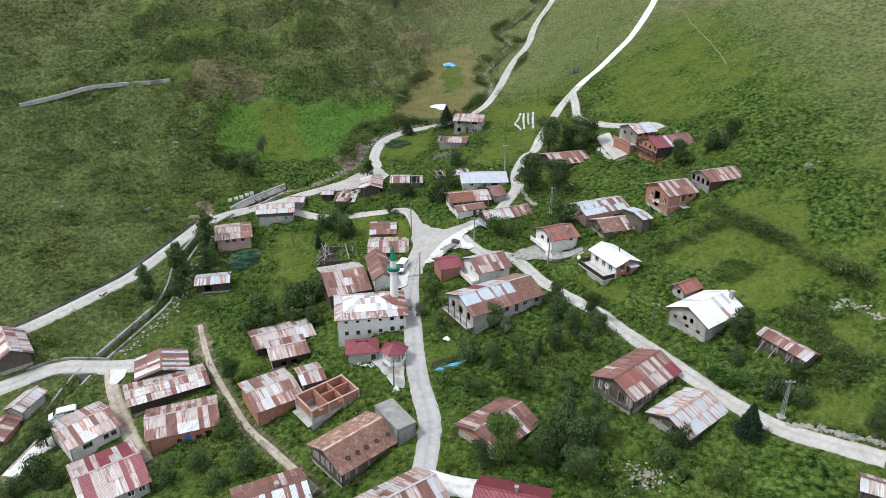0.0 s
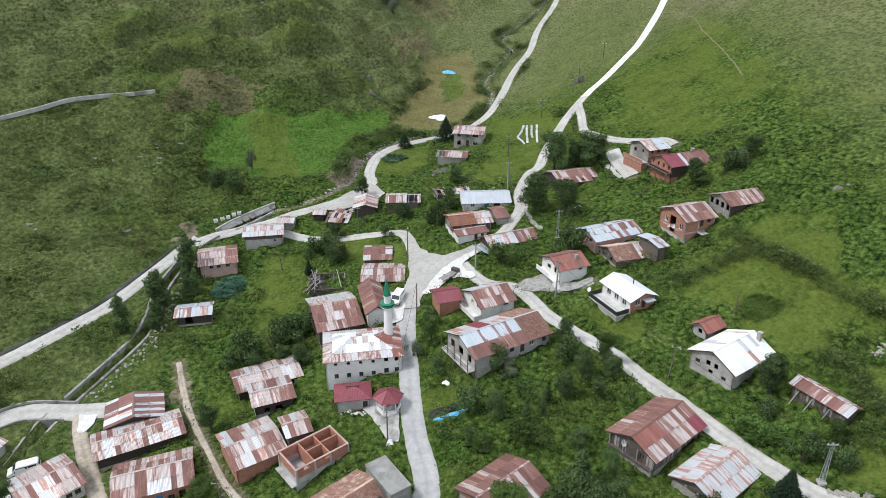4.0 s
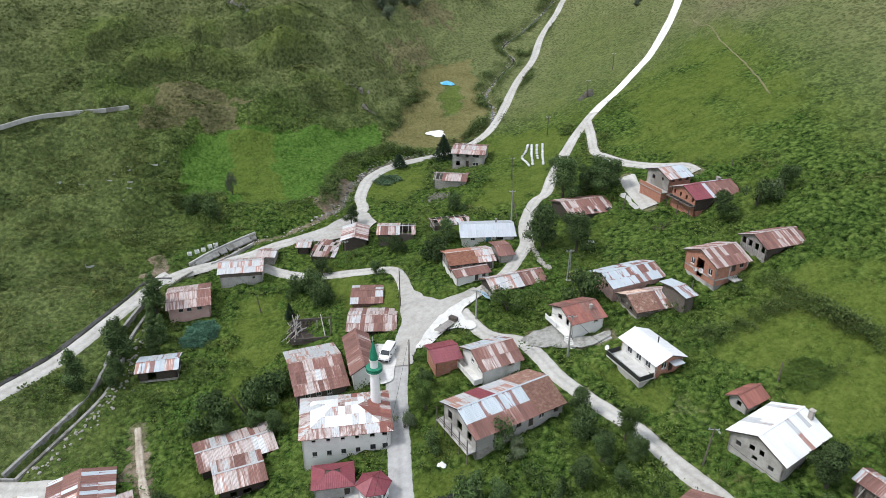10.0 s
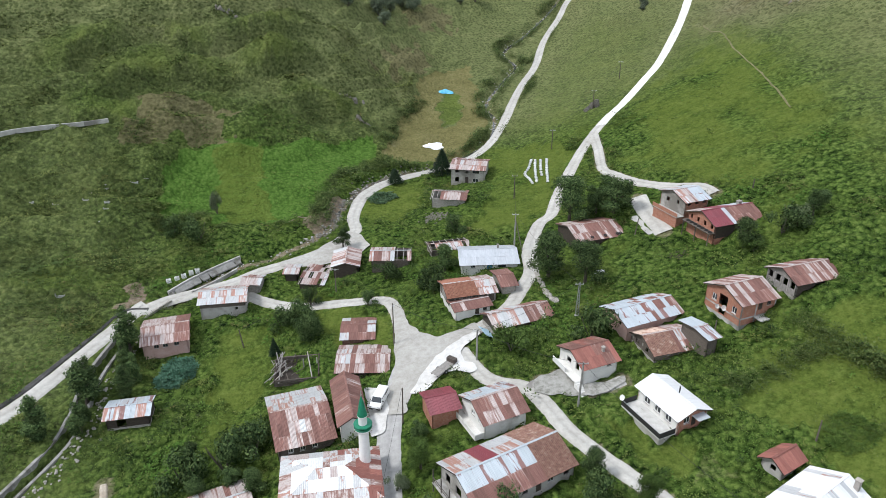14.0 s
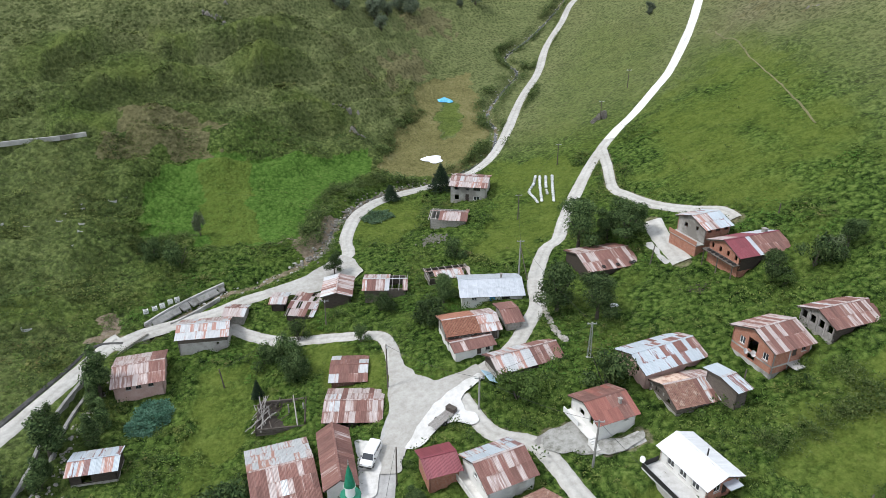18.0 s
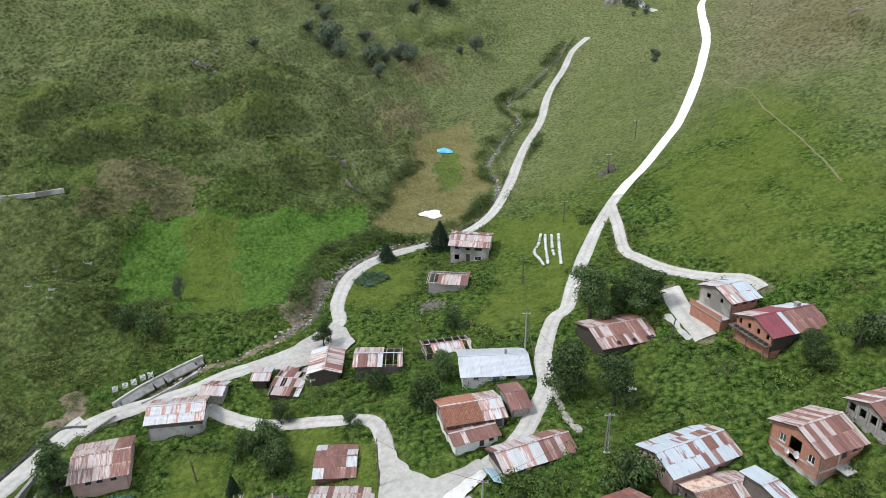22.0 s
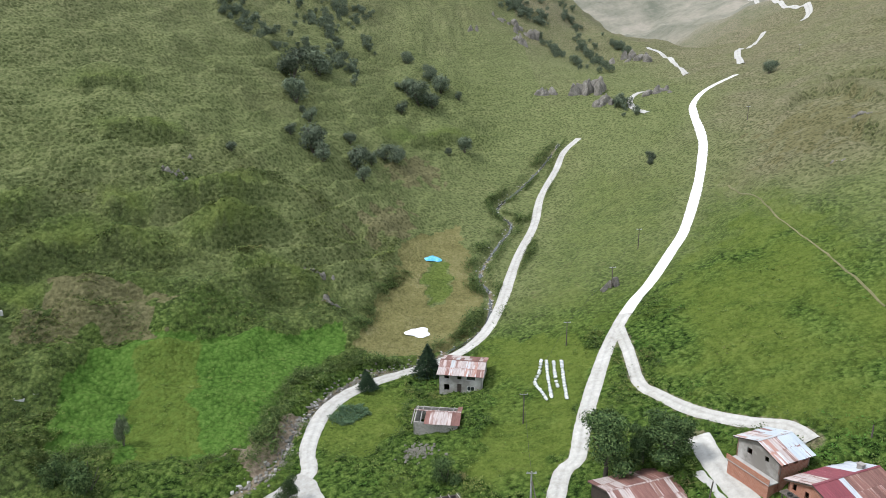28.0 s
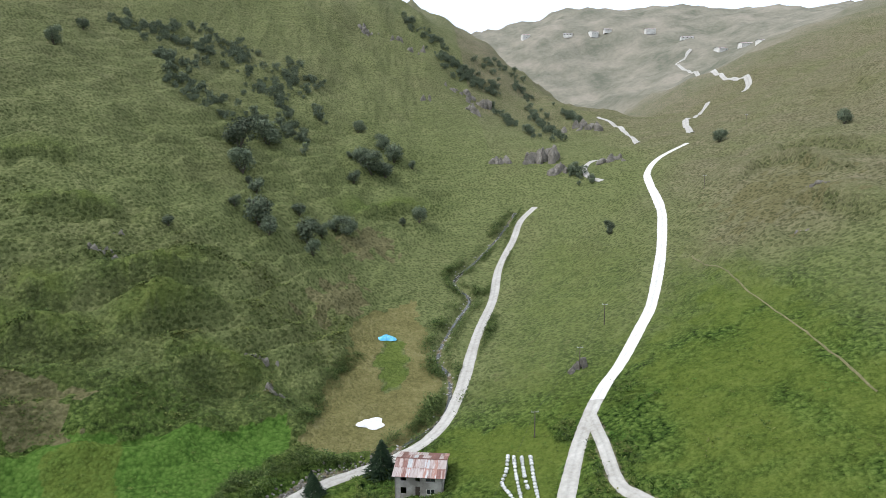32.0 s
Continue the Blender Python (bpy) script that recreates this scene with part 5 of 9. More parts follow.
house(-30.0, 96.0, 8.7, 9.7, 33, 2.6, 1.0, "barn", "brick barn with a worn pink tin roof", "barn", FADED, brick, seed=11)
house(-23.3, 97.9, 4.4, 5.6, 26, 3.2, 0.6, "shed", "lean shed with mixed tin sheets", "shed", FADED, timber, seed=12)
brick_shell = house(-19.4, 92.2, 9.0, 5.3, 40, 3.3, 0.0, "unfinished_house", "roofless new brick house shell on concrete posts", "house", [], brick, concrete, 2.5, over=0.05, roof="shell", seed=13, wins={"F": [(0.2, 3.4, 0.9, 0.9, OPEN), (0.6, 3.4, 0.9, 0.9, OPEN)]})
tile_barn = house(-13.6, 81.7, 11.7, 9.1, 43, 1.9, 1.8, "barn", "old barn with a sagging clay tile roof", "barn", RUSTY, timber, stone_wall, 0.6, tiles=tile_red, seed=14, planks=True)
house(-7.6, 85.3, 3.4, 7.2, 35, 3.0, 0.3, "outbuilding", "small grey concrete block with a flat roof", "outbuilding", PALE, old_concrete, roof="flat", over=0.05, seed=15)
house(-24.5, 72.2, 10.4, 8.8, 25, 3.0, 1.5, "house", "house with a rusty and blue-grey tin roof", "house", [(rusty, 2), (blue_sheet, 2), (zinc, 1)], grey_plaster, seed=16, pal2=[(rusty, 4), (faded, 1)], chimney=(1.0, 0.4, 0.5, 0.8))
house(-5.5, 67.8, 11, 9, 35, 4.2, 2.2, "house", "house with a rust-striped hipped tin roof and chimney", "house", FADED, grey_plaster, seed=17, chimney=(-2.5, 1.5, 0.5, 0.9))
house(9.0, 66.3, 10, 8, -15, 4.0, 2.0, "house", "house with a smooth maroon tin roof", "house", MAROON, plaster, seed=18, chimney=(0.5, 0.6, 0.4, 0.9))
house(8.5, 82.9, 10.4, 8.8, 41, 1.1, 1.6, "house", "rusty-roofed brick house half hidden by trees", "house", RUSTY, brick, stone_wall, 1.5, seed=19, pal2=RED)
lane_house = house(31.3, 90.4, 12.5, 8.6, 39, 2.2, 1.8, "house", "large timber-and-stone house with a rusty tin roof", "house", ("map", [(faded, 3), (rusty, 2)], [(orange_rust, 0.0, 0.4, 0.0, 0.34), (maroon, 0.8, 1.0, 0.5, 1.0)]), timber, stone_wall, 1.4, seed=20, pal2=RED, planks=True, wins={"L": [(0.35, 1.8, 1.6, 1.5, OPEN), (0.75, 2.0, 0.9, 1.0, OPEN)], "F": [(0.55, 2.2, 0.9, 1.0, "white"), (0.7, 2.2, 0.9, 1.0, "white")]})
pale_barn = house(37.1, 82.4, 10.2, 7.7, 38, 1.1, 1.6, "barn", "stone and timber barn with a pale ribbed tin roof", "barn", [(zinc, 1)], timber, stone_wall, 1.8, seed=21, planks=True, wins={"L": [(0.6, 2.0, 1.2, 1.0, OPEN)]})
house(46.3, 103.1, 10.8, 8.7, 34, 2.0, 2.0, "house", "grey rendered two-storey house with a bright tin roof", "house", [(bright_sheet, 5), (zinc, 1.2)], grey_plaster, seed=22, chimney=(4.5, -1.5, 0.6, 1.4), wins={"L": [(0.18, 2.8, 0.8, 1.1, "wood"), (0.42, 3.6, 0.8, 1.3, OPEN), (0.6, 3.6, 0.7, 1.4, OPEN), (0.5, 1.8, 0.8, 1.0, OPEN), (0.8, 1.8, 0.8, 1.0, "wood")]})
house(45.3, 111.0, 5.0, 3.8, 31, 1.0, 1.2, "shed", "small grey shed with a red tin roof", "shed", [(orange_rust, 1)], grey_plaster, seed=23, wins={"L": [(0.55, 1.2, 0.8, 1.4, OPEN)]})
long_barn = house(55.0, 91.1, 9.1, 3.7, -61, 1.9, 0.8, "barn", "long low barn with red and white tin stripes", "barn", [(rusty, 3), (faded, 2), (zinc, 1.2)], timber, seed=24, planks=True)
house(54.6, 64.5, 3.5, 3.6, -26, 2.4, 0.8, "shed", "plank shed with a pale tin roof", "shed", PALE, timber, seed=25)
house(-21.5, 129.4, 9.3, 13.8, 20, 3.0, 2.0, "house", "long house with a brown and white tin roof", "house", RUSTY, timber, stone_wall, 1.0, seed=27, pal2=[(zinc, 3), (faded, 0.4)], wins={"F": row(3, 1.6, 0.8, 1.1, "white", 0.1, 0.75)})
house(-13.7, 130.5, 12.2, 4.7, -76, 3.0, 1.5, "house", "house with a dark red ribbed tin roof", "house", RED, plaster, seed=28)
house(-12.7, 143.5, 9.5, 8.6, 1, 0.8, 1.0, "barn", "low open barn with a faded tin roof", "barn", ("map", [(rusty, 2), (faded, 3)], [(zinc, 0.05, 0.3, 0.0, 0.5)]), dark_timber, seed=29, wins={"F": [(0.3, 0.2, 2.0, 1.8, OPEN), (0.7, 0.2, 2.0, 1.8, OPEN)]})
house(-14.7, 153.4, 6.6, 7.8, 3, 0.6, 0.9, "shed", "small shed with red-brown tin walls and roof", "shed", ("map", [(rusty, 1)], [(zinc, 0.0, 0.2, 0.4, 1.0), (zinc, 0.78, 1.0, 0.0, 0.5)]), rusty, seed=30)
house(-53.1, 157.1, 9.0, 10.1, 17, 2.5, 1.3, "house", "pink rendered house with a streaked tin roof", "house", ("bands", [(0.7, faded), (1.0, rusty)]), pink_plaster, seed=31, wins={"F": [(0.3, 2.2, 0.9, 0.9, "wood"), (0.5, 2.2, 0.9, 0.9, "wood"), (0.75, 2.2, 0.9, 0.9, "wood")]})
house(-44.4, 167.4, 9.9, 7.4, 9, 3.1, 1.2, "barn", "pale stone barn with a white and rust tin roof", "barn", PALE, timber, grey_plaster, 2.6, seed=32, wins={"F": [(0.8, 1.6, 0.5, 0.6, OPEN)]})
house(-40.1, 174.2, 4.6, 4.7, -3, 1.7, 0.7, "shed", "low stone shed with a faded tin roof", "shed", FADED, stone_wall, seed=33)
house(-52.4, 136.6, 7.7, 5.5, 12, 2.5, 0.7, "shed", "small shed with a bluish tin roof", "shed", [(blue_sheet, 3), (zinc, 1)], dark_timber, stone_wall, 0.6, seed=34, wins={"F": [(0.35, 0.1, 1.5, 1.6, OPEN)]})
white_house = house(8.9, 125.1, 7.9, 8.0, 26, 2.5, 1.8, "house", "white three-storey house with a pale and rusty roof", "house", [(faded, 3), (rusty, 2)], plaster, seed=35, pal2=[(blue_sheet, 3), (zinc, 1)], wins={"F": [(0.75, 3.4, 1.0, 1.1, "wood")], "L": [(0.5, 3.2, 0.9, 1.1, "white"), (0.8, 3.2, 0.9, 1.1, "white")]})
house(0.9, 126.8, 5.1, 5.7, 19, 2.7, 1.0, "house", "small brick house with a maroon tin roof", "house", MAROON, brick, seed=36)
big_house = house(10.0, 113.3, 16.4, 9.9, 30, 2.9, 2.0, "house", "large grey house with a patched metal and tile roof", "house", tile_part=(0.68, 1.0, tile_red), pal=("rows", [(0.6, blue_sheet), (1.0, rusty)]), wall=grey_plaster, base=stone_wall, base_h=1.8, seed=37, pal2=("bands", [(0.4, zinc), (0.62, maroon), (1.0, zinc)]), wins={"F": [(0.35, 1.9, 0.9, 1.1, OPEN), (0.48, 1.9, 0.9, 1.1, "wood"), (0.62, 1.2, 0.9, 1.9, "door"), (0.75, 1.9, 1.0, 1.2, "white"), (0.92, 1.9, 0.9, 1.1, OPEN)], "L": [(0.2, 2.2, 1.2, 1.6, OPEN), (0.5, 2.2, 1.4, 1.6, OPEN), (0.8, 2.2, 1.2, 1.6, OPEN)]})
red_house = house(24.6, 134.0, 7.2, 7.6, 23, 2.5, 1.5, "house", "white house with a red tin roof", "house", [(orange_rust, 3), (rusty, 3)], plaster, seed=38, wins={"F": [(0.75, 2.6, 0.8, 0.9, "wood")], "L": [(0.4, 2.4, 1.2, 1.4, OPEN), (0.75, 2.4, 0.9, 1.8, OPEN)]}, chimney=(1.5, -1.6, 0.4, 0.8))
house(35.4, 143.7, 12.1, 7.7, 24, 1.7, 1.4, "barn", "brick barn with a smooth blue-grey tin roof", "barn", ("map", [(blue_sheet, 1)], [(rusty, 0.42, 0.5, 0.0, 0.66), (rusty, 0.5, 0.57, 0.3, 1.0), (rusty, 0.62, 0.76, 0.0, 0.34), (rusty, 0.86, 0.94, 0.0, 0.66), (faded, 0.94, 1.0, 0.0, 1.0)]), pink_plaster, seed=39, wins={"L": [(0.3, 2.2, 0.8, 0.8, OPEN), (0.7, 2.2, 0.8, 0.8, OPEN)]})
house(37.3, 136.5, 8.8, 7.7, 17, 0.8, 1.6, "barn", "leaning timber barn with a clay tile and tin roof", "barn", tile_part=(0.0, 0.55, tile_red), pal=[(faded, 2), (zinc, 2), (rusty, 1)], wall=timber, base=stone_wall, base_h=0.8, seed=40, planks=True, wins={"L": [(0.3, 1.6, 1.2, 1.6, OPEN), (0.7, 1.6, 1.2, 1.6, OPEN)]})
house(41.9, 134.5, 2.8, 6.6, 24, 3.2, 0.5, "shed", "shed with a bluish sheet roof", "shed", BLUE, timber, seed=41)
terrace_house = house(34.6, 122.8, 9.2, 6.2, -65, 2.3, 1.2, "house", "neat house with a bright white roof and terrace", "house", WHITE, plaster, seed=42, gable=brick, wins={"F": row(3, 1.2, 1.2, 1.2, "white", 0.1, 0.9), "R": [(0.3, 1.3, 1.1, 1.2, "white"), (0.55, 0.5, 0.9, 2.0, "door"), (0.8, 1.3, 1.1, 1.2, "white")], "L": []})
brick_house = house(50.2, 140.5, 8.0, 8.7, 22, 3.2, 1.7, "house", "orange brick two-storey house with a rust-striped roof", "house", [(rusty, 4), (faded, 3)], brick, concrete, 0.9, seed=43, wins={"L": [(0.25, 2.6, 1.0, 1.2, "white"), (0.5, 2.4, 1.8, 2.0, OPEN), (0.82, 2.4, 1.0, 1.2, "white"), (0.5, 0.95, 1.4, 1.2, OPEN)], "F": [(0.55, 1.8, 0.9, 1.8, "door"), (0.8, 2.4, 0.9, 0.9, "wood")]})
timber_house = house(60.6, 142.3, 9.5, 7.2, 19, 1.3, 1.5, "house", "timber house with dark openings and a rusty roof", "house", [(rusty, 3), (faded, 3), (zinc, 1)], dark_timber, stone_wall, 0.8, seed=44, gable=grey_timber, wins={"L": row(4, 2.0, 0.9, 1.3, OPEN), "F": [(0.85, 2.0, 0.8, 1.0, OPEN), (0.95, 2.0, 0.5, 1.0, OPEN)]})
pale_house = house(50.5, 172.3, 6.5, 8.3, 22, 3.6, 1.4, "house", "pale house with a brick lower floor and tin roof", "house", ("bands", [(0.2, zinc), (0.55, faded), (1.0, blue_sheet)]), brick, brick, 1.6, seed=45, gable=grey_plaster, wins={"L": [(0.3, 3.2, 0.9, 0.9, OPEN), (0.7, 3.6, 0.6, 0.8, OPEN)], "F": row(3, 3.2, 0.9, 0.9, OPEN)})
upper_house = house(55.6, 163.5, 11.9, 8.5, 20, 1.8, 1.6, "house", "brick house with a maroon and white tin roof", "house", ("bands", [(0.33, maroon), (0.42, white_sheet), (1.0, rusty)]), dark_timber, brick, 1.5, seed=46, gable=brick, pal2=("bands", [(0.25, faded), (0.62, maroon), (1.0, white_sheet)]), chimney=(3.5, 0.8, 0.7, 0.7), wins={"L": row(4, 3.4, 0.6, 1.1, OPEN) + [(0.3, 1.6, 0.8, 0.9, OPEN)]})
crooked_barn = house(32.4, 173.5, 11.3, 10.1, 18, 1.1, 1.5, "barn", "collapsing barn with crooked rusty tin sheets", "barn", [(faded, 3), (rusty, 4)], dark_timber, seed=47)
house(9.0, 222.5, 9.9, 10.2, -11, 3.8, 1.2, "house", "grey two-storey house with a striped tin roof", "house", [(faded, 3), (rusty, 2), (zinc, 1)], grey_plaster, seed=48, wins={"F": [(0.18, 3.2, 1.0, 0.9, OPEN), (0.48, 3.2, 0.9, 0.9, OPEN), (0.75, 3.2, 1.8, 0.9, "wood"), (0.18, 0.4, 1.1, 1.4, OPEN), (0.48, 0.1, 0.9, 2.0, "door"), (0.75, 0.5, 1.6, 1.1, "white")]})
house(3.2, 205.4, 9.2, 7.2, -8, 2.4, 0.8, "shed", "half-ruined stone shed with missing roof sheets", "shed", ("map", [(faded, 3), (rusty, 2)], [(None, 0.0, 0.3, 0.0, 0.6)]), stone_wall, seed=49, gap=0.04, pal2=("map", [(faded, 3), (rusty, 2)], [(None, 0.0, 0.9, 0.0, 1.0)]))
house(2.5, 179.3, 9.4, 5.8, 14, 1.1, 0.5, "shed", "collapsed shed under crooked pale sheets", "shed", ("map", [(zinc, 2), (faded, 2)], [(None, 0.0, 0.22, 0.0, 1.0), (None, 0.62, 1.0, 0.0, 0.5)]), timber, stone_wall, 0.8, seed=50, gap=0.06, pal2=("map", [(zinc, 3)], [(None, 0.0, 1.0, 0.0, 1.0)]))
house(10.6, 170.3, 12.3, 9.0, 4, 1.6, 1.4, "house", "white house with a blue-white tin roof", "house", [(white_sheet, 1)], plaster, seed=51, chimney=(2.2, 0.2, 0.35, 0.9), wins={"F": [(0.2, 1.2, 1.0, 1.2, "white"), (0.5, 0.3, 1.1, 2.0, "blue_door"), (0.72, 1.2, 1.6, 1.2, "wood")]})
house(6.1, 157.5, 10.1, 7.4, 15, 2.5, 1.2, "house", "timber house with a broken clay tile and tin roof", "house", tile_part=(0.0, 0.62, tile_orange), pal=[(faded, 3), (zinc, 1)], wall=timber, base=plaster, base_h=1.5, seed=52, planks=True)
house(6.3, 152.8, 7.7, 4.5, 20, 1.8, 0.6, "house", "low white house with a rusty lean roof", "house", [(rusty, 3), (faded, 1)], plaster, seed=53, wins={"F": [(0.62, 0.3, 0.8, 1.8, "door"), (0.85, 1.0, 0.8, 0.9, "wood")]})
house(13.3, 160.2, 3.6, 7.1, 14, 1.6, 0.8, "shed", "shed with a plain red ribbed tin roof", "shed", [(rusty, 1)], stone_wall, seed=54)
road_barn = house(14.7, 148.3, 12.2, 6.0, 23, 1.0, 1.4, "barn", "roadside barn with mixed rusty and white roof sheets", "barn", ("map", [(rusty, 3), (faded, 1.5)], [(zinc, 0.1, 0.5, 0.0, 0.55), (zinc, 0.5, 0.58, 0.5, 1.0)]), dark_timber, stone_wall, 1.0, seed=55)
house(-19.9, 177.9, 8.5, 6.2, -87, 2.4, 0.9, "barn", "dark timber barn with chequered tin roof", "barn", FADED, dark_timber, seed=56)
house(-32.0, 177.5, 3.6, 4.8, -0, 1.5, 0.4, "shed", "tumbledown shed with white tin sheets", "shed", PALE, dark_timber, seed=57)
house(-26.4, 176.1, 6.1, 9.9, -7, 0.6, 0.5, "shed", "sagging shed with crooked patched tin sheets", "shed", FADED, dark_timber, seed=58, gap=0.1)
house(-10.0, 176.8, 9.0, 6.7, 1, 2.4, 0.8, "shed", "shed with a hole in its tin roof", "shed", ("map", [(faded, 2), (rusty, 2), (zinc, 2)], [(None, 0.6, 0.86, 0.0, 0.55)]), timber, seed=59, gap=0.02, pal2=("map", [(zinc, 2), (faded, 1)], [(None, 0.6, 1.0, 0.0, 1.0)]))
mosque = house(-14.1, 114.1, 14.0, 10.0, 9, 4.3, 1.6, "mosque", "white two-storey mosque with a rusty hipped tin roof", "mosque", [(bright_sheet, 4), (zinc, 2), (faded, 0.3)], plaster, seed=26, roof="hip", pal2=[(zinc, 3), (faded, 3), (orange_rust, 0.6)], wins={"F": row(4, 3.6, 0.55, 0.55, OPEN, 0.05, 0.7) + row(4, 1.0, 0.7, 0.9, "wood", 0.05, 0.7) + row(2, 3.6, 0.7, 0.9, OPEN, 0.72, 1.0) + row(2, 1.2, 0.8, 1.0, "wood", 0.72, 1.0)})

house(239.4, 1249.6, 14, 10, 10, 4.5, 1.6, "house", "far pale house on the mountain ridge", "house", PALE, plaster, seed=80, group="houses on the ridge", wins={"F": row(3, 1.6, 1.2, 1.2, OPEN)})
house(299.7, 1207.7, 16, 12, -20, 4.5, 1.6, "house", "far pale house on the mountain ridge", "house", PALE, plaster, seed=81, group="houses on the ridge", wins={"F": row(3, 1.6, 1.2, 1.2, OPEN)})
house(337.2, 1194.0, 14, 10, 20, 4.5, 1.6, "house", "far pale house on the mountain ridge", "house", PALE, plaster, seed=82, group="houses on the ridge", wins={"F": row(3, 1.6, 1.2, 1.2, OPEN)})
house(358.9, 1190.6, 12, 10, 0, 4.5, 1.6, "house", "far pale house on the mountain ridge", "house", PALE, plaster, seed=83, group="houses on the ridge", wins={"F": row(3, 1.6, 1.2, 1.2, OPEN)})
house(444.9, 1090.7, 18, 12, -10, 4.5, 1.6, "house", "far pale house on the mountain ridge", "house", PALE, plaster, seed=84, group="houses on the ridge", wins={"F": row(3, 1.6, 1.2, 1.2, OPEN)})
house(447.3, 990.6, 14, 12, 15, 4.5, 1.6, "house", "far pale house on the mountain ridge", "house", PALE, plaster, seed=85, group="houses on the ridge", wins={"F": row(3, 1.6, 1.2, 1.2, OPEN)})
house(414.6, 1155.8, 16, 12, 0, 4.5, 1.6, "house", "far pale house on the mountain ridge", "house", PALE, plaster, seed=86, group="houses on the ridge", wins={"F": row(3, 1.6, 1.2, 1.2, OPEN)})
house(456.5, 943.4, 18, 10, 5, 4.5, 1.6, "house", "far pale house on the mountain ridge", "house", PALE, plaster, seed=87, group="houses on the ridge", wins={"F": row(3, 1.6, 1.2, 1.2, OPEN)})
house(419.7, 839.1, 14, 10, 20, 4.5, 1.6, "house", "far pale house on the mountain ridge", "house", PALE, plaster, seed=88, group="houses on the ridge", wins={"F": row(3, 1.6, 1.2, 1.2, OPEN)})


build_ground()



# ---------------------------------------------------------------- walls of the stream, bridge
PAVED = []


def patch(name, poly, mat_, label, lift=0.075, cell=0.25):
    """A paved area laid on the land inside an outline."""
    PAVED.append(poly)
    px, py = [p[0] for p in poly], [p[1] for p in poly]
    xs, ys = np.arange(min(px) - 1, max(px) + 1, cell), np.arange(min(py) - 1, max(py) + 1, cell)
    x, y = [a.ravel() for a in np.meshgrid(xs, ys)]
    q = quads(len(xs), len(ys))
    mx, my = x[q].mean(1), y[q].mean(1)
    q = q[inside(mx + 0.25 * waves(mx, my, 4, 61), my + 0.25 * waves(mx, my, 4, 62), poly)]
    used, inv = np.unique(q, return_inverse=True)
    inv = inv.reshape(-1, 4)
    u, v = x[used].copy(), y[used].copy()
    e = np.sort(np.vstack([inv[:, [0, 1]], inv[:, [1, 2]], inv[:, [2, 3]], inv[:, [3, 0]]]), axis=1)
    e, n_ = np.unique(e, axis=0, return_counts=True)
    e = e[n_ == 1]
    for _ in range(6):
        for c in (u, v):
            tot, cnt = np.zeros(len(c)), np.zeros(len(c))
            for a, b in ((0, 1), (1, 0)):
                np.add.at(tot, e[:, a], c[e[:, b]])
                np.add.at(cnt, e[:, a], 1)
            k = cnt > 0
            c[k] = 0.4 * c[k] + 0.6 * tot[k] / cnt[k]
    me = bpy.data.meshes.new(name)
    me.from_pydata(np.stack([u, v, lie(u, v) + lift], 1).tolist(), [], inv.tolist())
    me.polygons.foreach_set("use_smooth", np.ones(len(me.polygons), bool))
    me.materials.append(mat_)
    return tagged(new(name, me), label, "pavement", kind="structure")


for poly, mat_, label_, lift_ in PAVEMENTS:
    patch("pavement", poly, mat_, label_, lift_)


def side_wall(line, off, low, high, th, mat_, label, name="retaining_wall", seg=6):
    """A run of wall beside a line, built in lengths; low and high: below and above the land."""
    p = np.asarray(line)
    d = np.gradient(p, axis=0)
    d /= np.linalg.norm(d, axis=1)[:, None] + 1e-9
    n = np.stack([-d[:, 1], d[:, 0]], 1)
    q = p + n * off
    o = tagged(new(name), label, "wall", kind="structure")
    o.location = (q[0, 0], q[0, 1], float(lie(*q[0])[0]))
    base = Vector(o.location)
    for k in range(0, len(q) - 1, seg):
        ids = range(k, min(k + seg, len(q) - 1) + 1)
        bm = bmesh.new()
        prev = None
        for i in ids:
            z = float(lie(q[i, 0], q[i, 1])[0])
            a, b = q[i] - n[i] * th / 2, q[i] + n[i] * th / 2
            ring = [bm.verts.new(Vector((c[0], c[1], zz)) - base) for c, zz in ((a, z - low), (b, z - low), (b, z + high), (a, z + high))]
            if prev:
                for e in range(4):
                    bm.faces.new((prev[e], prev[(e + 1) % 4], ring[(e + 1) % 4], ring[e]))
            else:
                bm.faces.new(ring[::-1])
            prev = ring
        bm.faces.new(prev)
        part("wall_length", bm, mat_, o)
    return o


RIVER = spline(ROADS["river"][2], 1.5)
DRAIN = RIVER[RIVER[:, 1] < 167.3]
dn = np.gradient(DRAIN, axis=0)
dn /= np.linalg.norm(dn, axis=1)[:, None]
DRAIN = DRAIN + np.stack([-dn[:, 1], dn[:, 0]], 1) * 2.15
strip("drain", [tuple(p) for p in DRAIN[::4]], 1.0, road_mat("wet_earth", [(0.36, (0.02, 0.02, 0.02)), (0.5, (0.045, 0.043, 0.042)), (0.64, (0.085, 0.082, 0.078))], 0.05), "dark damp drain beside the gravel road", 0.1, 0.2, "drain", 90)

for off in (-1.55, 1.55):
    side_wall(CANAL, off * 0.85, 2.6, 0.5, 0.55, old_concrete, "weathered concrete wall of the stream channel")
    side_wall(LOWER, off, 2.6, 0.12, 0.4, stone_wall, "weathered concrete wall of the stream channel")
side_wall(spline([(-58, 171.7), (-54.8, 176.3), (-50.1, 181.1), (-45.7, 184.9)]), 0, 2.0, 0.45, 0.4, concrete, "grey concrete flood wall with a sloping face")


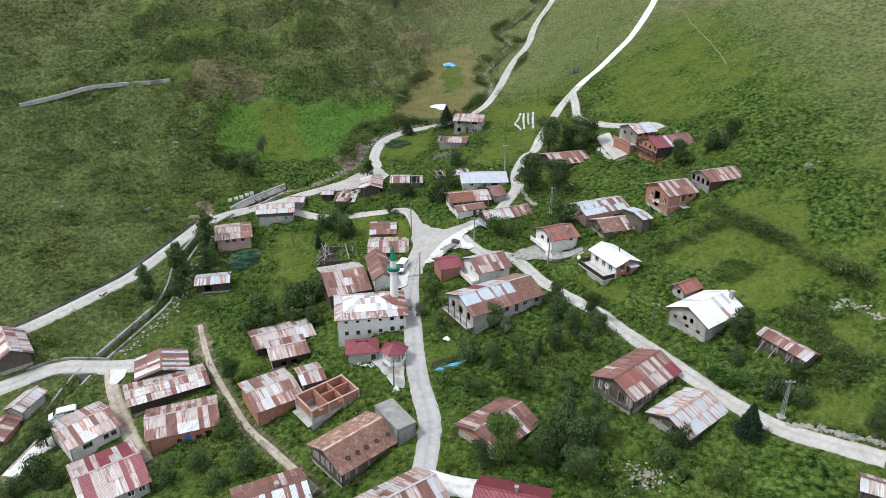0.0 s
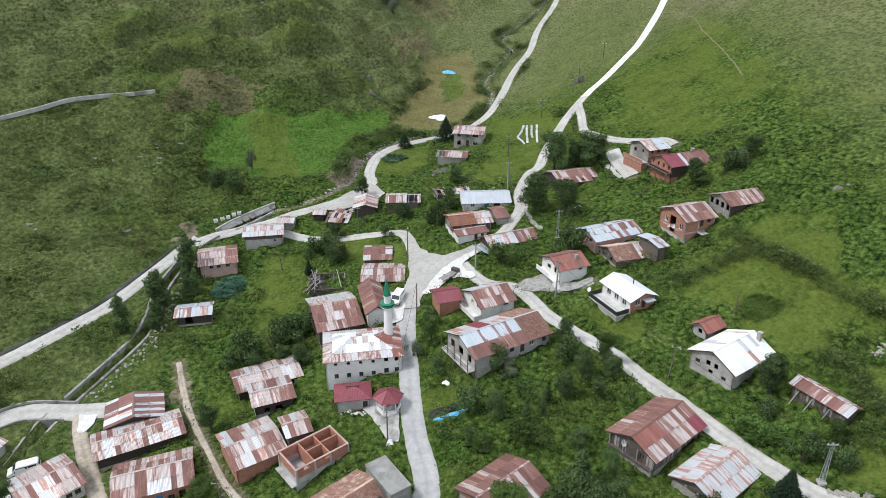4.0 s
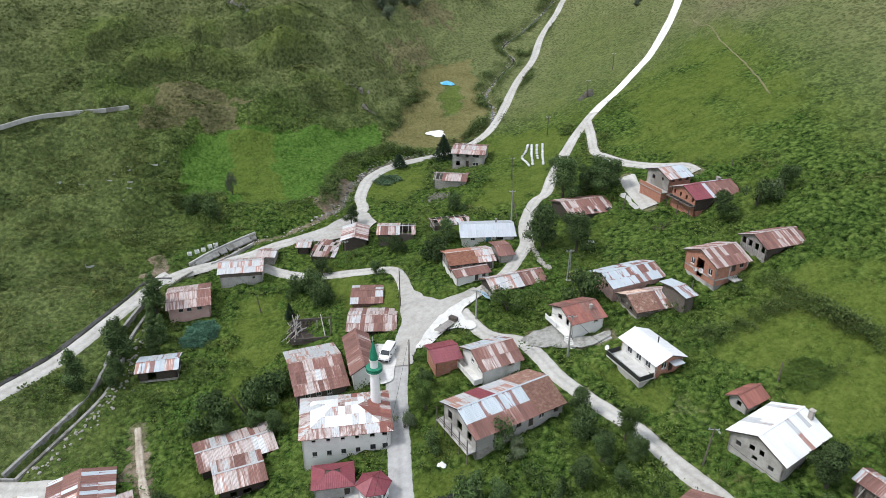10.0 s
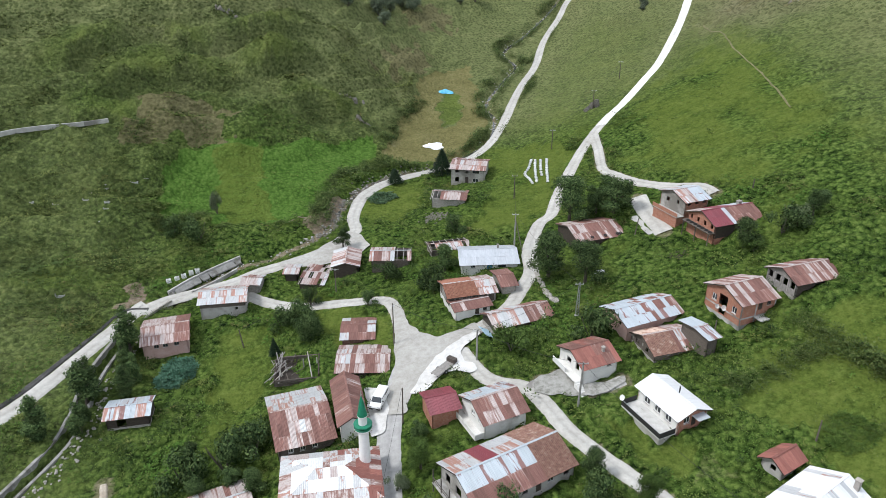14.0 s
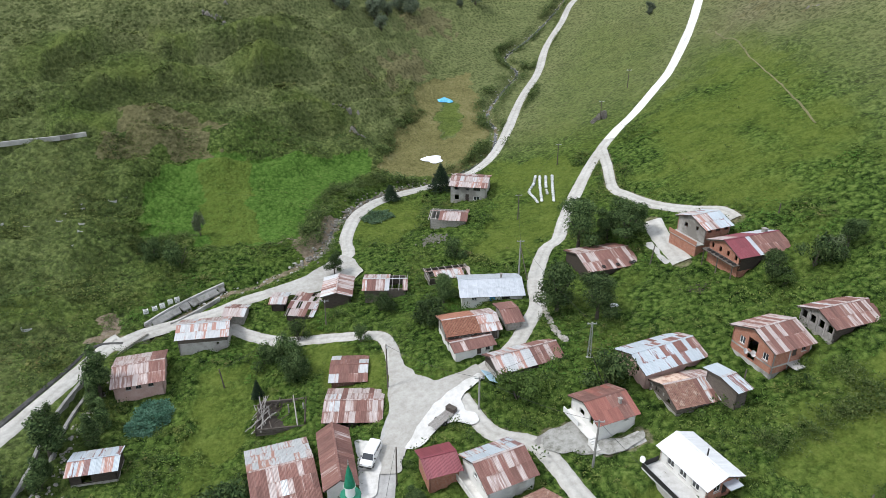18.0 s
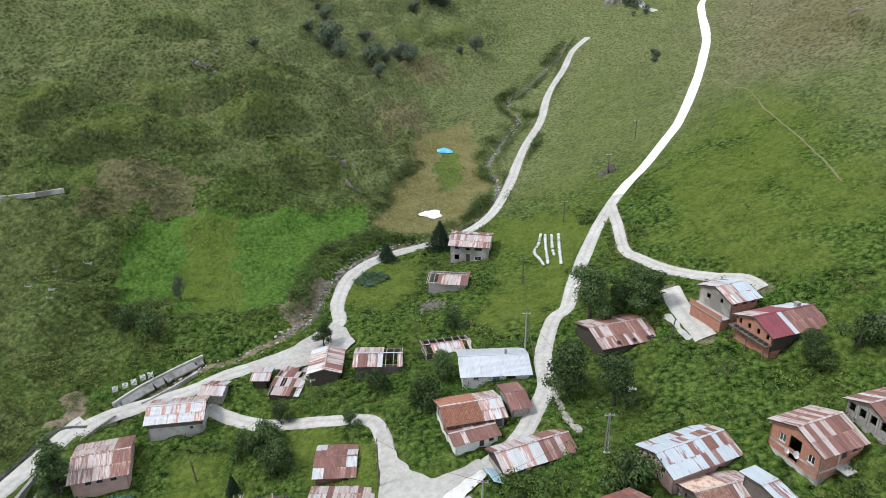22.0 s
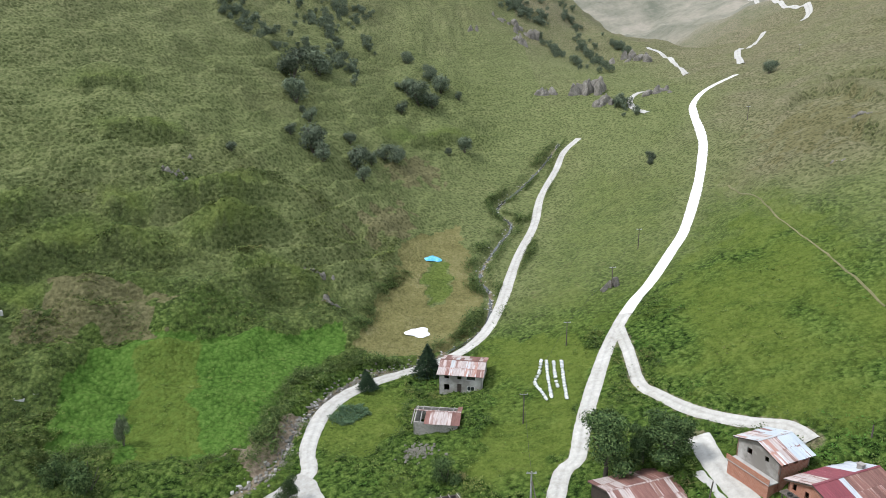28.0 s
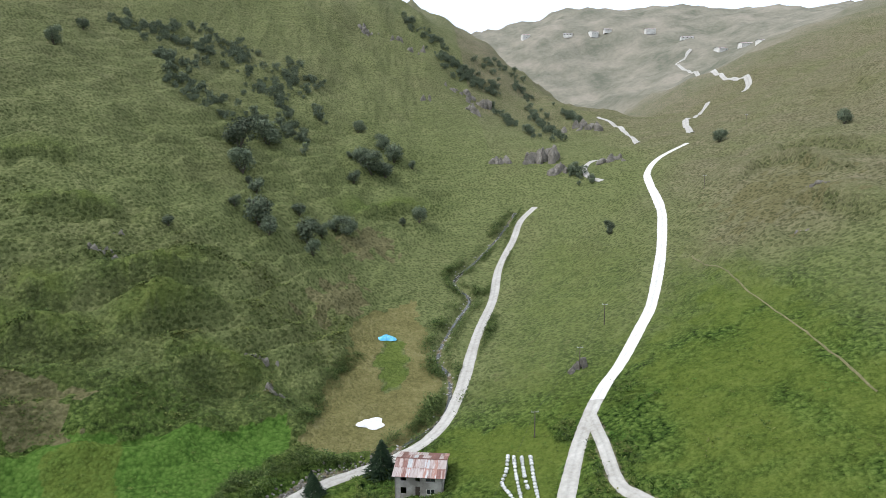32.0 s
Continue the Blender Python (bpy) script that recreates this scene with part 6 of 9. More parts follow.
def apron_face(upper, lower, za, zb, mat_, label):
    """A sloping concrete face between two lines, in slabs with open joints."""
    a, b = spline(upper, 0.5), spline(lower, 0.5)
    n = 9
    o = tagged(new("flood_apron"), label, "wall", kind="structure")
    for k in range(n):
        q = [a[int((len(a) - 1) * (k + d) / n)] for d in (0.03, 0.97)] + [b[int((len(b) - 1) * (k + d) / n)] for d in (0.97, 0.03)]
        z = [float(lie(*p)[0]) + h for p, h in zip(q, (za, za, zb, zb))]
        bm = bmesh.new()
        top = [bm.verts.new((p[0], p[1], h)) for p, h in zip(q, z)]
        low = [bm.verts.new((p[0], p[1], h - 0.3)) for p, h in zip(q, z)]
        bm.faces.new(top)
        bm.faces.new(low[::-1])
        for e in range(4):
            bm.faces.new((top[e], low[e], low[(e + 1) % 4], top[(e + 1) % 4]))
        part("slab", bm, mat_, o)


apron_face([(-57.8, 171.3), (-54.5, 176), (-49.8, 180.8), (-45.4, 184.6)], [(-56.9, 170.9), (-53.7, 175.3), (-49.1, 180), (-44.9, 183.8)], 0.2, -0.5, old_concrete, "grey sloping concrete slabs of the flood wall")
side_wall(spline([(-53.1, 172.3), (-49.3, 176.0), (-45.4, 180.5)]), 0, 1.6, 0.3, 0.4, concrete, "low concrete wall beside the stream")
side_wall(spline([(-56.4, 169.0), (-58.7, 165.3), (-59.9, 162.6)]), 0, 1.8, 0.5, 0.4, stone_wall, "stone edge of the road above the culvert")
side_wall(spline([(-125.0, 199.0), (-117.1, 207.6), (-111.5, 214.1), (-104.6, 219.3), (-97.1, 224.0), (-91.0, 228.2)]), 0, 0.5, 0.7, 0.5, concrete, "pale concrete water channel across the slope")
for off in (-2.15, 2.15):
    side_wall(spline(ROADS["bridge_road"][2][1:4]), off, 1.6, 0.32, 0.35, old_concrete, "low worn concrete kerb of the bridge", "bridge_kerb")
WALLED = spline([(65.0, 97.1), (67.2, 98.2), (68.9, 95.7), (70.3, 93.4)], 0.5)


def water(line, width, drop, name="stream"):
    p = np.asarray(line)[::2]
    d = np.gradient(p, axis=0)
    d /= np.linalg.norm(d, axis=1)[:, None] + 1e-9
    n = np.stack([-d[:, 1], d[:, 0]], 1)
    z = lie(p[:, 0], p[:, 1]) - drop
    V = np.vstack([np.c_[p + n * (u * width), z] for u in (-0.5, -0.2, 0.2, 0.5)])
    m_ = len(p)
    F = [(r * m_ + k, r * m_ + k + 1, (r + 1) * m_ + k + 1, (r + 1) * m_ + k) for r in range(3) for k in range(m_ - 1)]
    me = bpy.data.meshes.new(name)
    me.from_pydata(V.tolist(), [], F)
    me.materials.append(water_mat)
    return tagged(new(name, me), "shallow mountain stream over stones", "water", kind="structure")


water(STREAM, 0.9, 1.36)
water(CANAL, 1.6, 2.15)
water(LOWER, 1.6, 2.15)


def stone_mesh(rng, s, n=1):
    bm = bmesh.new()
    bmesh.ops.create_icosphere(bm, subdivisions=1, radius=s)
    for v in bm.verts:
        v.co *= rng.uniform(0.7, 1.25)
        v.co.z *= 0.65
    me = bpy.data.meshes.new("stone")
    bm.to_mesh(me)
    bm.free()
    return me


def heap(name, label, mat_, pts, seed, cat="rubble"):
    """Loose stones as one heap: pts (x, y, size)."""
    rng = random.Random(seed)
    V, F = [], []
    for x, y, s in pts:
        m_ = stone_mesh(rng, s)
        k, z = len(V), float(mesh_z(np.array([x]), np.array([y]))[0])
        V += [(v.co.x + x, v.co.y + y, v.co.z + z + s * 0.2) for v in m_.vertices]
        F += [tuple(k + i for i in p.vertices) for p in m_.polygons]
        bpy.data.meshes.remove(m_)
    me = bpy.data.meshes.new(name)
    me.from_pydata(V, [], F)
    me.materials.append(mat_)
    return tagged(new(name, me), label, cat, kind="stuff")


rs = random.Random(8)
heap("stream_stones", "grey boulders and pebbles along the stream", surf("stream_stone", [(0.2, 0.19, 0.17), (0.34, 0.33, 0.31), (0.5, 0.49, 0.47)], 1.5, 9, 0.9), [(p[0] + rs.gauss(0, 0.8), p[1] + rs.gauss(0, 0.8), rs.uniform(0.1, 0.42)) for p in STREAM for _ in range(rs.choice((0, 1, 2, 4)))], 1, "stones")
heap("gully_stones", "grey boulders in the eroded stream gully", rock_mat, [(p[0] + rs.gauss(0, 1.1), p[1] + rs.gauss(0, 0.9), rs.uniform(0.15, 0.5)) for p in STREAM if 192 < p[1] < 240 for _ in range(7)], 12, "stones")
heap("bank_stones", "pale stones dumped beside the channel", stone_wall, [(p[0] + 3.2 + rs.gauss(0, 0.7), p[1] + rs.gauss(0, 0.6), rs.uniform(0.12, 0.35)) for p in CANAL for _ in range(4)], 2, "stones")
heap("stone_wall", "tumbled dry stone wall in the meadow", stone_wall, [(p[0] + rs.gauss(0, 0.35), p[1] + rs.gauss(0, 0.35), rs.uniform(0.15, 0.36)) for p in WALLED for _ in range(5)], 7, "wall")
for line_, label_ in (([(20.0, 162.8), (20.3, 158.4), (21.1, 154.1), (22.4, 151.8)], "rough stone retaining wall beside the road"), ([(50.2, 78.2), (53.9, 76.2), (57.2, 73.8), (60, 72)], "rough stone bank beside the lane")):
    heap("stone_wall", label_, stone_wall, [(p[0] + rs.gauss(0, 0.22), p[1] + rs.gauss(0, 0.22), rs.uniform(0.18, 0.42)) for p in spline(line_, 0.3) for _ in range(4)], 9, "wall")
X0, Y0 = 28.4, 72.5
heap("rubble", "heap of pale broken rubble in the grass", stone_wall, [(X0 + rs.gauss(0, 1.6), Y0 + rs.gauss(0, 1.2), rs.uniform(0.12, 0.3)) for _ in range(90)], 3)
X0, Y0 = -14.7, 101.7
heap("rubble", "white rubble before the washroom", white_slab, [(X0 + rs.gauss(0, 1.2), Y0 + rs.gauss(0, 0.5), rs.uniform(0.12, 0.3)) for _ in range(36)], 4)
X0, Y0 = 45.7, 158.3
heap("rubble", "small dark heap of old bricks in weeds", dark_timber, [(X0 + rs.gauss(0, 1.0), Y0 + rs.gauss(0, 0.8), rs.uniform(0.1, 0.22)) for _ in range(40)], 5)
X0, Y0 = -0.3, 196.6
heap("rubble", "fallen dark stones of a ruined hut", rock_mat, [(X0 + rs.gauss(0, 1.6), Y0 + rs.gauss(0, 1.4), rs.uniform(0.15, 0.4)) for _ in range(110)], 6)


def outcrop(x, y, n, spread, size, seed, tall=1.0):
    """A rock outcrop: some joined angular blocks standing out of the slope."""
    rng = random.Random(seed)
    t = thing("rock_outcrop", Matrix.Translation((x, y, gz(x, y))), "grey craggy rock standing out of the grass", "rock", "rocks on the hills")
    for k in range(n * 2):
        bm = bmesh.new()
        bmesh.ops.create_icosphere(bm, subdivisions=2, radius=1)
        dx, dy = rng.gauss(0, spread), rng.gauss(0, spread * 0.6)
        s = size * rng.uniform(0.45, 1.2)
        sc = (s * rng.uniform(0.7, 1.2), s * rng.uniform(0.5, 0.9), s * rng.uniform(0.8, 1.7) * tall)
        cuts = [(Vector((rng.uniform(-1, 1), rng.uniform(-1, 1), rng.uniform(-0.3, 0.9))).normalized(), rng.uniform(0.35, 0.75)) for _ in range(9)]
        dz = gz(x + dx, y + dy) - gz(x, y)
        for v in bm.verts:
            c = v.co * (1 + 0.35 * noise.noise(v.co * 2.3 + Vector((k * 7, seed, 0))))
            for nn, dd in cuts:
                e = c.dot(nn) - dd
                if e > 0:
                    c = c - nn * e * 0.92
            v.co = Vector((c.x * sc[0] + dx, c.y * sc[1] + dy, c.z * sc[2] + dz))
        part("rock", bm, rock_mat, t)


for k, (x, y, n, sp, sz, tall) in enumerate([
    (-69.6, 288.3, 3, 1.0, 1.2, 1.2), (-70.2, 278.6, 5, 1.6, 1.2, 1.0), (-28.8, 262.8, 5, 2.0, 1.3, 1.0), (-25.0, 254.4, 4, 1.2, 1.5, 1.3), (130.4, 288.4, 4, 2.5, 1.6, 0.6), (112.4, 266.7, 2, 1.2, 1.2, 0.6),
    (91.3, 471.0, 8, 4.5, 5.5, 1.3), (92.3, 449.7, 5, 3.0, 4.0, 1.0), (64.6, 471.6, 4, 3.0, 2.6, 1.3), (121.6, 443.2, 5, 4.0, 3.0, 0.8), (-8.1, 631.2, 4, 4.0, 3.5, 1.2), (55.1, 586.6, 4, 5.0, 3.0, 1.2),
    (70.5, 581.6, 4, 4.0, 3.0, 1.2)]):
    outcrop(x, y, n, sp, sz, 20 + k, tall)
for k, (x, y, n, sp, sz, tall) in enumerate([(140.0, 554.9, 6, 6.0, 4.0, 1.0), (-12.3, 632.6, 3, 3.0, 3.0, 1.2), (12.8, 629.3, 4, 4.0, 2.6, 1.4), (27.3, 623.0, 3, 3.0, 2.4, 1.4), (62.8, 553.5, 4, 2.5, 2.6, 1.6), (29.9, 552.1, 3, 1.5, 2.0, 1.6), (46.2, 247.0, 4, 1.4, 1.2, 1.2), (130.7, 290.4, 3, 2.0, 1.6, 0.5), (77.6, 135.7, 2, 0.6, 0.9, 0.8)]):
    outcrop(x, y, n, sp, sz, 50 + k, tall)


# ---------------------------------------------------------------- minaret, pavilion, washroom
def ring_solid(bm, prof, n=20, c=(0, 0)):
    """A turned shape from (radius, height) pairs."""
    rings = [[bm.verts.new((c[0] + r * math.cos(6.2832 * k / n), c[1] + r * math.sin(6.2832 * k / n), z)) for k in range(n)] for r, z in prof]
    for a, b in zip(rings, rings[1:]):
        for k in range(n):
            bm.faces.new((a[k], a[(k + 1) % n], b[(k + 1) % n], b[k]))
    bm.faces.new(rings[0][::-1])
    bm.faces.new(rings[-1])
    return bm


def minaret(x, y):
    g = gz(x, y)
    t = thing("minaret", Matrix.Translation((x, y, g)), "slim white minaret with a green balcony and spire", "minaret")
    s = (15.2 - g) / 16.0
    part("base", box(bmesh.new(), (-1.0, -1.0, -1), (1.0, 1.0, 3.2 * s)), plaster, t)
    part("shaft", ring_solid(bmesh.new(), [(0.82, 3.2 * s), (0.7, 10.0 * s)]), white_paint, t)
    b = part("balcony", ring_solid(bmesh.new(), [(0.7, 9.5 * s), (1.2, 10.1 * s), (1.25, 10.2 * s), (1.25, 10.3 * s), (0.7, 10.3 * s)]), white_paint, t)
    bm = bmesh.new()
    for k in range(20):
        a = 6.2832 * k / 20
        tube(bm, (1.2 * math.cos(a), 1.2 * math.sin(a), 10.25 * s), (1.2 * math.cos(a), 1.2 * math.sin(a), 10.95 * s), 0.05, n=5)
    part("balusters", bm, green_paint, b, "green balcony railing")
    part("rail", ring_solid(bmesh.new(), [(1.12, 10.9 * s), (1.28, 10.9 * s), (1.28, 11.0 * s), (1.12, 11.0 * s)]), green_paint, b)
    part("parapet", ring_solid(bmesh.new(), [(1.19, 10.3 * s), (1.22, 10.3 * s), (1.22, 10.7 * s), (1.19, 10.7 * s)]), green_paint, b)
    part("upper_shaft", ring_solid(bmesh.new(), [(0.62, 10.3 * s), (0.58, 12.4 * s)]), white_paint, t)
    part("cornice", ring_solid(bmesh.new(), [(0.6, 12.3 * s), (0.74, 12.5 * s), (0.74, 12.6 * s), (0.6, 12.6 * s)]), white_paint, t)
    part("spire", ring_solid(bmesh.new(), [(0.72, 12.55 * s), (0.6, 13.2 * s), (0.3, 15.0 * s), (0.04, 16.0 * s)]), green_paint, t)
    part("finial", ring_solid(bmesh.new(), [(0.03, 16.0 * s), (0.1, 16.2 * s), (0.03, 16.4 * s), (0.07, 16.55 * s), (0.02, 16.9 * s)], 8), steel, t)


minaret(-9.6, 116.6)


def pavilion(x, y, rot):
    g = gz(x, y)
    t = thing("pavilion", Matrix.Translation((x, y, g)) @ Matrix.Rotation(rot, 4, "Z"), "six-sided fountain pavilion with a maroon tin roof", "pavilion")
    part("floor", ring_solid(bmesh.new(), [(2.3, -0.8), (2.3, 0.22)], 6), concrete, t)
    for k in range(6):
        a = 6.2832 * k / 6
        c, s = 1.95 * math.cos(a), 1.95 * math.sin(a)
        part("post", box(bmesh.new(), (c - 0.09, s - 0.09, 0.2), (c + 0.09, s + 0.09, 2.75)), white_paint, t)
        b = a + 6.2832 / 6
        if k != 2:
            m = Matrix.Translation((c, s, 0)) @ Matrix.Rotation(math.atan2(1.95 * math.sin(b) - s, 1.95 * math.cos(b) - c), 4, "Z")
            part("low_wall", box(bmesh.new(), (0.1, -0.06, 0.2), (1.85, 0.06, 0.95), m), white_paint, t)
        bm = bmesh.new()
        v = [bm.verts.new(p) for p in ((2.6 * math.cos(a), 2.6 * math.sin(a), 2.7), (2.6 * math.cos(b), 2.6 * math.sin(b), 2.7), (0.12 * math.cos(b), 0.12 * math.sin(b), 3.95), (0.12 * math.cos(a), 0.12 * math.sin(a), 3.95))]
        w = [bm.verts.new(q.co + Vector((0, 0, -0.07))) for q in v]
        bm.faces.new(v)
        bm.faces.new(w[::-1])
        for i in range(4):
            bm.faces.new((v[i], w[i], w[(i + 1) % 4], v[(i + 1) % 4]))
        part("roof_panel", bm, maroon, t)
        part("hip_cap", tube(bmesh.new(), (2.6 * math.cos(a), 2.6 * math.sin(a), 2.74), (0, 0, 4.0), 0.06, n=6), maroon, t)
    part("basin", ring_solid(bmesh.new(), [(0.6, 0.2), (0.6, 0.85), (0.5, 0.85), (0.5, 0.6)], 12), plaster, t)
    part("finial", ring_solid(bmesh.new(), [(0.12, 3.95), (0.05, 4.2), (0.1, 4.3), (0.02, 4.5)], 8), maroon, t)


pavilion(-8.7, 101.4, 0.2)
house(-14.8, 104.3, 6.2, 5.0, 9, 2.3, 1.0, "washroom", "small washroom with a maroon hipped roof", "outbuilding", MAROON, grey_plaster, seed=71, roof="hip", pal2=MAROON, over=0.4, wins={"F": [(0.85, 0.1, 0.8, 1.8, "door")]})
FOOT.pop()
FLOORS.pop()


# ---------------------------------------------------------------- vehicles
def van(x, y, heading, label, lift=0.1):
    g = float(lie(x, y)[0]) + lift
    t = thing("van", Matrix.Translation((x, y, g)) @ Matrix.Rotation(radians(heading), 4, "Z"), label, "van", "parked vans")
    bm = bmesh.new()
    prof = [(-2.3, 0.45), (-2.35, 1.1), (-2.2, 1.85), (-2.0, 1.98), (0.6, 1.98), (0.95, 1.9), (1.55, 1.2), (2.3, 1.02), (2.42, 0.8), (2.42, 0.45)]
    ends = []
    for yy, k in ((-0.92, 1), (0.92, 1)):
        ends.append([bm.verts.new((px, yy * (0.9 if pz > 1.2 else 1.0), pz)) for px, pz in prof])
    for k in range(len(prof)):
        j = (k + 1) % len(prof)
        bm.faces.new((ends[0][k], ends[0][j], ends[1][j], ends[1][k]))
    bm.faces.new(ends[0][::-1])
    bm.faces.new(ends[1])
    bmesh.ops.bevel(bm, geom=list(bm.edges), offset=0.06, segments=2, affect="EDGES")
    part("body", bm, white_paint, t)
    bm = bmesh.new()
    v = [bm.verts.new(p) for p in ((1.0, -0.74, 1.86), (1.0, 0.74, 1.86), (1.56, 0.82, 1.24), (1.56, -0.82, 1.24))]
    bm.faces.new(v[::-1])
    for q in v:
        q.co += Vector((0.05, 0, 0.03))
    part("windscreen", bm, glass, t)
    for s in (-1, 1):
        for a, b in ((-1.9, -0.7), (-0.6, 0.3), (0.4, 1.0)):
            bm = box(bmesh.new(), (a, s * 0.845 - 0.02, 1.25), (b, s * 0.845 + 0.02, 1.78))
            part("side_window", bm, glass, t)
        part("headlight", box(bmesh.new(), (2.38, s * 0.68 - 0.16, 0.82), (2.45, s * 0.68 + 0.16, 0.98)), marble, t)
        part("mirror", box(bmesh.new(), (1.15, s * 1.02 - 0.1, 1.2), (1.25, s * 1.02 + 0.1, 1.42)), black_rubber, t)
        for wx in (-1.45, 1.5):
            w = part("wheel", tube(bmesh.new(), (wx, s * 0.74, 0.33), (wx, s * 0.95, 0.33), 0.33, n=16), black_rubber, t)
            part("rim", tube(bmesh.new(), (wx, s * 0.93, 0.33), (wx, s * 0.965, 0.33), 0.19, n=10), steel, w)
    part("bumper", box(bmesh.new(), (2.36, -0.9, 0.42), (2.5, 0.9, 0.66)), black_rubber, t)
    part("number_plate", box(bmesh.new(), (2.5, -0.26, 0.48), (2.515, 0.26, 0.59)), marble, t)
    part("rear_window", box(bmesh.new(), (-2.36, -0.7, 1.25), (-2.28, 0.7, 1.75)), glass, t)


van(-8.9, 131.8, -105, "white van parked in a concrete yard", 0.2)
van(-67.7, 96.5, 205, "white minibus parked behind a white house", 0.05)


def trailer(x, y, rot):
    t = thing("trailer", Matrix.Translation((x, y, float(lie(x, y)[0]) + 0.16)) @ Matrix.Rotation(radians(rot), 4, "Z"), "old wooden flatbed trailer beside the crossroads", "trailer")
    for k in range(5):
        part("plank", box(bmesh.new(), (-2.6, -0.8 + 0.33 * k, 0.62), (2.2, -0.52 + 0.33 * k, 0.68)), grey_timber, t)
    for s in (-0.6, 0.6):
        part("beam", box(bmesh.new(), (-2.6, s - 0.06, 0.46), (2.4, s + 0.06, 0.62)), dark_timber, t)
    for s in (-0.86, 0.86):
        w = part("wheel", tube(bmesh.new(), (-0.6, s - 0.1, 0.36), (-0.6, s + 0.1, 0.36), 0.36, n=14), black_rubber, t)
        part("rim", tube(bmesh.new(), (-0.6, s - 0.12, 0.36), (-0.6, s + 0.12, 0.36), 0.16, n=8), steel, w)
    part("cabin", box(bmesh.new(), (1.7, -0.8, 0.62), (2.6, 0.8, 1.35)), timber, t)
    part("drawbar", tube(bmesh.new(), (2.4, 0, 0.5), (3.8, 0, 0.16), 0.06), steel, t)


trailer(1.5, 136.7, 52)


# ---------------------------------------------------------------- poles and cables
POLES = []


def pole(x, y, h, kind="wood", lean=0.0, arm=True, lamp=False):
    g = gz(x, y)
    lab = {"wood": "grey wooden power pole with insulators", "concrete": "grey concrete power pole with a cross arm", "lattice": "steel lattice power pole beside the lane"}[kind]
    t = thing("power_pole", Matrix.Translation((x, y, g)) @ Matrix.Rotation(lean, 4, "Y"), lab, "pole", "power poles")
    if kind == "lattice":
        for sx in (-1, 1):
            for sy in (-1, 1):
                part("leg", tube(bmesh.new(), (sx * 0.28, sy * 0.28, -0.5), (sx * 0.1, sy * 0.1, h), 0.045, n=5), steel, t)
        n = int(h / 0.55)
        for k in range(n):
            w0, w1 = 0.28 - 0.18 * k / n, 0.28 - 0.18 * (k + 1) / n
            z0, z1 = h * k / n, h * (k + 1) / n
            for s in (-1, 1):
                f = 1 if k % 2 else -1
                part("brace", tube(bmesh.new(), (f * w0, s * w0, z0), (-f * w1, s * w1, z1), 0.025, n=4), steel, t)
                part("brace", tube(bmesh.new(), (s * w0, f * w0, z0), (s * w1, -f * w1, z1), 0.025, n=4), steel, t)
        part("footing", box(bmesh.new(), (-0.5, -0.5, -0.4), (0.5, 0.5, 0.15)), concrete, t)
    else:
        part("post", tube(bmesh.new(), (0, 0, -0.6), (0, 0, h), 0.14 if kind == "wood" else 0.19, 0.09 if kind == "wood" else 0.12, 9), timber if kind == "wood" else pole_grey, t)
    if arm:
        part("cross_arm", box(bmesh.new(), (-0.75, -0.05, h - 0.35), (0.75, 0.05, h - 0.23)), steel, t)
        for s in (-0.65, 0.0, 0.65):
            part("insulator", ring_solid(bmesh.new(), [(0.03, h - 0.23), (0.06, h - 0.15), (0.03, h - 0.08), (0.06, h - 0.02)], 7, (s, 0)), marble, t)
    if lamp:
        part("lamp_arm", tube(bmesh.new(), (0, 0, h - 0.1), (0.2, -0.9, h + 0.15), 0.03, n=6), steel, t)
        part("lamp_head", box(bmesh.new(), (0.1, -1.3, h + 0.08), (0.32, -0.85, h + 0.2)), steel, t)
    POLES.append(Vector((x, y, g + h - 0.1)))
    return len(POLES) - 1


A = [pole(-8.4, 94.7, 5.5, "wood", 0.02, False, True), pole(-32.0, 85.8, 5.5, "wood", -0.05), pole(36.3, 101.8, 6.5, "wood", 0.08, True, True), pole(49.9, 79.7, 6.5, "lattice"),
     pole(25.2, 147.4, 6.5, "lattice"), pole(7.0, 138.4, 6, "concrete"), pole(-4.9, 126.5, 6.5, "wood", 0.02, False), pole(-7.5, 146.8, 8.5, "wood", 0.0, False, True)]
B = [pole(-21.1, 168.4, 6, "wood", 0.02, True, True), pole(16.6, 174.2, 8, "concrete"), pole(21.7, 125.6, 8, "concrete", 0.02), pole(31.6, 225.1, 5.5, "wood"), pole(46.7, 246.4, 5.5, "wood"),
     pole(59.0, 266.7, 5.5, "wood"), pole(19.0, 200.2, 6, "wood"), pole(-37.7, 155.1, 4, "wood", -0.1, False)]
C = [pole(357.2, 675.0, 6, "wood"), pole(117.8, 336.6, 5, "wood"), pole(185.3, 434.2, 5, "wood"), pole(40.2, 168.5, 4.5, "wood", 0.1, False), pole(50.5, 113.2, 3.5, "wood", 0.0, False), pole(44.0, 134.1, 4.5, "wood", 0.02, False), pole(63.4, 171.0, 2.2, "wood", 0.0, False)]
part("strut", tube(bmesh.new(), (1.6, -1.6, -0.3), (0.1, -0.1, 6.4), 0.1, 0.08), timber, [o for o in bpy.data.objects if o.name.startswith("power_pole")][9])


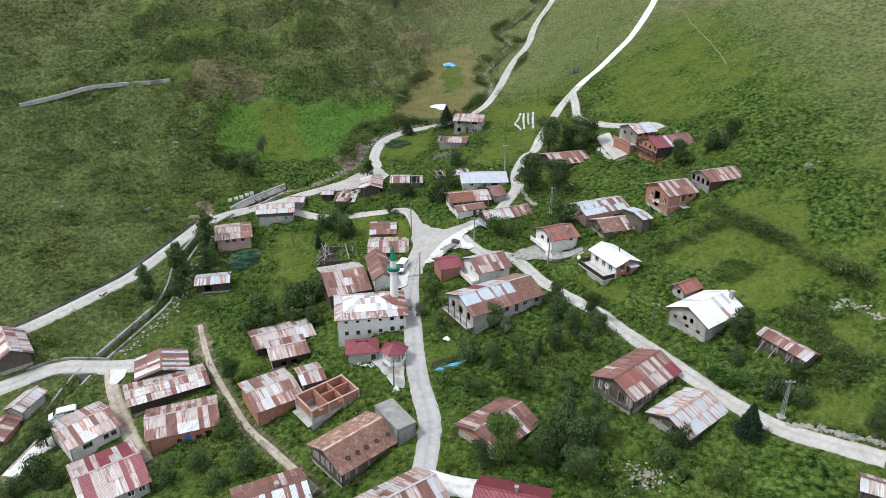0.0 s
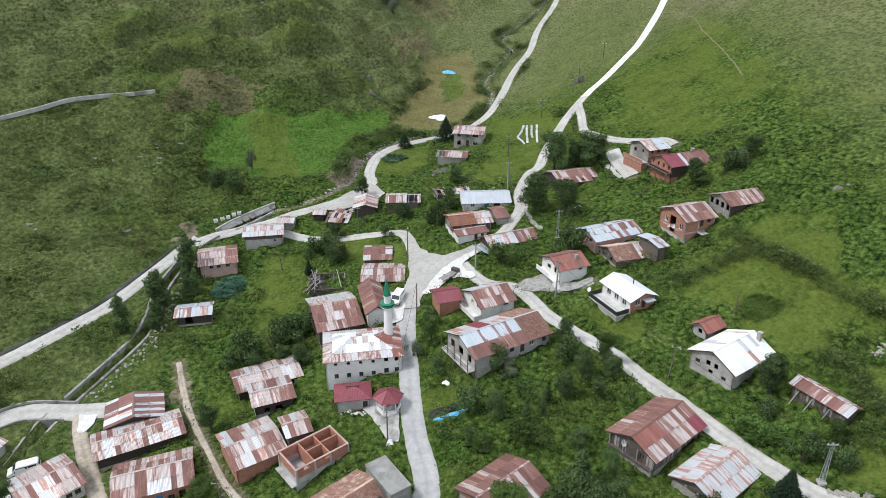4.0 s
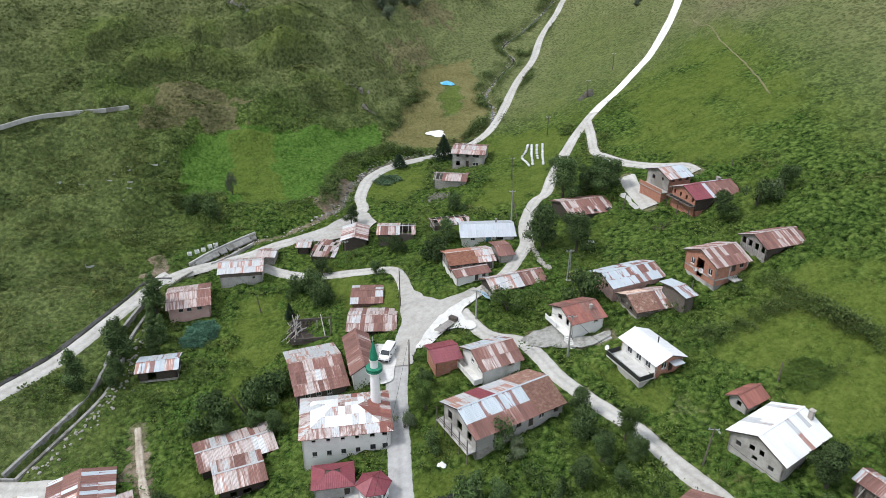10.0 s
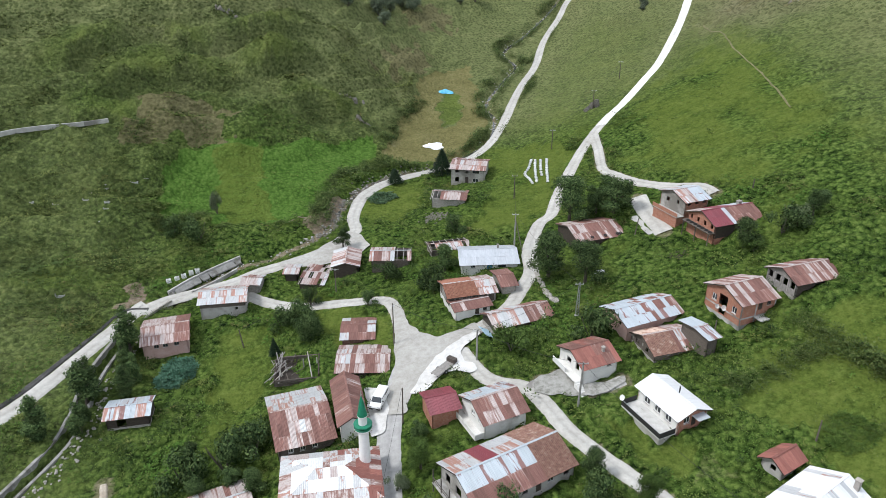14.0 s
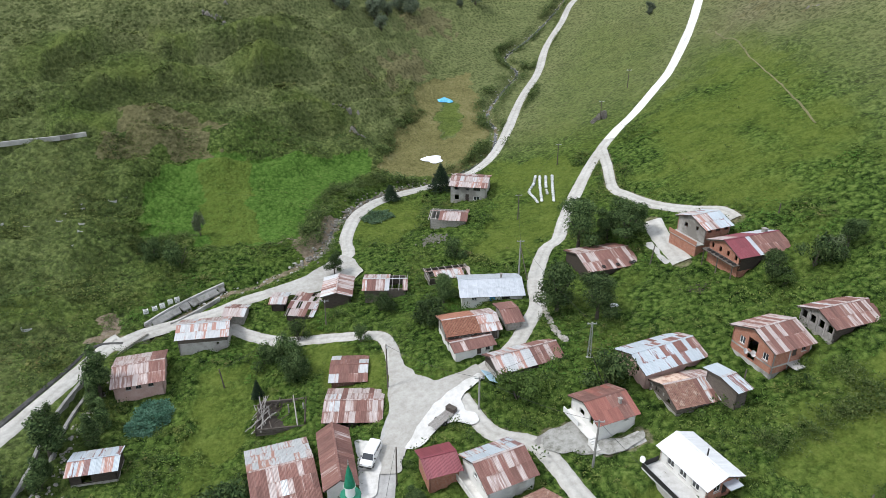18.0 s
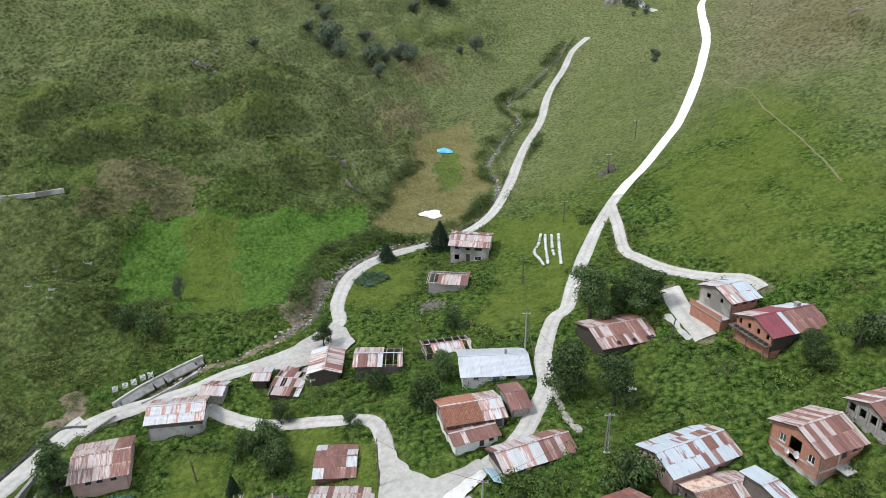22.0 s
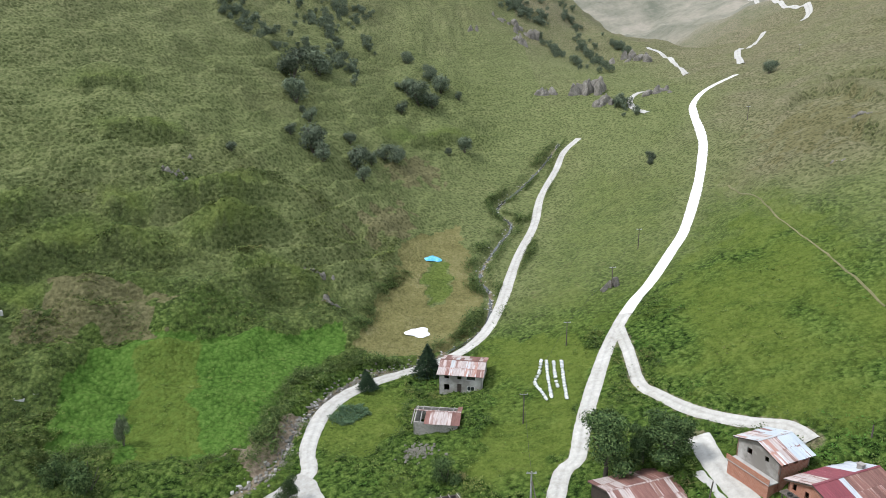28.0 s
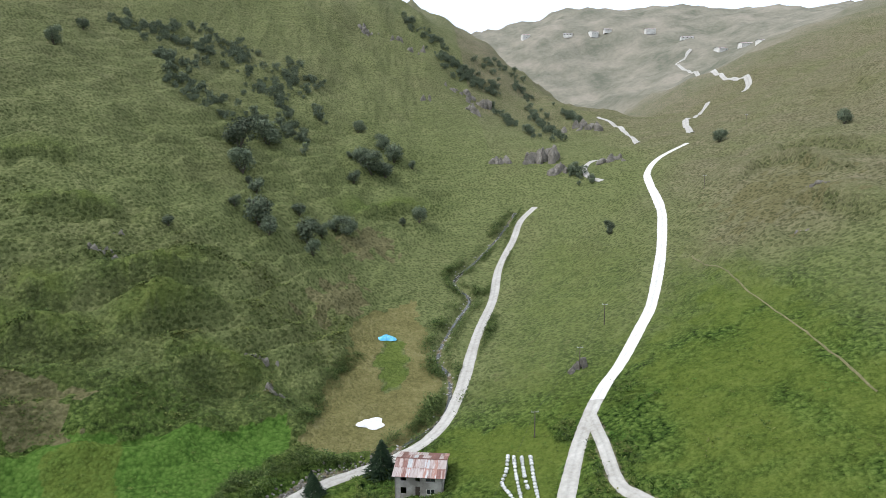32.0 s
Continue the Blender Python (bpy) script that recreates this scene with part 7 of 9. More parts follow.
def cable(a, b, sag=0.6, dz=0.0):
    p, q = Vector(a), Vector(b)
    cu = bpy.data.curves.new("cable", "CURVE")
    cu.dimensions, cu.bevel_depth, cu.bevel_resolution = "3D", 0.022, 1
    s = cu.splines.new("POLY")
    n = 14
    s.points.add(n)
    for k in range(n + 1):
        t = k / n
        c = p.lerp(q, t) - Vector((0, 0, sag * 4 * t * (1 - t) + dz))
        s.points[k].co = (*c, 1)
    cu.materials.append(black_rubber)
    tagged(new("cable", cu), "thin black overhead power cable", "cable", "overhead cables")


for a, b in ((A[5], A[4]), (A[4], B[1]), (A[5], B[2]), (B[2], A[2]), (A[2], A[3]), (B[1], B[6]), (B[6], B[3]), (B[3], B[4]), (B[4], B[5]), (B[0], B[7]), (A[6], A[0]), (A[7], A[5])):
    cable(POLES[a], POLES[b], 0.9)


# ---------------------------------------------------------------- covers, bales, graves
def sheet_cover(name, x, y, rx, ry, h, mat_, label, cat, seed, rot=0.0):
    """A crumpled plastic sheet over a low heap."""
    rng = random.Random(seed)
    bm = bmesh.new()
    rings, n = [], 22
    g = gz(x, y)
    for k in range(7):
        q = 1 - k / 6.0
        rings.append([bm.verts.new((0, 0, 0)) for _ in range(n)])
        for i, v in enumerate(rings[-1]):
            a = 6.2832 * i / n
            f = 1 + 0.18 * math.sin(3 * a + seed) + 0.1 * math.sin(5 * a + 2 * seed) + rng.uniform(-0.05, 0.05)
            px, py = math.cos(a) * rx * q * f, math.sin(a) * ry * q * f
            wx, wy = px * math.cos(rot) - py * math.sin(rot), px * math.sin(rot) + py * math.cos(rot)
            v.co = (wx, wy, gz(x + wx, y + wy) - g + 0.02 + h * (1 - q**2) * (0.8 + 0.4 * rng.random()))
    for a, b in zip(rings, rings[1:]):
        for i in range(n):
            bm.faces.new((a[i], a[(i + 1) % n], b[(i + 1) % n], b[i]))
    bmesh.ops.remove_doubles(bm, verts=bm.verts, dist=0.004)
    me = bpy.data.meshes.new(name)
    bm.to_mesh(me)
    bm.free()
    me.materials.append(mat_)
    ob = new(name, me)
    ob.location = (x, y, g)
    return tagged(ob, label, cat)


sheet_cover("tarpaulin", 2.7, 294.1, 2.7, 1.7, 0.9, blue_tarp, "crumpled bright blue tarpaulin over a hay heap", "tarpaulin", 3, 0.1)
sheet_cover("tarpaulin", -1.2, 249.8, 3.1, 2.0, 0.7, white_tarp, "white plastic sheet over a heap in the meadow", "tarpaulin", 5, 0.3)
sheet_cover("tarpaulin", 1.2, 98.1, 3.0, 0.55, 0.35, blue_tarp, "pale blue plastic sheet rolled over planks", "tarpaulin", 7, 0.33)
sheet_cover("tarpaulin", 0.6, 99.4, 3.4, 0.9, 0.3, black_rubber, "black plastic sheet along a ditch", "tarpaulin", 8, 0.35)
sheet_cover("tarpaulin", 31.5, 159.2, 1.1, 0.8, 0.5, white_tarp, "small white sheet in the weeds", "tarpaulin", 9)
sheet_cover("tarpaulin", 0.6, 105.5, 0.8, 0.6, 0.4, white_tarp, "crumpled white sacks beside the road", "tarpaulin", 10)
sheet_cover("tank", -7.9, 93.7, 0.6, 0.9, 0.9, white_paint, "small white tank at the roadside", "tank", 12, 0.4)


def bale():
    t = thing("feed_bale", Matrix.Translation((0, -500, -60)), "white plastic-wrapped bale in a row on grass", "bale", "rows of white bales")
    bm = box(bmesh.new(), (-0.42, -0.36, 0), (0.42, 0.36, 0.55))
    bmesh.ops.bevel(bm, geom=list(bm.edges), offset=0.16, segments=2, affect="EDGES")
    part("wrap", bm, white_tarp, t)
    part("band", box(bmesh.new(), (-0.06, -0.37, 0.02), (0.06, 0.37, 0.56)), steel, t)
    return t


rb, first = random.Random(4), bale()
ROWS_OF_BALES = [
    [(25.7, 221.9), (24.4, 216.7), (23.1, 213.6), (23.6, 209.7), (24.2, 205.9)],
    [(26.6, 220.8), (25.8, 213.9), (25.2, 206.1)],
    [(27.9, 219.6), (27.1, 212.9), (26.9, 209.2)],
    [(29.4, 218.7), (28.5, 211.7), (27.7, 204.1)],
]
moved = False
for line in ROWS_OF_BALES:
    p = spline(line, 0.95)
    for k, (x, y) in enumerate(p):
        m = Matrix.Translation((x, y, gz(x, y) + 0.02)) @ Matrix.Rotation(rb.uniform(-0.4, 0.4) + 1.4, 4, "Z") @ Matrix.Diagonal((rb.uniform(0.8, 1.15), rb.uniform(0.85, 1.1), rb.uniform(0.8, 1.15), 1))
        if not moved:
            first.matrix_world, moved = m, True
        else:
            copy_thing(first, m)


def grave():
    t = thing("grave", Matrix.Translation((0, -500, -60)), "pale stone-edged grave with headstones on the slope", "grave", "graves on the hillside")
    for s in (-1, 1):
        part("kerb", box(bmesh.new(), (-1.0, s * 0.42 - 0.07, -0.3), (1.0, s * 0.42 + 0.07, 0.35)), marble, t)
        part("end_stone", box(bmesh.new(), (s * 1.0 - 0.07, -0.49, -0.3), (s * 1.0 + 0.07, 0.49, 0.35)), marble, t)
    bm = box(bmesh.new(), (-1.2, -0.3, 0), (-1.08, 0.3, 0.75))
    bmesh.ops.bevel(bm, geom=list(bm.edges), offset=0.04, segments=1, affect="EDGES")
    part("headstone", bm, marble, t)
    return t


g0, moved = grave(), False
for x, y, s in [(-105.4, 185.9, 0.7), (-102, 187.9, 1.5), (-98.6, 197, 0.9), (-92.9, 197.5, 0.9), (-86.4, 199.4, 0.9), (-86.2, 201.5, 0.7), (-84.3, 205.7, 0.7), (-83.5, 204.8, 0.7), (-83.8, 207.1, 0.7), (-78.4, 209.6, 1.1), (-75.9, 211.2, 0.7),
                (-79.7, 196.4, 0.8), (-79.1, 194.2, 0.8), (-81, 190.3, 0.8), (-80.2, 190.9, 0.9), (-78.3, 167, 1.2), (-101, 158.6, 0.8), (-101, 165.2, 0.8), (-99.2, 163.7, 0.8), (-99.1, 158.2, 0.8)]:
    m = Matrix.Translation((x, y, gz(x, y))) @ Matrix.Rotation(rb.uniform(-0.3, 0.3), 4, "Z") @ Matrix.Diagonal((s, s, s, 1))
    if not moved:
        g0.matrix_world, moved = m, True
    else:
        copy_thing(g0, m)


def grave_fence(x, y, s):
    """A white picket frame round a grave."""
    t = thing("grave_fence", Matrix.Translation((x, y, gz(x, y))) @ Matrix.Rotation(0.5, 4, "Z"), "small white wooden fence round a grave", "fence", "fenced graves by the road")
    for a, b in (((-1, -0.7), (1, -0.7)), ((1, -0.7), (1, 0.7)), ((1, 0.7), (-1, 0.7)), ((-1, 0.7), (-1, -0.7))):
        for z in (0.35, 0.8):
            part("rail", tube(bmesh.new(), (a[0] * s, a[1] * s, z), (b[0] * s, b[1] * s, z), 0.05, n=5), white_paint, t)
        for k in range(4):
            q = k / 4
            px, py = (a[0] + (b[0] - a[0]) * q) * s, (a[1] + (b[1] - a[1]) * q) * s
            part("picket", box(bmesh.new(), (px - 0.06, py - 0.06, -0.2), (px + 0.06, py + 0.06, 1.05)), white_paint, t)


for x, y in [(-58.9, 175.1), (-57.4, 176.0), (-56.2, 177.0), (-55.0, 178.3), (-53.8, 179.0)]:
    grave_fence(x, y, 0.42)


# ---------------------------------------------------------------- ruin, timber and extras on houses
def timber_ruin(x, y, rot):
    t = thing("timber_ruin", Matrix.Translation((x, y, gz(x, y))) @ Matrix.Rotation(rot, 4, "Z"), "collapsed log house with silvered fallen beams", "ruin")
    rng = random.Random(5)
    for s in (-1, 1):
        for k in range(5 if s < 0 else 7):
            part("log", tube(bmesh.new(), (-4 + rng.uniform(-0.3, 0.3), s * 3.2, -0.6 + 0.28 * k), (3.8 + rng.uniform(-0.3, 0.3), s * 3.2, -0.6 + 0.28 * k), 0.14, n=7), timber, t)
            part("log", tube(bmesh.new(), (s * 3.9, -3.3, -0.46 + 0.28 * k), (s * 3.9, 3.3, -0.46 + 0.28 * k), 0.14, n=7), dark_timber, t)
    # dark board added to stand for the shadowed interior of the left half
    part("floor", box(bmesh.new(), (-3.7, -3.0, -0.3), (0.6, 3.0, 0.06)), dark_timber, t)
    for k in range(3):
        a = rng.uniform(-0.7, 0.7)
        px = rng.uniform(-4, 3)
        part("beam", tube(bmesh.new(), (px, -3.5, rng.uniform(0.2, 1.6)), (px + 3 * math.sin(a), 3.0, rng.uniform(1.0, 2.6)), 0.11, 0.09, 6), grey_timber, t)
    for k in range(7):
        px = -4.4 - rng.uniform(0, 1.4)
        part("fallen_plank", tube(bmesh.new(), (px, -3 + k * 0.7, -0.3), (px + rng.uniform(1.5, 3.2), -2.2 + k * 0.6, rng.uniform(1.4, 2.6)), 0.09, 0.08, 5), grey_timber, t)
    for k in range(26):
        px, py, a, ln_ = rng.uniform(-4.6, -1.0), rng.uniform(-3, 2.4), rng.uniform(0.7, 1.9), rng.uniform(1.2, 3.4)
        z0_ = rng.uniform(-0.1, 1.4)
        part("fallen_plank", tube(bmesh.new(), (px, py, z0_), (px + ln_ * math.cos(a), py + ln_ * math.sin(a), max(0.0, z0_ + rng.uniform(-0.8, 0.9))), rng.uniform(0.05, 0.1), n=5), rng.choice((grey_timber, grey_timber, timber, dark_timber)), t)
    for px in (-2, 1.2, 3.6):
        part("post", tube(bmesh.new(), (px, 0.2, -0.6), (px, 0.2, 2.4), 0.12, n=6), grey_timber, t)


timber_ruin(-25.1, 145.2, 0.15)


def tyre(m):
    t = thing("tyre", m, "old black car tyre weighing down the roof", "tyre", "tyres on roofs")
    bm = bmesh.new()
    n, k = 16, 7
    rings = [[bm.verts.new(((0.28 + 0.11 * math.cos(b * 6.2832 / k)) * math.cos(a * 6.2832 / n), (0.28 + 0.11 * math.cos(b * 6.2832 / k)) * math.sin(a * 6.2832 / n), 0.11 + 0.1 * math.sin(b * 6.2832 / k))) for b in range(k)] for a in range(n)]
    for a in range(n):
        for b in range(k):
            bm.faces.new((rings[a][b], rings[a][(b + 1) % k], rings[(a + 1) % n][(b + 1) % k], rings[(a + 1) % n][b]))
    part("tread", bm, black_rubber, t)


def on_roof(ob, h, r, W, x, y):
    """Pose on the near slope of a house's roof."""
    sl = math.atan2(r, W / 2)
    return ob.matrix_world @ Matrix.Translation((x, y, h + r * (1 - abs(y) / (W / 2)) + 0.16)) @ Matrix.Rotation(sl if y < 0 else -sl, 4, "X")


def dish(m, r=0.45):
    t = thing("satellite_dish", m, "white satellite dish on a bracket", "dish", "satellite dishes")
    bm = bmesh.new()
    prof = [(0.02, 0.0), (0.5 * r, 0.03), (r, 0.14), (r, 0.17), (0.5 * r, 0.06), (0.02, 0.03)]
    ring_solid(bm, prof, 16)
    part("reflector", bm, white_paint, t, "", Matrix.Rotation(radians(60), 4, "X"))
    part("bracket", tube(bmesh.new(), (0, 0.02, -0.6), (0, 0.02, 0.05), 0.03, n=6), steel, t)
    part("feed_arm", tube(bmesh.new(), (0, 0, 0), (0, -0.55, 0.35), 0.015, n=5), steel, t)


def add_box(name, ob, a, b, mat_, label="", m=None):
    return part(name, box(bmesh.new(), a, b, m), mat_, ob, label)


def roof_of(ob):
    """Length, width, eaves and ridge of a house, from its roof deck."""
    d = [c for c in ob.children if c.name.startswith("roof") and not c.name.startswith("roof_sheet")][0]
    v = [q.co for q in d.data.vertices]
    L, W = 2 * max(q.x for q in v), 2 * max(q.y for q in v)
    e = max(q.z for q in v if abs(abs(q.y) - W / 2) < 0.01)
    return L, W, e, max(q.z for q in v) - e


L, W, e, r = roof_of(tile_barn)
for x in (-3.4, -1.6, 0.0, 2.0, 4.2):
    tyre(on_roof(tile_barn, e, r, W, x, -W * 0.32))
L, W, e, r = roof_of(crooked_barn)
for x in (-2.2, 0.8, 3.6, 4.3):
    tyre(on_roof(crooked_barn, e, r, W, x, -W * 0.44))

L, W, e, r = roof_of(upper_house)
can = add_box("canopy", upper_house, (-L / 2 - 0.9, -W / 2 + 0.3, e - 1.55), (-L / 2 + 0.45, W / 2 - 0.3, e - 1.43), timber, "plank canopy under the gable")
for k in range(7):
    tyre(upper_house.matrix_world @ Matrix.Translation((-L / 2 - 0.3, -W / 2 + 0.9 + 1.02 * k, e - 1.42)))
for k in range(3):
    add_box("canopy_post", upper_house, (-L / 2 - 0.8, -W / 2 + 0.6 + k * (W - 1.4) / 2, e - 5), (-L / 2 - 0.66, -W / 2 + 0.74 + k * (W - 1.4) / 2, e - 1.55), timber)

L, W, e, r = roof_of(terrace_house)
z = e - 2.35
add_box("terrace_slab", terrace_house, (-L / 2 + 0.5, -W / 2 - 2.6, z - 0.2), (L / 2 - 0.5, -W / 2 + 0.45, z), white_slab, "bright concrete terrace")
add_box("terrace_base", terrace_house, (-L / 2 + 0.7, -W / 2 - 2.4, z - 3.0), (L / 2 - 0.7, -W / 2 + 0.4, z - 0.2), grey_plaster)
for k in range(9):
    x = -L / 2 + 0.6 + k * (L - 1.2) / 8
    add_box("rail_post", terrace_house, (x - 0.03, -W / 2 - 2.58, z), (x + 0.03, -W / 2 - 2.52, z + 0.95), steel)
for hh in (0.35, 0.9):
    add_box("rail", terrace_house, (-L / 2 + 0.5, -W / 2 - 2.57, z + hh), (L / 2 - 0.5, -W / 2 - 2.53, z + hh + 0.05), steel)
add_box("rail_screen", terrace_house, (-L / 2 + 0.5, -W / 2 - 2.6, z + 0.05), (L / 2 - 0.5, -W / 2 - 2.58, z + 0.85), black_rubber, "dark green screen on the railing")
for s in (-1, 1):
    add_box("side_screen", terrace_house, (s * (L / 2 - 0.5) - 0.02, -W / 2 - 2.58, z), (s * (L / 2 - 0.5) + 0.02, -W / 2 + 0.2, z + 0.9), black_rubber)
for k in range(7):
    add_box("step", terrace_house, (L / 2 - 0.4 + 0.3 * k, 0.2, z - 2.2), (L / 2 - 0.1 + 0.3 * k, 1.6, z - 0.05 - 0.19 * k), concrete)
add_box("door_canopy", terrace_house, (L / 2 - 0.5, -0.2, e - 0.25), (L / 2 + 0.9, 1.9, e - 0.15), white_sheet)
part("flue", tube(bmesh.new(), (0.5, 0.6, e + r * 0.5), (0.5, 0.6, e + r + 0.9), 0.1), black_rubber, terrace_house)
dish(terrace_house.matrix_world @ Matrix.Translation((-L / 2 + 0.6, -W / 2 - 2.55, z + 1.4)))

L, W, e, r = roof_of(brick_house)
add_box("balcony_slab", brick_house, (-0.8, -W / 2 - 1.3, e - 2.75), (L / 2 + 0.6, -W / 2 + 0.4, e - 2.58), concrete)
for x in (0.2, 2.0, 3.8):
    add_box("slab_post", brick_house, (x - 0.1, -W / 2 - 1.1, e - 6), (x + 0.1, -W / 2 - 0.9, e - 2.75), concrete)
for x in (-L / 2 + 0.43, -0.6, L / 2 - 0.68):
    add_box("column", brick_house, (x, -W / 2 + 0.42, e - 5), (x + 0.25, -W / 2 + 0.46, e + 0.1), concrete)
add_box("beam", brick_house, (-L / 2 + 0.45, -W / 2 + 0.41, e - 2.75), (L / 2 - 0.45, -W / 2 + 0.455, e - 2.5), concrete)
add_box("ring_beam", brick_house, (-L / 2 + 0.41, -W / 2 + 0.5, e - 2.75), (-L / 2 + 0.455, W / 2 - 0.5, e - 2.5), concrete)
dish(brick_house.matrix_world @ Matrix.Translation((-L / 2 + 0.1, -0.6, e - 2.2)), 0.5)
dish(brick_house.matrix_world @ Matrix.Translation((-L / 2 + 0.1, 0.8, e - 2.6)), 0.4)

L, W, e, r = roof_of(long_barn)
for x in (-3.4, -1.2, 1.4):
    part("prop", tube(bmesh.new(), (x, -W / 2 - 1.7, e - 3.6), (x + 0.4, -W / 2 + 0.4, e - 0.5), 0.09, n=6), grey_timber, long_barn)

L, W, e, r = roof_of(road_barn)
m = Matrix.Translation((-L / 2 - 0.5, -W / 2 + 1.6, e - 1.3)) @ Matrix.Rotation(0.55, 4, "Y")
add_box("awning", road_barn, (-1.2, -1.6, -0.03), (0.9, 1.6, 0.03), pale_blue, "pale blue sheet awning", m)
for yy in (0.2, 2.8):
    part("awning_post", tube(bmesh.new(), (-L / 2 - 1.2, -W / 2 + yy, e - 4), (-L / 2 - 1.2, -W / 2 + yy, e - 1.7), 0.06, n=6), timber, road_barn)

L, W, e, r = roof_of(big_house)
zb = e - 2.5
add_box("veranda_floor", big_house, (-L / 2 - 1.0, -W / 2 + 0.5, zb - 0.15), (-L / 2 + 0.46, W / 2 - 0.5, zb), concrete)
for k in range(5):
    y = -W / 2 + 0.6 + k * (W - 1.3) / 4
    add_box("veranda_post", big_house, (-L / 2 - 0.95, y, zb - 3.5), (-L / 2 - 0.83, y + 0.12, zb + 2.4), timber)
for hh in (0.45, 0.9):
    add_box("veranda_rail", big_house, (-L / 2 - 0.93, -W / 2 + 0.55, zb + hh), (-L / 2 - 0.86, W / 2 - 0.55, zb + hh + 0.07), timber)
L, W, e, r = roof_of(white_house)
add_box("balcony_slab", white_house, (-L / 2 - 1.1, -W / 2 + 0.5, e - 2.6), (-L / 2 + 0.46, W / 2 - 0.5, e - 2.42), plaster)
add_box("balcony_wall", white_house, (-L / 2 - 1.1, -W / 2 + 0.5, e - 2.42), (-L / 2 - 0.98, W / 2 - 0.5, e - 1.6), plaster)
for s in (-1, 1):
    add_box("balcony_side", white_house, (-L / 2 - 0.98, s * (W / 2 - 0.56) - 0.06, e - 2.42), (-L / 2 + 0.44, s * (W / 2 - 0.56) + 0.06, e - 1.6), plaster)
L, W, e, r = roof_of(red_house)
add_box("balcony_slab", red_house, (-L / 2 - 0.9, -W / 2 + 0.5, e - 2.3), (-L / 2 + 0.46, W / 2 - 0.5, e - 2.15), plaster)
add_box("balcony_wall", red_house, (-L / 2 - 0.9, -0.4, e - 2.15), (-L / 2 - 0.8, W / 2 - 0.5, e - 1.3), white_paint)
for k in range(9):
    add_box("step", red_house, (-L / 2 - 0.9, -W / 2 + 0.4 - 0.28 * k, e - 5), (-L / 2 + 0.1, -W / 2 + 0.68 - 0.28 * k, e - 2.2 - 0.19 * k), plaster)
L, W, e, r = roof_of(timber_house)
for k in range(5):
    y = -W / 2 + 0.6 + k * (W - 1.3) / 4
    add_box("post", timber_house, (-L / 2 + 0.36, y, e - 2.2), (-L / 2 + 0.44, y + 0.14, e + 0.2), grey_timber)
L, W, e, r = roof_of(lane_house)
dish(lane_house.matrix_world @ Matrix.Translation((-L / 2 + 0.1, 1.2, e - 0.2)), 0.5)
for k in range(4):
    add_box("veranda_post", lane_house, (-L / 2 + 0.1, -W / 2 + 0.7 + k * (W - 1.5) / 3, e - 4), (-L / 2 + 0.22, -W / 2 + 0.82 + k * (W - 1.5) / 3, e + 0.2), grey_timber)
add_box("veranda_floor", lane_house, (-L / 2 - 0.1, -W / 2 + 0.5, e - 1.9), (-L / 2 + 0.44, W / 2 - 0.5, e - 1.78), timber)
L, W, e, r = roof_of(pale_house)
add_box("balcony_slab", pale_house, (-L / 2 - 1.4, -W / 2 + 0.4, e - 3.1), (-L / 2 + 0.46, W / 2 - 0.4, e - 2.95), concrete)
add_box("balcony_wall", pale_house, (-L / 2 - 1.4, -W / 2 + 0.4, e - 2.95), (-L / 2 - 1.28, W / 2 - 0.4, e - 2.2), brick)
add_box("balcony_base", pale_house, (-L / 2 - 1.2, -W / 2 + 0.6, e - 6.2), (-L / 2 + 0.44, W / 2 - 0.6, e - 3.1), brick)

# rooms and posts of the unfinished brick shell
hx = max(abs(v.co.x) for c in brick_shell.children for v in c.data.vertices)
hy = max(abs(v.co.y) for c in brick_shell.children for v in c.data.vertices)
top = max(v.co.z for c in brick_shell.children for v in c.data.vertices)
for x in (-hx * 0.3, hx * 0.3):
    add_box("partition", brick_shell, (x - 0.1, -hy + 0.2, top - 2.8), (x + 0.1, hy - 0.2, top), brick)
add_box("partition", brick_shell, (-hx * 0.3 + 0.1, -0.1, top - 2.8), (hx * 0.3 - 0.1, 0.1, top), brick)
add_box("partition", brick_shell, (hx * 0.3 + 0.1, 0.2, top - 2.8), (hx - 0.2, 0.4, top), brick)
add_box("floor_slab", brick_shell, (-hx - 0.9, -hy - 0.05, top - 2.95), (hx + 0.02, hy, top - 2.78), concrete)
for x in (-hx, -hx * 0.3, hx * 0.3, hx):
    for y in (-hy, hy):
        add_box("column", brick_shell, (x - 0.14, y - 0.14, top - 5.5), (x + 0.14, y + 0.14, top + 0.06), concrete)
for y in (-hy, hy):
    add_box("ring_beam", brick_shell, (-hx - 0.04, y - 0.13, top - 0.02), (hx + 0.04, y + 0.13, top + 0.04), pink_plaster)
for x in (-hx, hx):
    add_box("ring_beam", brick_shell, (x - 0.13, -hy + 0.13, top - 0.02), (x + 0.13, hy - 0.13, top + 0.04), pink_plaster)



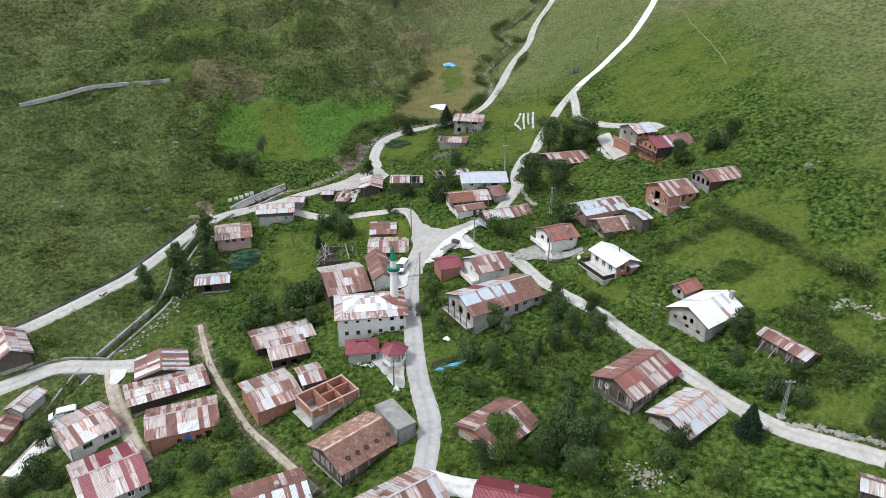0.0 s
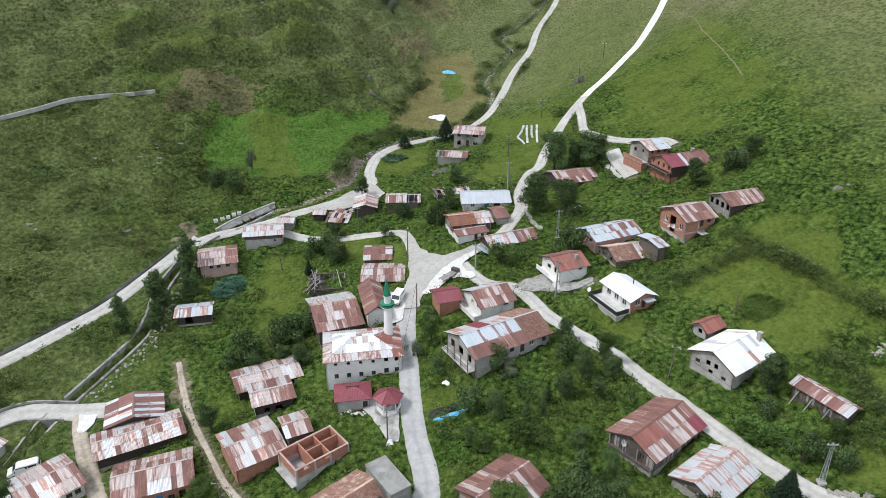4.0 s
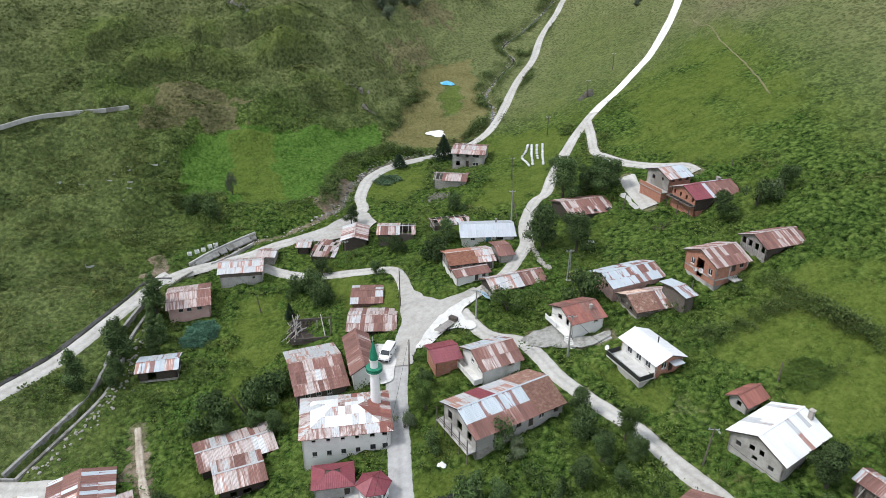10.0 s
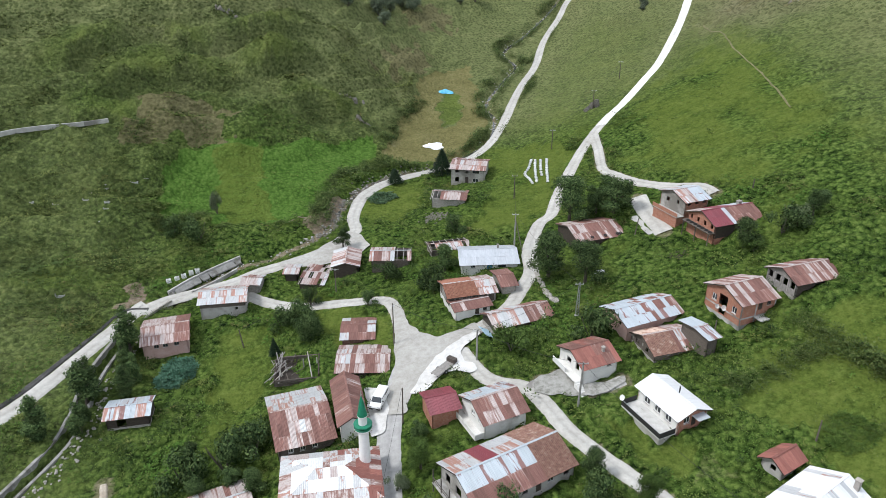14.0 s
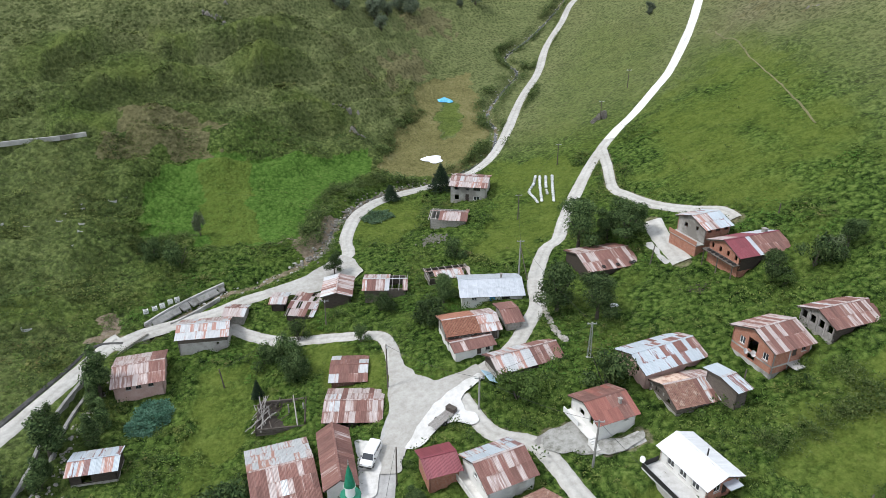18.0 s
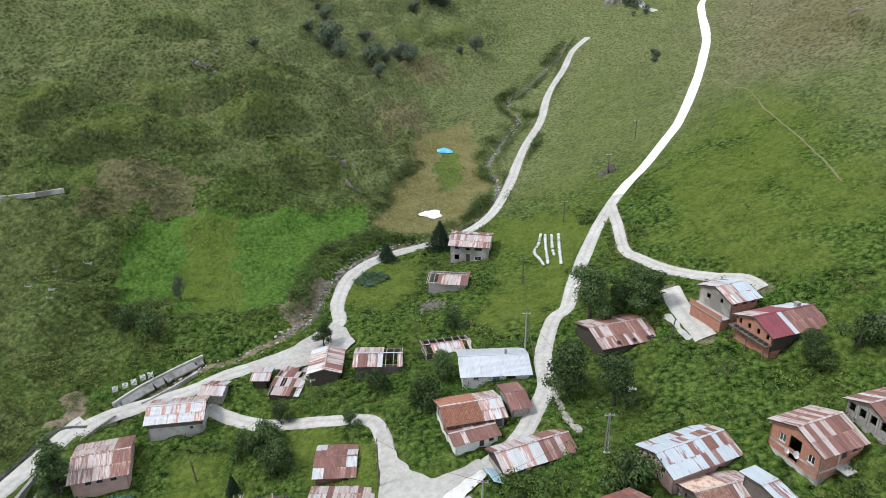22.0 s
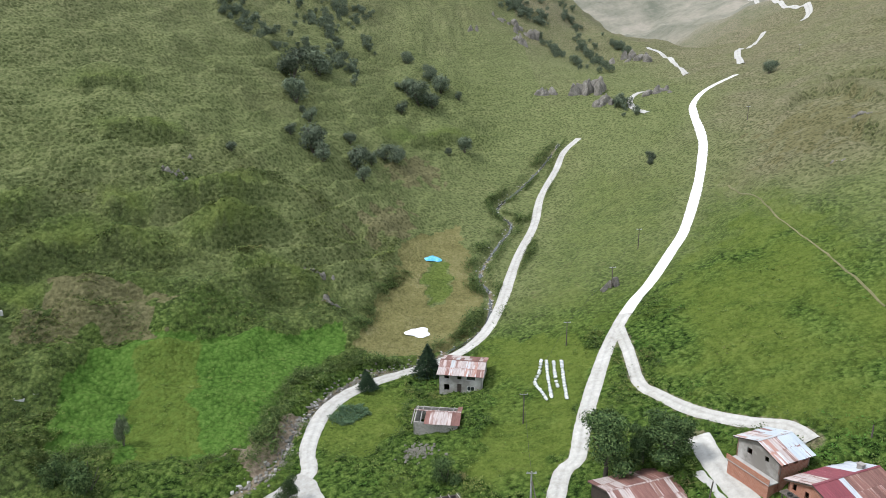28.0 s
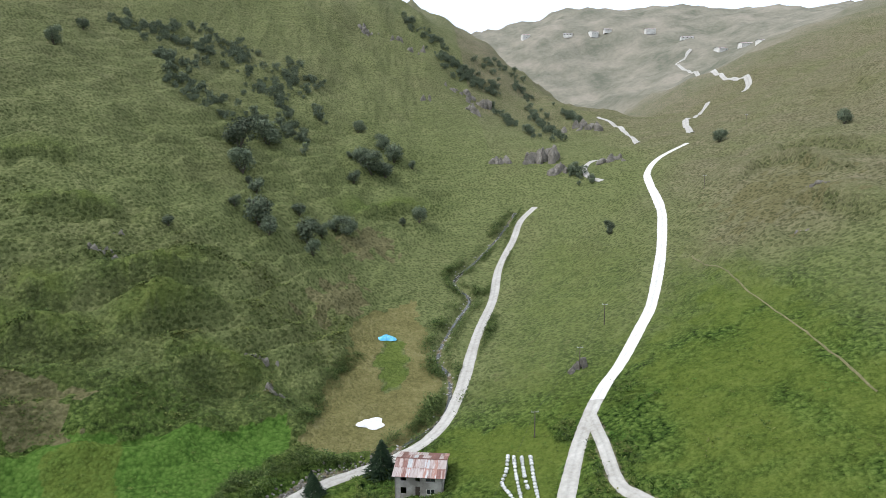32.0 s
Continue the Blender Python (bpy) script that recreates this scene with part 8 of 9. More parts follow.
# ---------------------------------------------------------------- plants
def leaf_cloud(rng, blobs, n, size, flat=0.5):
    """Many small leaf sprays near the surface of some round lobes: (x, y, z, rx, rz)."""
    tot = sum(b[3] ** 2 for b in blobs)
    V, F = [], []
    for x, y, z, rx, rz in blobs:
        for _ in range(max(6, int(n * rx * rx / tot))):
            d = Vector((rng.gauss(0, 1), rng.gauss(0, 1), rng.gauss(0.15, 1))).normalized()
            q = rng.uniform(0.45, 1.06)
            c = Vector((x + d.x * rx * q, y + d.y * rx * q, z + d.z * rz * q))
            nrm = (d + Vector((rng.uniform(-1, 1), rng.uniform(-1, 1), rng.uniform(-0.4, 1.2))) * 0.6).normalized()
            a = nrm.orthogonal().normalized()
            a.rotate(Matrix.Rotation(rng.uniform(0, 6.28), 3, nrm))
            b = nrm.cross(a)
            s = size * rng.uniform(0.6, 1.3)
            k = len(V)
            V += [c - a * s, c - b * s * flat + nrm * s * 0.15, c + a * s, c + b * s * flat + nrm * s * 0.15]
            F.append((k, k + 1, k + 2, k + 3))
    return V, F


def mesh_of(name, V, F, mat_):
    me = bpy.data.meshes.new(name)
    me.from_pydata([tuple(v) for v in V], [], F)
    me.materials.append(mat_)
    return me


# lightened, greyer leaves: distance haze is mixed into the bush colour
leaf_wood_hazed = leaf_mat("leaves_wood_hazed", [(0.05, 0.068, 0.048), (0.1, 0.128, 0.084), (0.165, 0.198, 0.13)])


def tree_proto(kind, seed):
    rng = random.Random(seed)
    spec = {"broad": ("tree", "leafy green broadleaf tree", leaf_mid), "dark": ("tree", "dense dark green walnut tree", leaf_dark),
            "poplar": ("tree", "tall narrow dark poplar tree", leaf_dark), "fir": ("fir_tree", "small dark conical fir tree", leaf_fir),
            "bush": ("bush", "rounded dark green bush among weeds", leaf_dark), "scrub": ("bush", "loose mid-green wild bush", leaf_mid),
            "pale": ("bush", "pale grey-green willow bush", leaf_pale), "wood": ("bush", "round dark bush on the mountain slope", leaf_wood_hazed), "slope": ("bush", "round dark bush on the mountain slope", leaf_wood_hazed)}[kind]
    t = thing(spec[0], Matrix.Translation((0, -500, -60)), spec[1], "tree" if "tree" in spec[0] else "bush", "plants of the village")
    blobs, bm = [], bmesh.new()
    if kind in ("broad", "dark"):
        tube(bm, (0, 0, -0.4), (0.1, 0.05, 2.4), 0.22, 0.15)
        for k in range(6):
            a = k * 1.05 + rng.uniform(-0.3, 0.3)
            e = (math.cos(a) * rng.uniform(0.9, 1.5), math.sin(a) * rng.uniform(0.9, 1.5), rng.uniform(3.2, 4.8))
            tube(bm, (0.1, 0.05, rng.uniform(1.5, 2.4)), e, 0.1, 0.035, 5)
        for k in range(11):
            a, q = rng.uniform(0, 6.28), rng.uniform(0.1, 1.9)
            z = rng.uniform(1.9, 5.9)
            q *= 1.0 - 0.11 * abs(z - 3.4)
            blobs.append((math.cos(a) * q, math.sin(a) * q, z, rng.uniform(0.7, 1.25), rng.uniform(0.6, 1.0)))
        blobs.append((0, 0, 3.7, 1.7, 2.0))
        V, F = leaf_cloud(rng, blobs, 7000, 0.125)
    elif kind == "poplar":
        tube(bm, (0, 0, -0.4), (0, 0, 6.5), 0.18, 0.05)
        for k in range(12):
            z = 0.9 + k * 0.58
            w = 0.95 * (1 - abs(k - 4.2) / 10.5)
            blobs.append((rng.uniform(-0.4, 0.4), rng.uniform(-0.4, 0.4), z, w * rng.uniform(0.85, 1.2), 0.75))
        for k in range(5):
            tube(bm, (0, 0, 1 + k), (rng.uniform(-0.7, 0.7), rng.uniform(-0.7, 0.7), 2.2 + k), 0.06, 0.02, 5)
        V, F = leaf_cloud(rng, blobs, 5000, 0.115)
    elif kind == "fir":
        tube(bm, (0, 0, -0.4), (0, 0, 4.9), 0.14, 0.03)
        V, F = [], []
        for k in range(1700):
            q = rng.random() ** 0.75
            z = 0.5 + (1 - q) * 4.5
            a = rng.uniform(0, 6.28)
            r = q * 1.45 * rng.uniform(0.55, 1.1) * (0.85 + 0.3 * ((z * 2.2) % 1))
            o = Vector((math.cos(a), math.sin(a), -0.35)).normalized()
            c = Vector((math.cos(a) * r, math.sin(a) * r, z))
            s = Vector((-math.sin(a), math.cos(a), 0)) * rng.uniform(0.05, 0.1)
            i = len(V)
            o += Vector((rng.uniform(-0.5, 0.5), rng.uniform(-0.5, 0.5), rng.uniform(-0.3, 0.5)))
            V += [c - o * 0.2, c + s, c + o * 0.2, c - s]
            F.append((i, i + 1, i + 2, i + 3))
    else:
        for k in range(5):
            tube(bm, (0, 0, -0.2), (rng.uniform(-0.8, 0.8), rng.uniform(-0.8, 0.8), rng.uniform(1.0, 1.9)), 0.05, 0.02, 5)
        for k in range(8):
            a, q = rng.uniform(0, 6.28), rng.uniform(0.2, 1.25)
            blobs.append((math.cos(a) * q, math.sin(a) * q, rng.uniform(0.5, 1.9) * (1.1 - q * 0.3), rng.uniform(0.5, 0.85), rng.uniform(0.45, 0.75)))
        if kind in ("wood", "slope"):
            blobs = [(0, 0, 1.1, 0.95, 1.0)] + [(math.cos(k) * 0.62, math.sin(k) * 0.62, rng.uniform(0.6, 1.75), rng.uniform(0.4, 0.6), 0.5) for k in range(6)]
        V, F = leaf_cloud(rng, blobs, {"wood": 200, "slope": 1700}.get(kind, 2300), {"wood": 0.2, "slope": 0.1}.get(kind, 0.095))
    part("trunk" if kind not in ("bush", "scrub", "pale", "wood", "slope") else "stem", bm, bark, t)
    piece("crown", mesh_of("crown", V, F, spec[2]), t)
    return t


HEIGHT = {"broad": 6.6, "dark": 6.6, "poplar": 7.8, "fir": 5.0, "bush": 2.3, "scrub": 2.3, "pale": 2.3, "wood": 2.3, "slope": 2.3}
PROTO, USED = {}, {}
for k_ in HEIGHT:
    PROTO[k_] = [tree_proto(k_, 100 + 7 * j + len(k_)) for j in range(3 if k_ not in ("fir", "pale") else 2)]


def plant(kind, x, y, height, wide=1.0, rng=random.Random(3)):
    """Sets a plant on the land, turned by chance."""
    c = USED.setdefault(kind, [])
    p = PROTO[kind][len(c) % len(PROTO[kind])]
    if y < 215 and kind in ("dark", "poplar", "broad"):
        height *= 1.12
    s = height / HEIGHT[kind]
    wide *= {"poplar": 1.35, "fir": 1.3, "bush": 0.8, "scrub": 0.85, "pale": 0.8, "wood": 1.0, "slope": 0.92}.get(kind, 1.0)
    m = Matrix.Translation((x, y, gz(x, y) - 0.1)) @ Matrix.Rotation(rng.uniform(0, 6.28), 4, "Z") @ Matrix.Diagonal((s * wide, s * wide * rng.uniform(0.9, 1.1), s, 1))
    if len(c) < len(PROTO[kind]):
        p.matrix_world = m
        c.append(p)
    else:
        c.append(copy_thing(p, m))


for kind, x, y, h_, w_ in [
    ("dark", -38.9, 102.5, 5.5, 1.0), ("dark", -67.5, 90.1, 5, 1.0), ("bush", -67.8, 79.2, 4.5, 1.1), ("bush", -43.2, 81.2, 4.2, 1.1), ("bush", -34.7, 78.4, 3.6, 1.2),
    ("scrub", -36.4, 89.2, 3.2, 1.2), ("bush", -63.9, 81.2, 3.0, 1.3), ("scrub", -39.6, 84.2, 2.6, 1.2),
    ("broad", 9.0, 76.0, 8.5, 0.85), ("dark", 14.4, 75.1, 7, 1.0), ("dark", 23.3, 83.5, 5.5, 0.9), ("poplar", 19.2, 82.2, 7, 1.0), ("dark", 4.3, 91.9, 4, 1.0), ("dark", 16.9, 78.0, 7.5, 0.95), ("dark", 5.5, 75.9, 5, 0.9), ("broad", 21.5, 80.9, 4.5, 1.1), ("dark", 19.8, 89.2, 5, 1.0),
]:
    plant(kind, x, y, h_, w_)
for kind, x, y, h_, w_ in [
    ("poplar", 15.6, 96.2, 5.2, 0.8), ("poplar", 13.1, 95.7, 4.5, 0.8), ("dark", 8.4, 96.9, 4.2, 1.0), ("scrub", 6.1, 90.4, 3.5, 1.3), ("scrub", 13.1, 91.0, 3.2, 1.3),
    ("bush", 8.8, 107.1, 3.2, 1.0), ("pale", 11.3, 105.5, 2.6, 1.0), ("dark", 23.3, 103.9, 5, 1.0), ("dark", 27.6, 103.6, 5, 1.0), ("bush", 21.3, 109.2, 3.2, 1.2),
    ("fir", 44.3, 77.4, 6, 1.0), ("scrub", 39.0, 70.1, 3.4, 1.0), ("bush", 34.6, 76.3, 2.4, 1.1), ("dark", 49.4, 95.6, 5.8, 1.1),
]:
    plant(kind, x, y, h_, w_)
for kind, x, y, h_, w_ in [
    ("scrub", 54.0, 84.7, 2.4, 0.95), ("bush", 48.8, 83.3, 3.0, 1.15), ("bush", 47.6, 92.0, 2.0, 1.3), ("dark", 59.3, 72.9, 6, 0.9), ("broad", -1.8, 116.4, 5.5, 1.0), ("pale", -5.1, 113.7, 3.6, 0.8),
    ("bush", 53.2, 80.6, 2.2, 1.2), ("bush", 31.7, 73.2, 2.2, 1.4), ("poplar", -65.6, 131.5, 8, 1.0), ("poplar", -61.9, 142.4, 9, 1.0), ("poplar", -59.5, 135.6, 7, 0.9),
    ("poplar", -58.6, 152.6, 10, 1.0), ("poplar", -55.2, 145.7, 8, 1.0), ("bush", -38.2, 121.8, 4.4, 1.2),
]:
    plant(kind, x, y, h_, w_)
for kind, x, y, h_, w_ in [
    ("poplar", -65.2, 130.7, 8.5, 1.1), ("poplar", -61.2, 139.6, 8.5, 1.1), ("poplar", -55.3, 142.3, 8, 1.2), ("poplar", -58.5, 149.5, 8.5, 1.2), ("poplar", -59.5, 133.1, 6, 1.1), ("bush", -32.2, 123.4, 4, 1.2),
    ("bush", -28.5, 125.5, 3.6, 1.3), ("bush", -25.8, 156.4, 2.8, 1.1), ("bush", -30.5, 159.0, 2.8, 1.1), ("bush", -25.1, 155.5, 3.0, 1.1), ("fir", -30.6, 151.3, 3.6, 0.8), ("dark", -21.8, 186.4, 6, 1.0), ("dark", 1.8, 168.8, 5.5, 1.0), ("bush", -0.6, 162.5, 4, 1.2),
    ("fir", 1.2, 228.3, 6.5, 1.0), ("fir", -12.8, 228.1, 3.4, 1.1),
]:
    plant(kind, x, y, h_, w_)
for kind, x, y, h_, w_ in [
    ("dark", 28.8, 179.1, 11, 1.15), ("dark", 38.1, 178.6, 9.5, 1.3), ("dark", 21.8, 160.2, 8.2, 1.1), ("dark", 28.2, 156.5, 8.4, 1.2), ("dark", 34.8, 180.3, 8, 1.1), ("scrub", 13.1, 139.3, 4, 1.1),
    ("bush", 26.4, 140.7, 3.8, 1.2), ("dark", 55.7, 154.3, 5.2, 1.1), ("dark", 68.1, 156.3, 5.5, 1.2), ("pale", 65.3, 155.2, 4, 1.2), ("scrub", 56.8, 152.8, 3, 1.4), ("bush", 62.4, 155.0, 3.4, 1.3),
    ("bush", -63.1, 192.3, 3.6, 1.2), ("bush", -57.0, 190.4, 3.4, 1.3),
]:
    plant(kind, x, y, h_, w_)
for kind, x, y, h_, w_ in [
    ("pale", -55.5, 201.9, 4.2, 0.8), ("bush", -28.7, 160.9, 3.2, 1.2), ("bush", -24.6, 155.1, 3.6, 1.2), ("bush", -25.9, 165.5, 2.4, 1.1), ("fir", -11.9, 223.4, 3.6, 1.1), ("dark", -1.9, 165.6, 4, 1.1),
    ("bush", -10.6, 170.5, 2.6, 1.3), ("bush", 4.3, 186.9, 3.2, 1.2), ("bush", -13.5, 161.6, 1.8, 1.1), ("fir", -31.0, 150.9, 3.2, 0.8), ("scrub", -43.0, 166.3, 2.2, 1.3), ("slope", -48.7, 338.2, 4.8, 1.2), ("slope", -60.5, 303.2, 4, 1.1),
    ("slope", 84.4, 340.0, 2.8, 1.1), ("slope", 86.1, 345.2, 2.0, 1.1),
]:
    plant(kind, x, y, h_, w_)
rw0 = random.Random(4)
for x, y, h_ in [(-40.1, 333.5, 8.9), (-36.0, 328.7, 7.6), (-60.8, 409.5, 8.8), (-54.2, 380.0, 9), (-50.0, 370.8, 3.6), (-45.7, 361.9, 4.0), (-29.6, 358.9, 3.9), (-16.7, 364.7, 7.5), (-11.8, 363.4, 5.0), (-25.2, 344.8, 8.1), (-21.7, 329.1, 6.5), (-20.9, 354.6, 3.8), (17.9, 399.4, 6.2), (10.2, 395.5, 4.1), (-12.1, 432.0, 4.3), (-9.0, 445.6, 7.0), (-14.7, 446.6, 3.9), (-3.3, 440.7, 7.9), (3.1, 443.4, 6.4), (17.1, 454.6, 5.3), (1.9, 470.2, 5.5), (7.8, 459.4, 8.3), (-10.5, 482.9, 8.5), (-51.5, 428.8, 7.7), (163.9, 418.3, 5.3), (184.9, 359.2, 7.3), (-143.2, 427.3, 5.3), (-144.6, 462.8, 5.1)]:
    plant("slope", x, y, 0.82 * h_, rw0.uniform(0.9, 1.15))

for kind, x, y, h_, w_ in [("dark", 19.3, 76.3, 6.5, 1.1), ("dark", 19.2, 72.6, 6.5, 1.1), ("dark", 22.8, 79.2, 6, 1.1), ("dark", 19.6, 99.9, 4.5, 1.0), ("dark", 24.8, 99.4, 4.2, 1.1), ("dark", -38.4, 81.6, 4.6, 1.1), ("dark", -30.2, 80.3, 4.2, 1.1), ("dark", -35, 118.6, 4.2, 1.2), ("dark", -30.2, 120.4, 4, 1.2), ("dark", -26.6, 118.6, 3.6, 1.2), ("dark", -38.8, 126.2, 3.8, 1.2), ("dark", -2.0, 121.6, 4.5, 1.0), ("dark", 21.5, 112.7, 4.2, 1.0), ("dark", 23.0, 104.0, 4.5, 1.0), ("broad", 27.0, 107.2, 4.0, 1.0), ("poplar", 16.7, 99.1, 4.6, 0.9), ("pale", 11.4, 106.5, 2.8, 1.0), ("bush", 5.7, 98.4, 3.0, 1.1), ("bush", -0.5, 108.6, 2.4, 1.0)]:
    plant(kind, x, y, h_, w_)

# woods on the far slope, as one sheet of bushes
rw = random.Random(11)
CLUMPS = []
BELTS = [(-139.2, 494.9, -112.8, 510.2, 4.3, 22), (-112.8, 510.2, -80.2, 519.1, 7.9, 36), (-114.4, 483.3, -100.0, 465.8, 4.1, 14), (-101.8, 452.0, -70.8, 436.6, 3.7, 22), (-83.2, 536.4, -74.6, 505.5, 3.8, 8), (-71.3, 494.2, -47.1, 482.2, 4.7, 22), (-54.5, 521.6, -44.8, 505.6, 5.0, 14), (-41.3, 520.7, -31.7, 523.5, 2.9, 5), (-63.4, 446.0, -52.2, 434.2, 4.2, 14), (-47.8, 463.7, -35.5, 440.4, 4.3, 18), (-34.0, 489.7, -31.6, 478.2, 2.6, 4)]
BELTS += [(16.6, 656.6, 46.7, 642.8, 3.8, 16), (45.7, 630.9, 61.2, 614.9, 5.4, 24), (61.2, 614.9, 89.8, 607.6, 5.2, 28), (78.5, 648.8, 114.3, 669.2, 3.7, 14), (102.8, 632.2, 116.5, 633.6, 3.6, 9), (78.0, 584.9, 97.8, 525.8, 3.3, 18), (109.6, 600.3, 114.0, 532.7, 4.3, 20), (130.2, 598.5, 138.8, 568.3, 2.6, 10), (98.1, 444.9, 102.4, 419.4, 2.4, 8)]
for x0, y0, x1, y1, wide, n in BELTS:
    for _ in range(int(2.1 * n)):
        q = rw.random()
        CLUMPS.append((x0 + (x1 - x0) * q + rw.gauss(0, wide * 0.7), y0 + (y1 - y0) * q + rw.gauss(0, wide * 1.6), 2.4 + 4.0 * rw.random() ** 1.4))
V_, F_, k_ = [], [], 0
for x, y, h_ in CLUMPS:
    src = next(c for c in PROTO["wood"][int(x) % 2].children if c.name.startswith("crown")).data
    co = np.empty(len(src.vertices) * 3)
    src.vertices.foreach_get("co", co)
    a_, s_ = rw.uniform(0, 6.28), h_ / 2.3
    c_, n_ = math.cos(a_), math.sin(a_)
    co = co.reshape(-1, 3) * (s_ * 0.95, s_ * 0.95, s_ * 1.1)
    V_.append(np.stack([co[:, 0] * c_ - co[:, 1] * n_ + x, co[:, 0] * n_ + co[:, 1] * c_ + y, co[:, 2] + mesh_z(np.array([x]), np.array([y])) - 0.3], 1))
    F_.append(np.arange(len(co)).reshape(-1, 4) + k_)
    k_ += len(co)
woods = bpy.data.meshes.new("far_woods")
woods.from_pydata(np.vstack(V_).tolist(), [], np.vstack(F_).tolist())
woods.materials.append(leaf_wood_hazed)
tagged(new("far_woods", woods), "dark scrub woods on the far mountain slope", "woods", kind="stuff")


def cover(name, label, n, area, size, mats, keep, seed, blades=6, flat=0.75, leaf=0.6, tall=0.35):
    """Weeds and grass tufts, each a spray of small leaves, as one object. area: x and y limits, or lines to grow along."""
    r = np.random.RandomState(seed)
    if isinstance(area, list):
        line = np.vstack(area)
        k = r.randint(0, len(line), n)
        x, y = line[k, 0] + r.normal(0, 1.35, n), line[k, 1] + r.normal(0, 1.35, n)
    else:
        x, y = r.uniform(area[0], area[1], n), r.uniform(area[2], area[3], n)
    ok = keep(x, y, r)
    x, y = x[ok], y[ok]
    z = mesh_z(x, y)
    n = len(x)
    s = size * r.uniform(0.5, 1.35, n) * (1 + 0.5 * waves(x, y, 25, 41))
    V = np.zeros((n, blades, 4, 3))
    for k in range(blades):
        a = r.uniform(0, 6.28, n)
        d = r.uniform(0.05, 0.6, n) * s
        cx, cy = x + np.cos(a) * d, y + np.sin(a) * d
        t = a + r.uniform(-0.9, 0.9, n)
        tilt = r.uniform(0.25, 1.1, n)
        l = s * r.uniform(0.6, 1.2, n) * leaf
        w = l * r.uniform(0.2, 0.36, n)
        dx, dy, dz = np.cos(t) * np.cos(tilt), np.sin(t) * np.cos(tilt), np.sin(tilt)
        px, py = -np.sin(t), np.cos(t)
        h = z + r.uniform(0.0, tall, n) * s
        for q, (u, v) in enumerate(((0, 0), (0.55, -1), (1, 0), (0.55, 1))):
            V[:, k, q, 0] = cx + dx * l * u + px * w * v
            V[:, k, q, 1] = cy + dy * l * u + py * w * v
            V[:, k, q, 2] = h + dz * l * u * flat
    V = V.reshape(-1, 3)
    me = bpy.data.meshes.new(name)
    me.from_pydata(V.tolist(), [], np.arange(len(V)).reshape(-1, 4).tolist())
    me.materials.append(mats)
    return tagged(new(name, me), label, "plants", kind="stuff")


def off_things(x, y, margin=0.3):
    ok = np.ones(len(x), bool)
    for cx, cy, a, hx, hy in FOOT:
        u, v = (x - cx) * math.cos(a) + (y - cy) * math.sin(a), -(x - cx) * math.sin(a) + (y - cy) * math.cos(a)
        ok &= ~((abs(u) < hx + margin) & (abs(v) < hy + margin))
    for key, (_, wid, _) in ROADS.items():
        if not key.startswith("far"):
            d, _ = far_from(x, y, LINES[key])
            ok &= d > wid / 2 + 0.35
    for poly in PAVED:
        ok &= ~inside(x, y, poly)
    for line, w in ((CANAL, 2.2), (STREAM, 1.6), (LOWER, 2.2)):
        d, _ = far_from(x, y, line)
        ok &= d > w
    return ok


def village_keep(x, y, r):
    dens = 0.55 + 0.45 * waves(x, y, 14, 51)
    dens = np.where(open_field(x, y) > 0.5, dens * 0.12, dens)
    dens = dens * (1 - smooth(x, 70, 95)) * (1 - 0.65 * smooth(-x, 70, 95))
    return (r.random_sample(len(x)) < dens) & off_things(x, y)


def hill_keep(x, y, r):
    saw = bands(x, y)
    dens = smooth(waves(x, y, 22, 52) + 0.5 * waves(x, y, 7, 53), -0.1, 0.9) * (0.35 + 0.9 * smooth(saw, 0.55, 0.75))
    dens = np.where(open_field(x, y) > 0.5, 0, dens)
    left = smooth(-x - 0.10 * (y - 200), 10, 40)
    _, riser, crest = ledges(x, y)
    return (r.random_sample(len(x)) < np.maximum(0.35 * dens * np.maximum(left, 0.22), 0.5 * riser) * (1 - crest)) & off_things(x, y)


cover("weeds", "dense green weeds and ferns between the houses", 84000, (-85, 85, 58, 236), 0.62, leaf_mat("weed_leaves", [(0.02, 0.042, 0.009), (0.052, 0.092, 0.018), (0.095, 0.145, 0.03), (0.165, 0.21, 0.055)], 0.0, [((0.075, 0.165, 0.028), 0.07, 0.58, 0.66), ((0.15, 0.125, 0.055), 0.11, 0.68, 0.74), ((0.16, 0.17, 0.05), 0.045, 0.62, 0.72)]), village_keep, 5, 13, 0.8, 0.42)
cover("shrubs", "dark leafy nettles and shrubs among the houses", 13000, (-85, 75, 58, 236), 1.15, leaf_mat("shrub_leaves", [(0.009, 0.02, 0.006), (0.022, 0.044, 0.011), (0.045, 0.076, 0.02), (0.085, 0.12, 0.035)], 0.0), lambda x, y, r: (r.random_sample(len(x)) < smooth(waves(x, y, 24, 55), -0.35, 0.7)) & (open_field(x, y) < 0.5) & off_things(x, y, 0.9), 7, 36, 0.8, 0.22, 0.85)
def bracken_keep(x, y, r):
    dens = (0.55 + 0.6 * waves(x, y, 16, 57)) * smooth(BANK(y) - x, 6, 14) * (1 - 0.75 * smooth(lie(x, y), 35, 60))
    return (r.random_sample(len(x)) < np.where(open_field(x, y) > 0.5, 0, dens)) & off_things(x, y)


bank_lines = [spline(p, 1.0) for p in ([(57.0, 134.5), (60.6, 125.1), (65.9, 113.6), (71.6, 101.4)], [(53.3, 115.3), (55.8, 111.7), (58.6, 112.7)], [(59.9, 99.2), (60.5, 92.8), (61.6, 86.7), (64.0, 85.8)], [(55.4, 83.9), (58.3, 84.5), (62.4, 83.7)], [(56.4, 127.7), (50.4, 125.4), (43.9, 124.8)])]


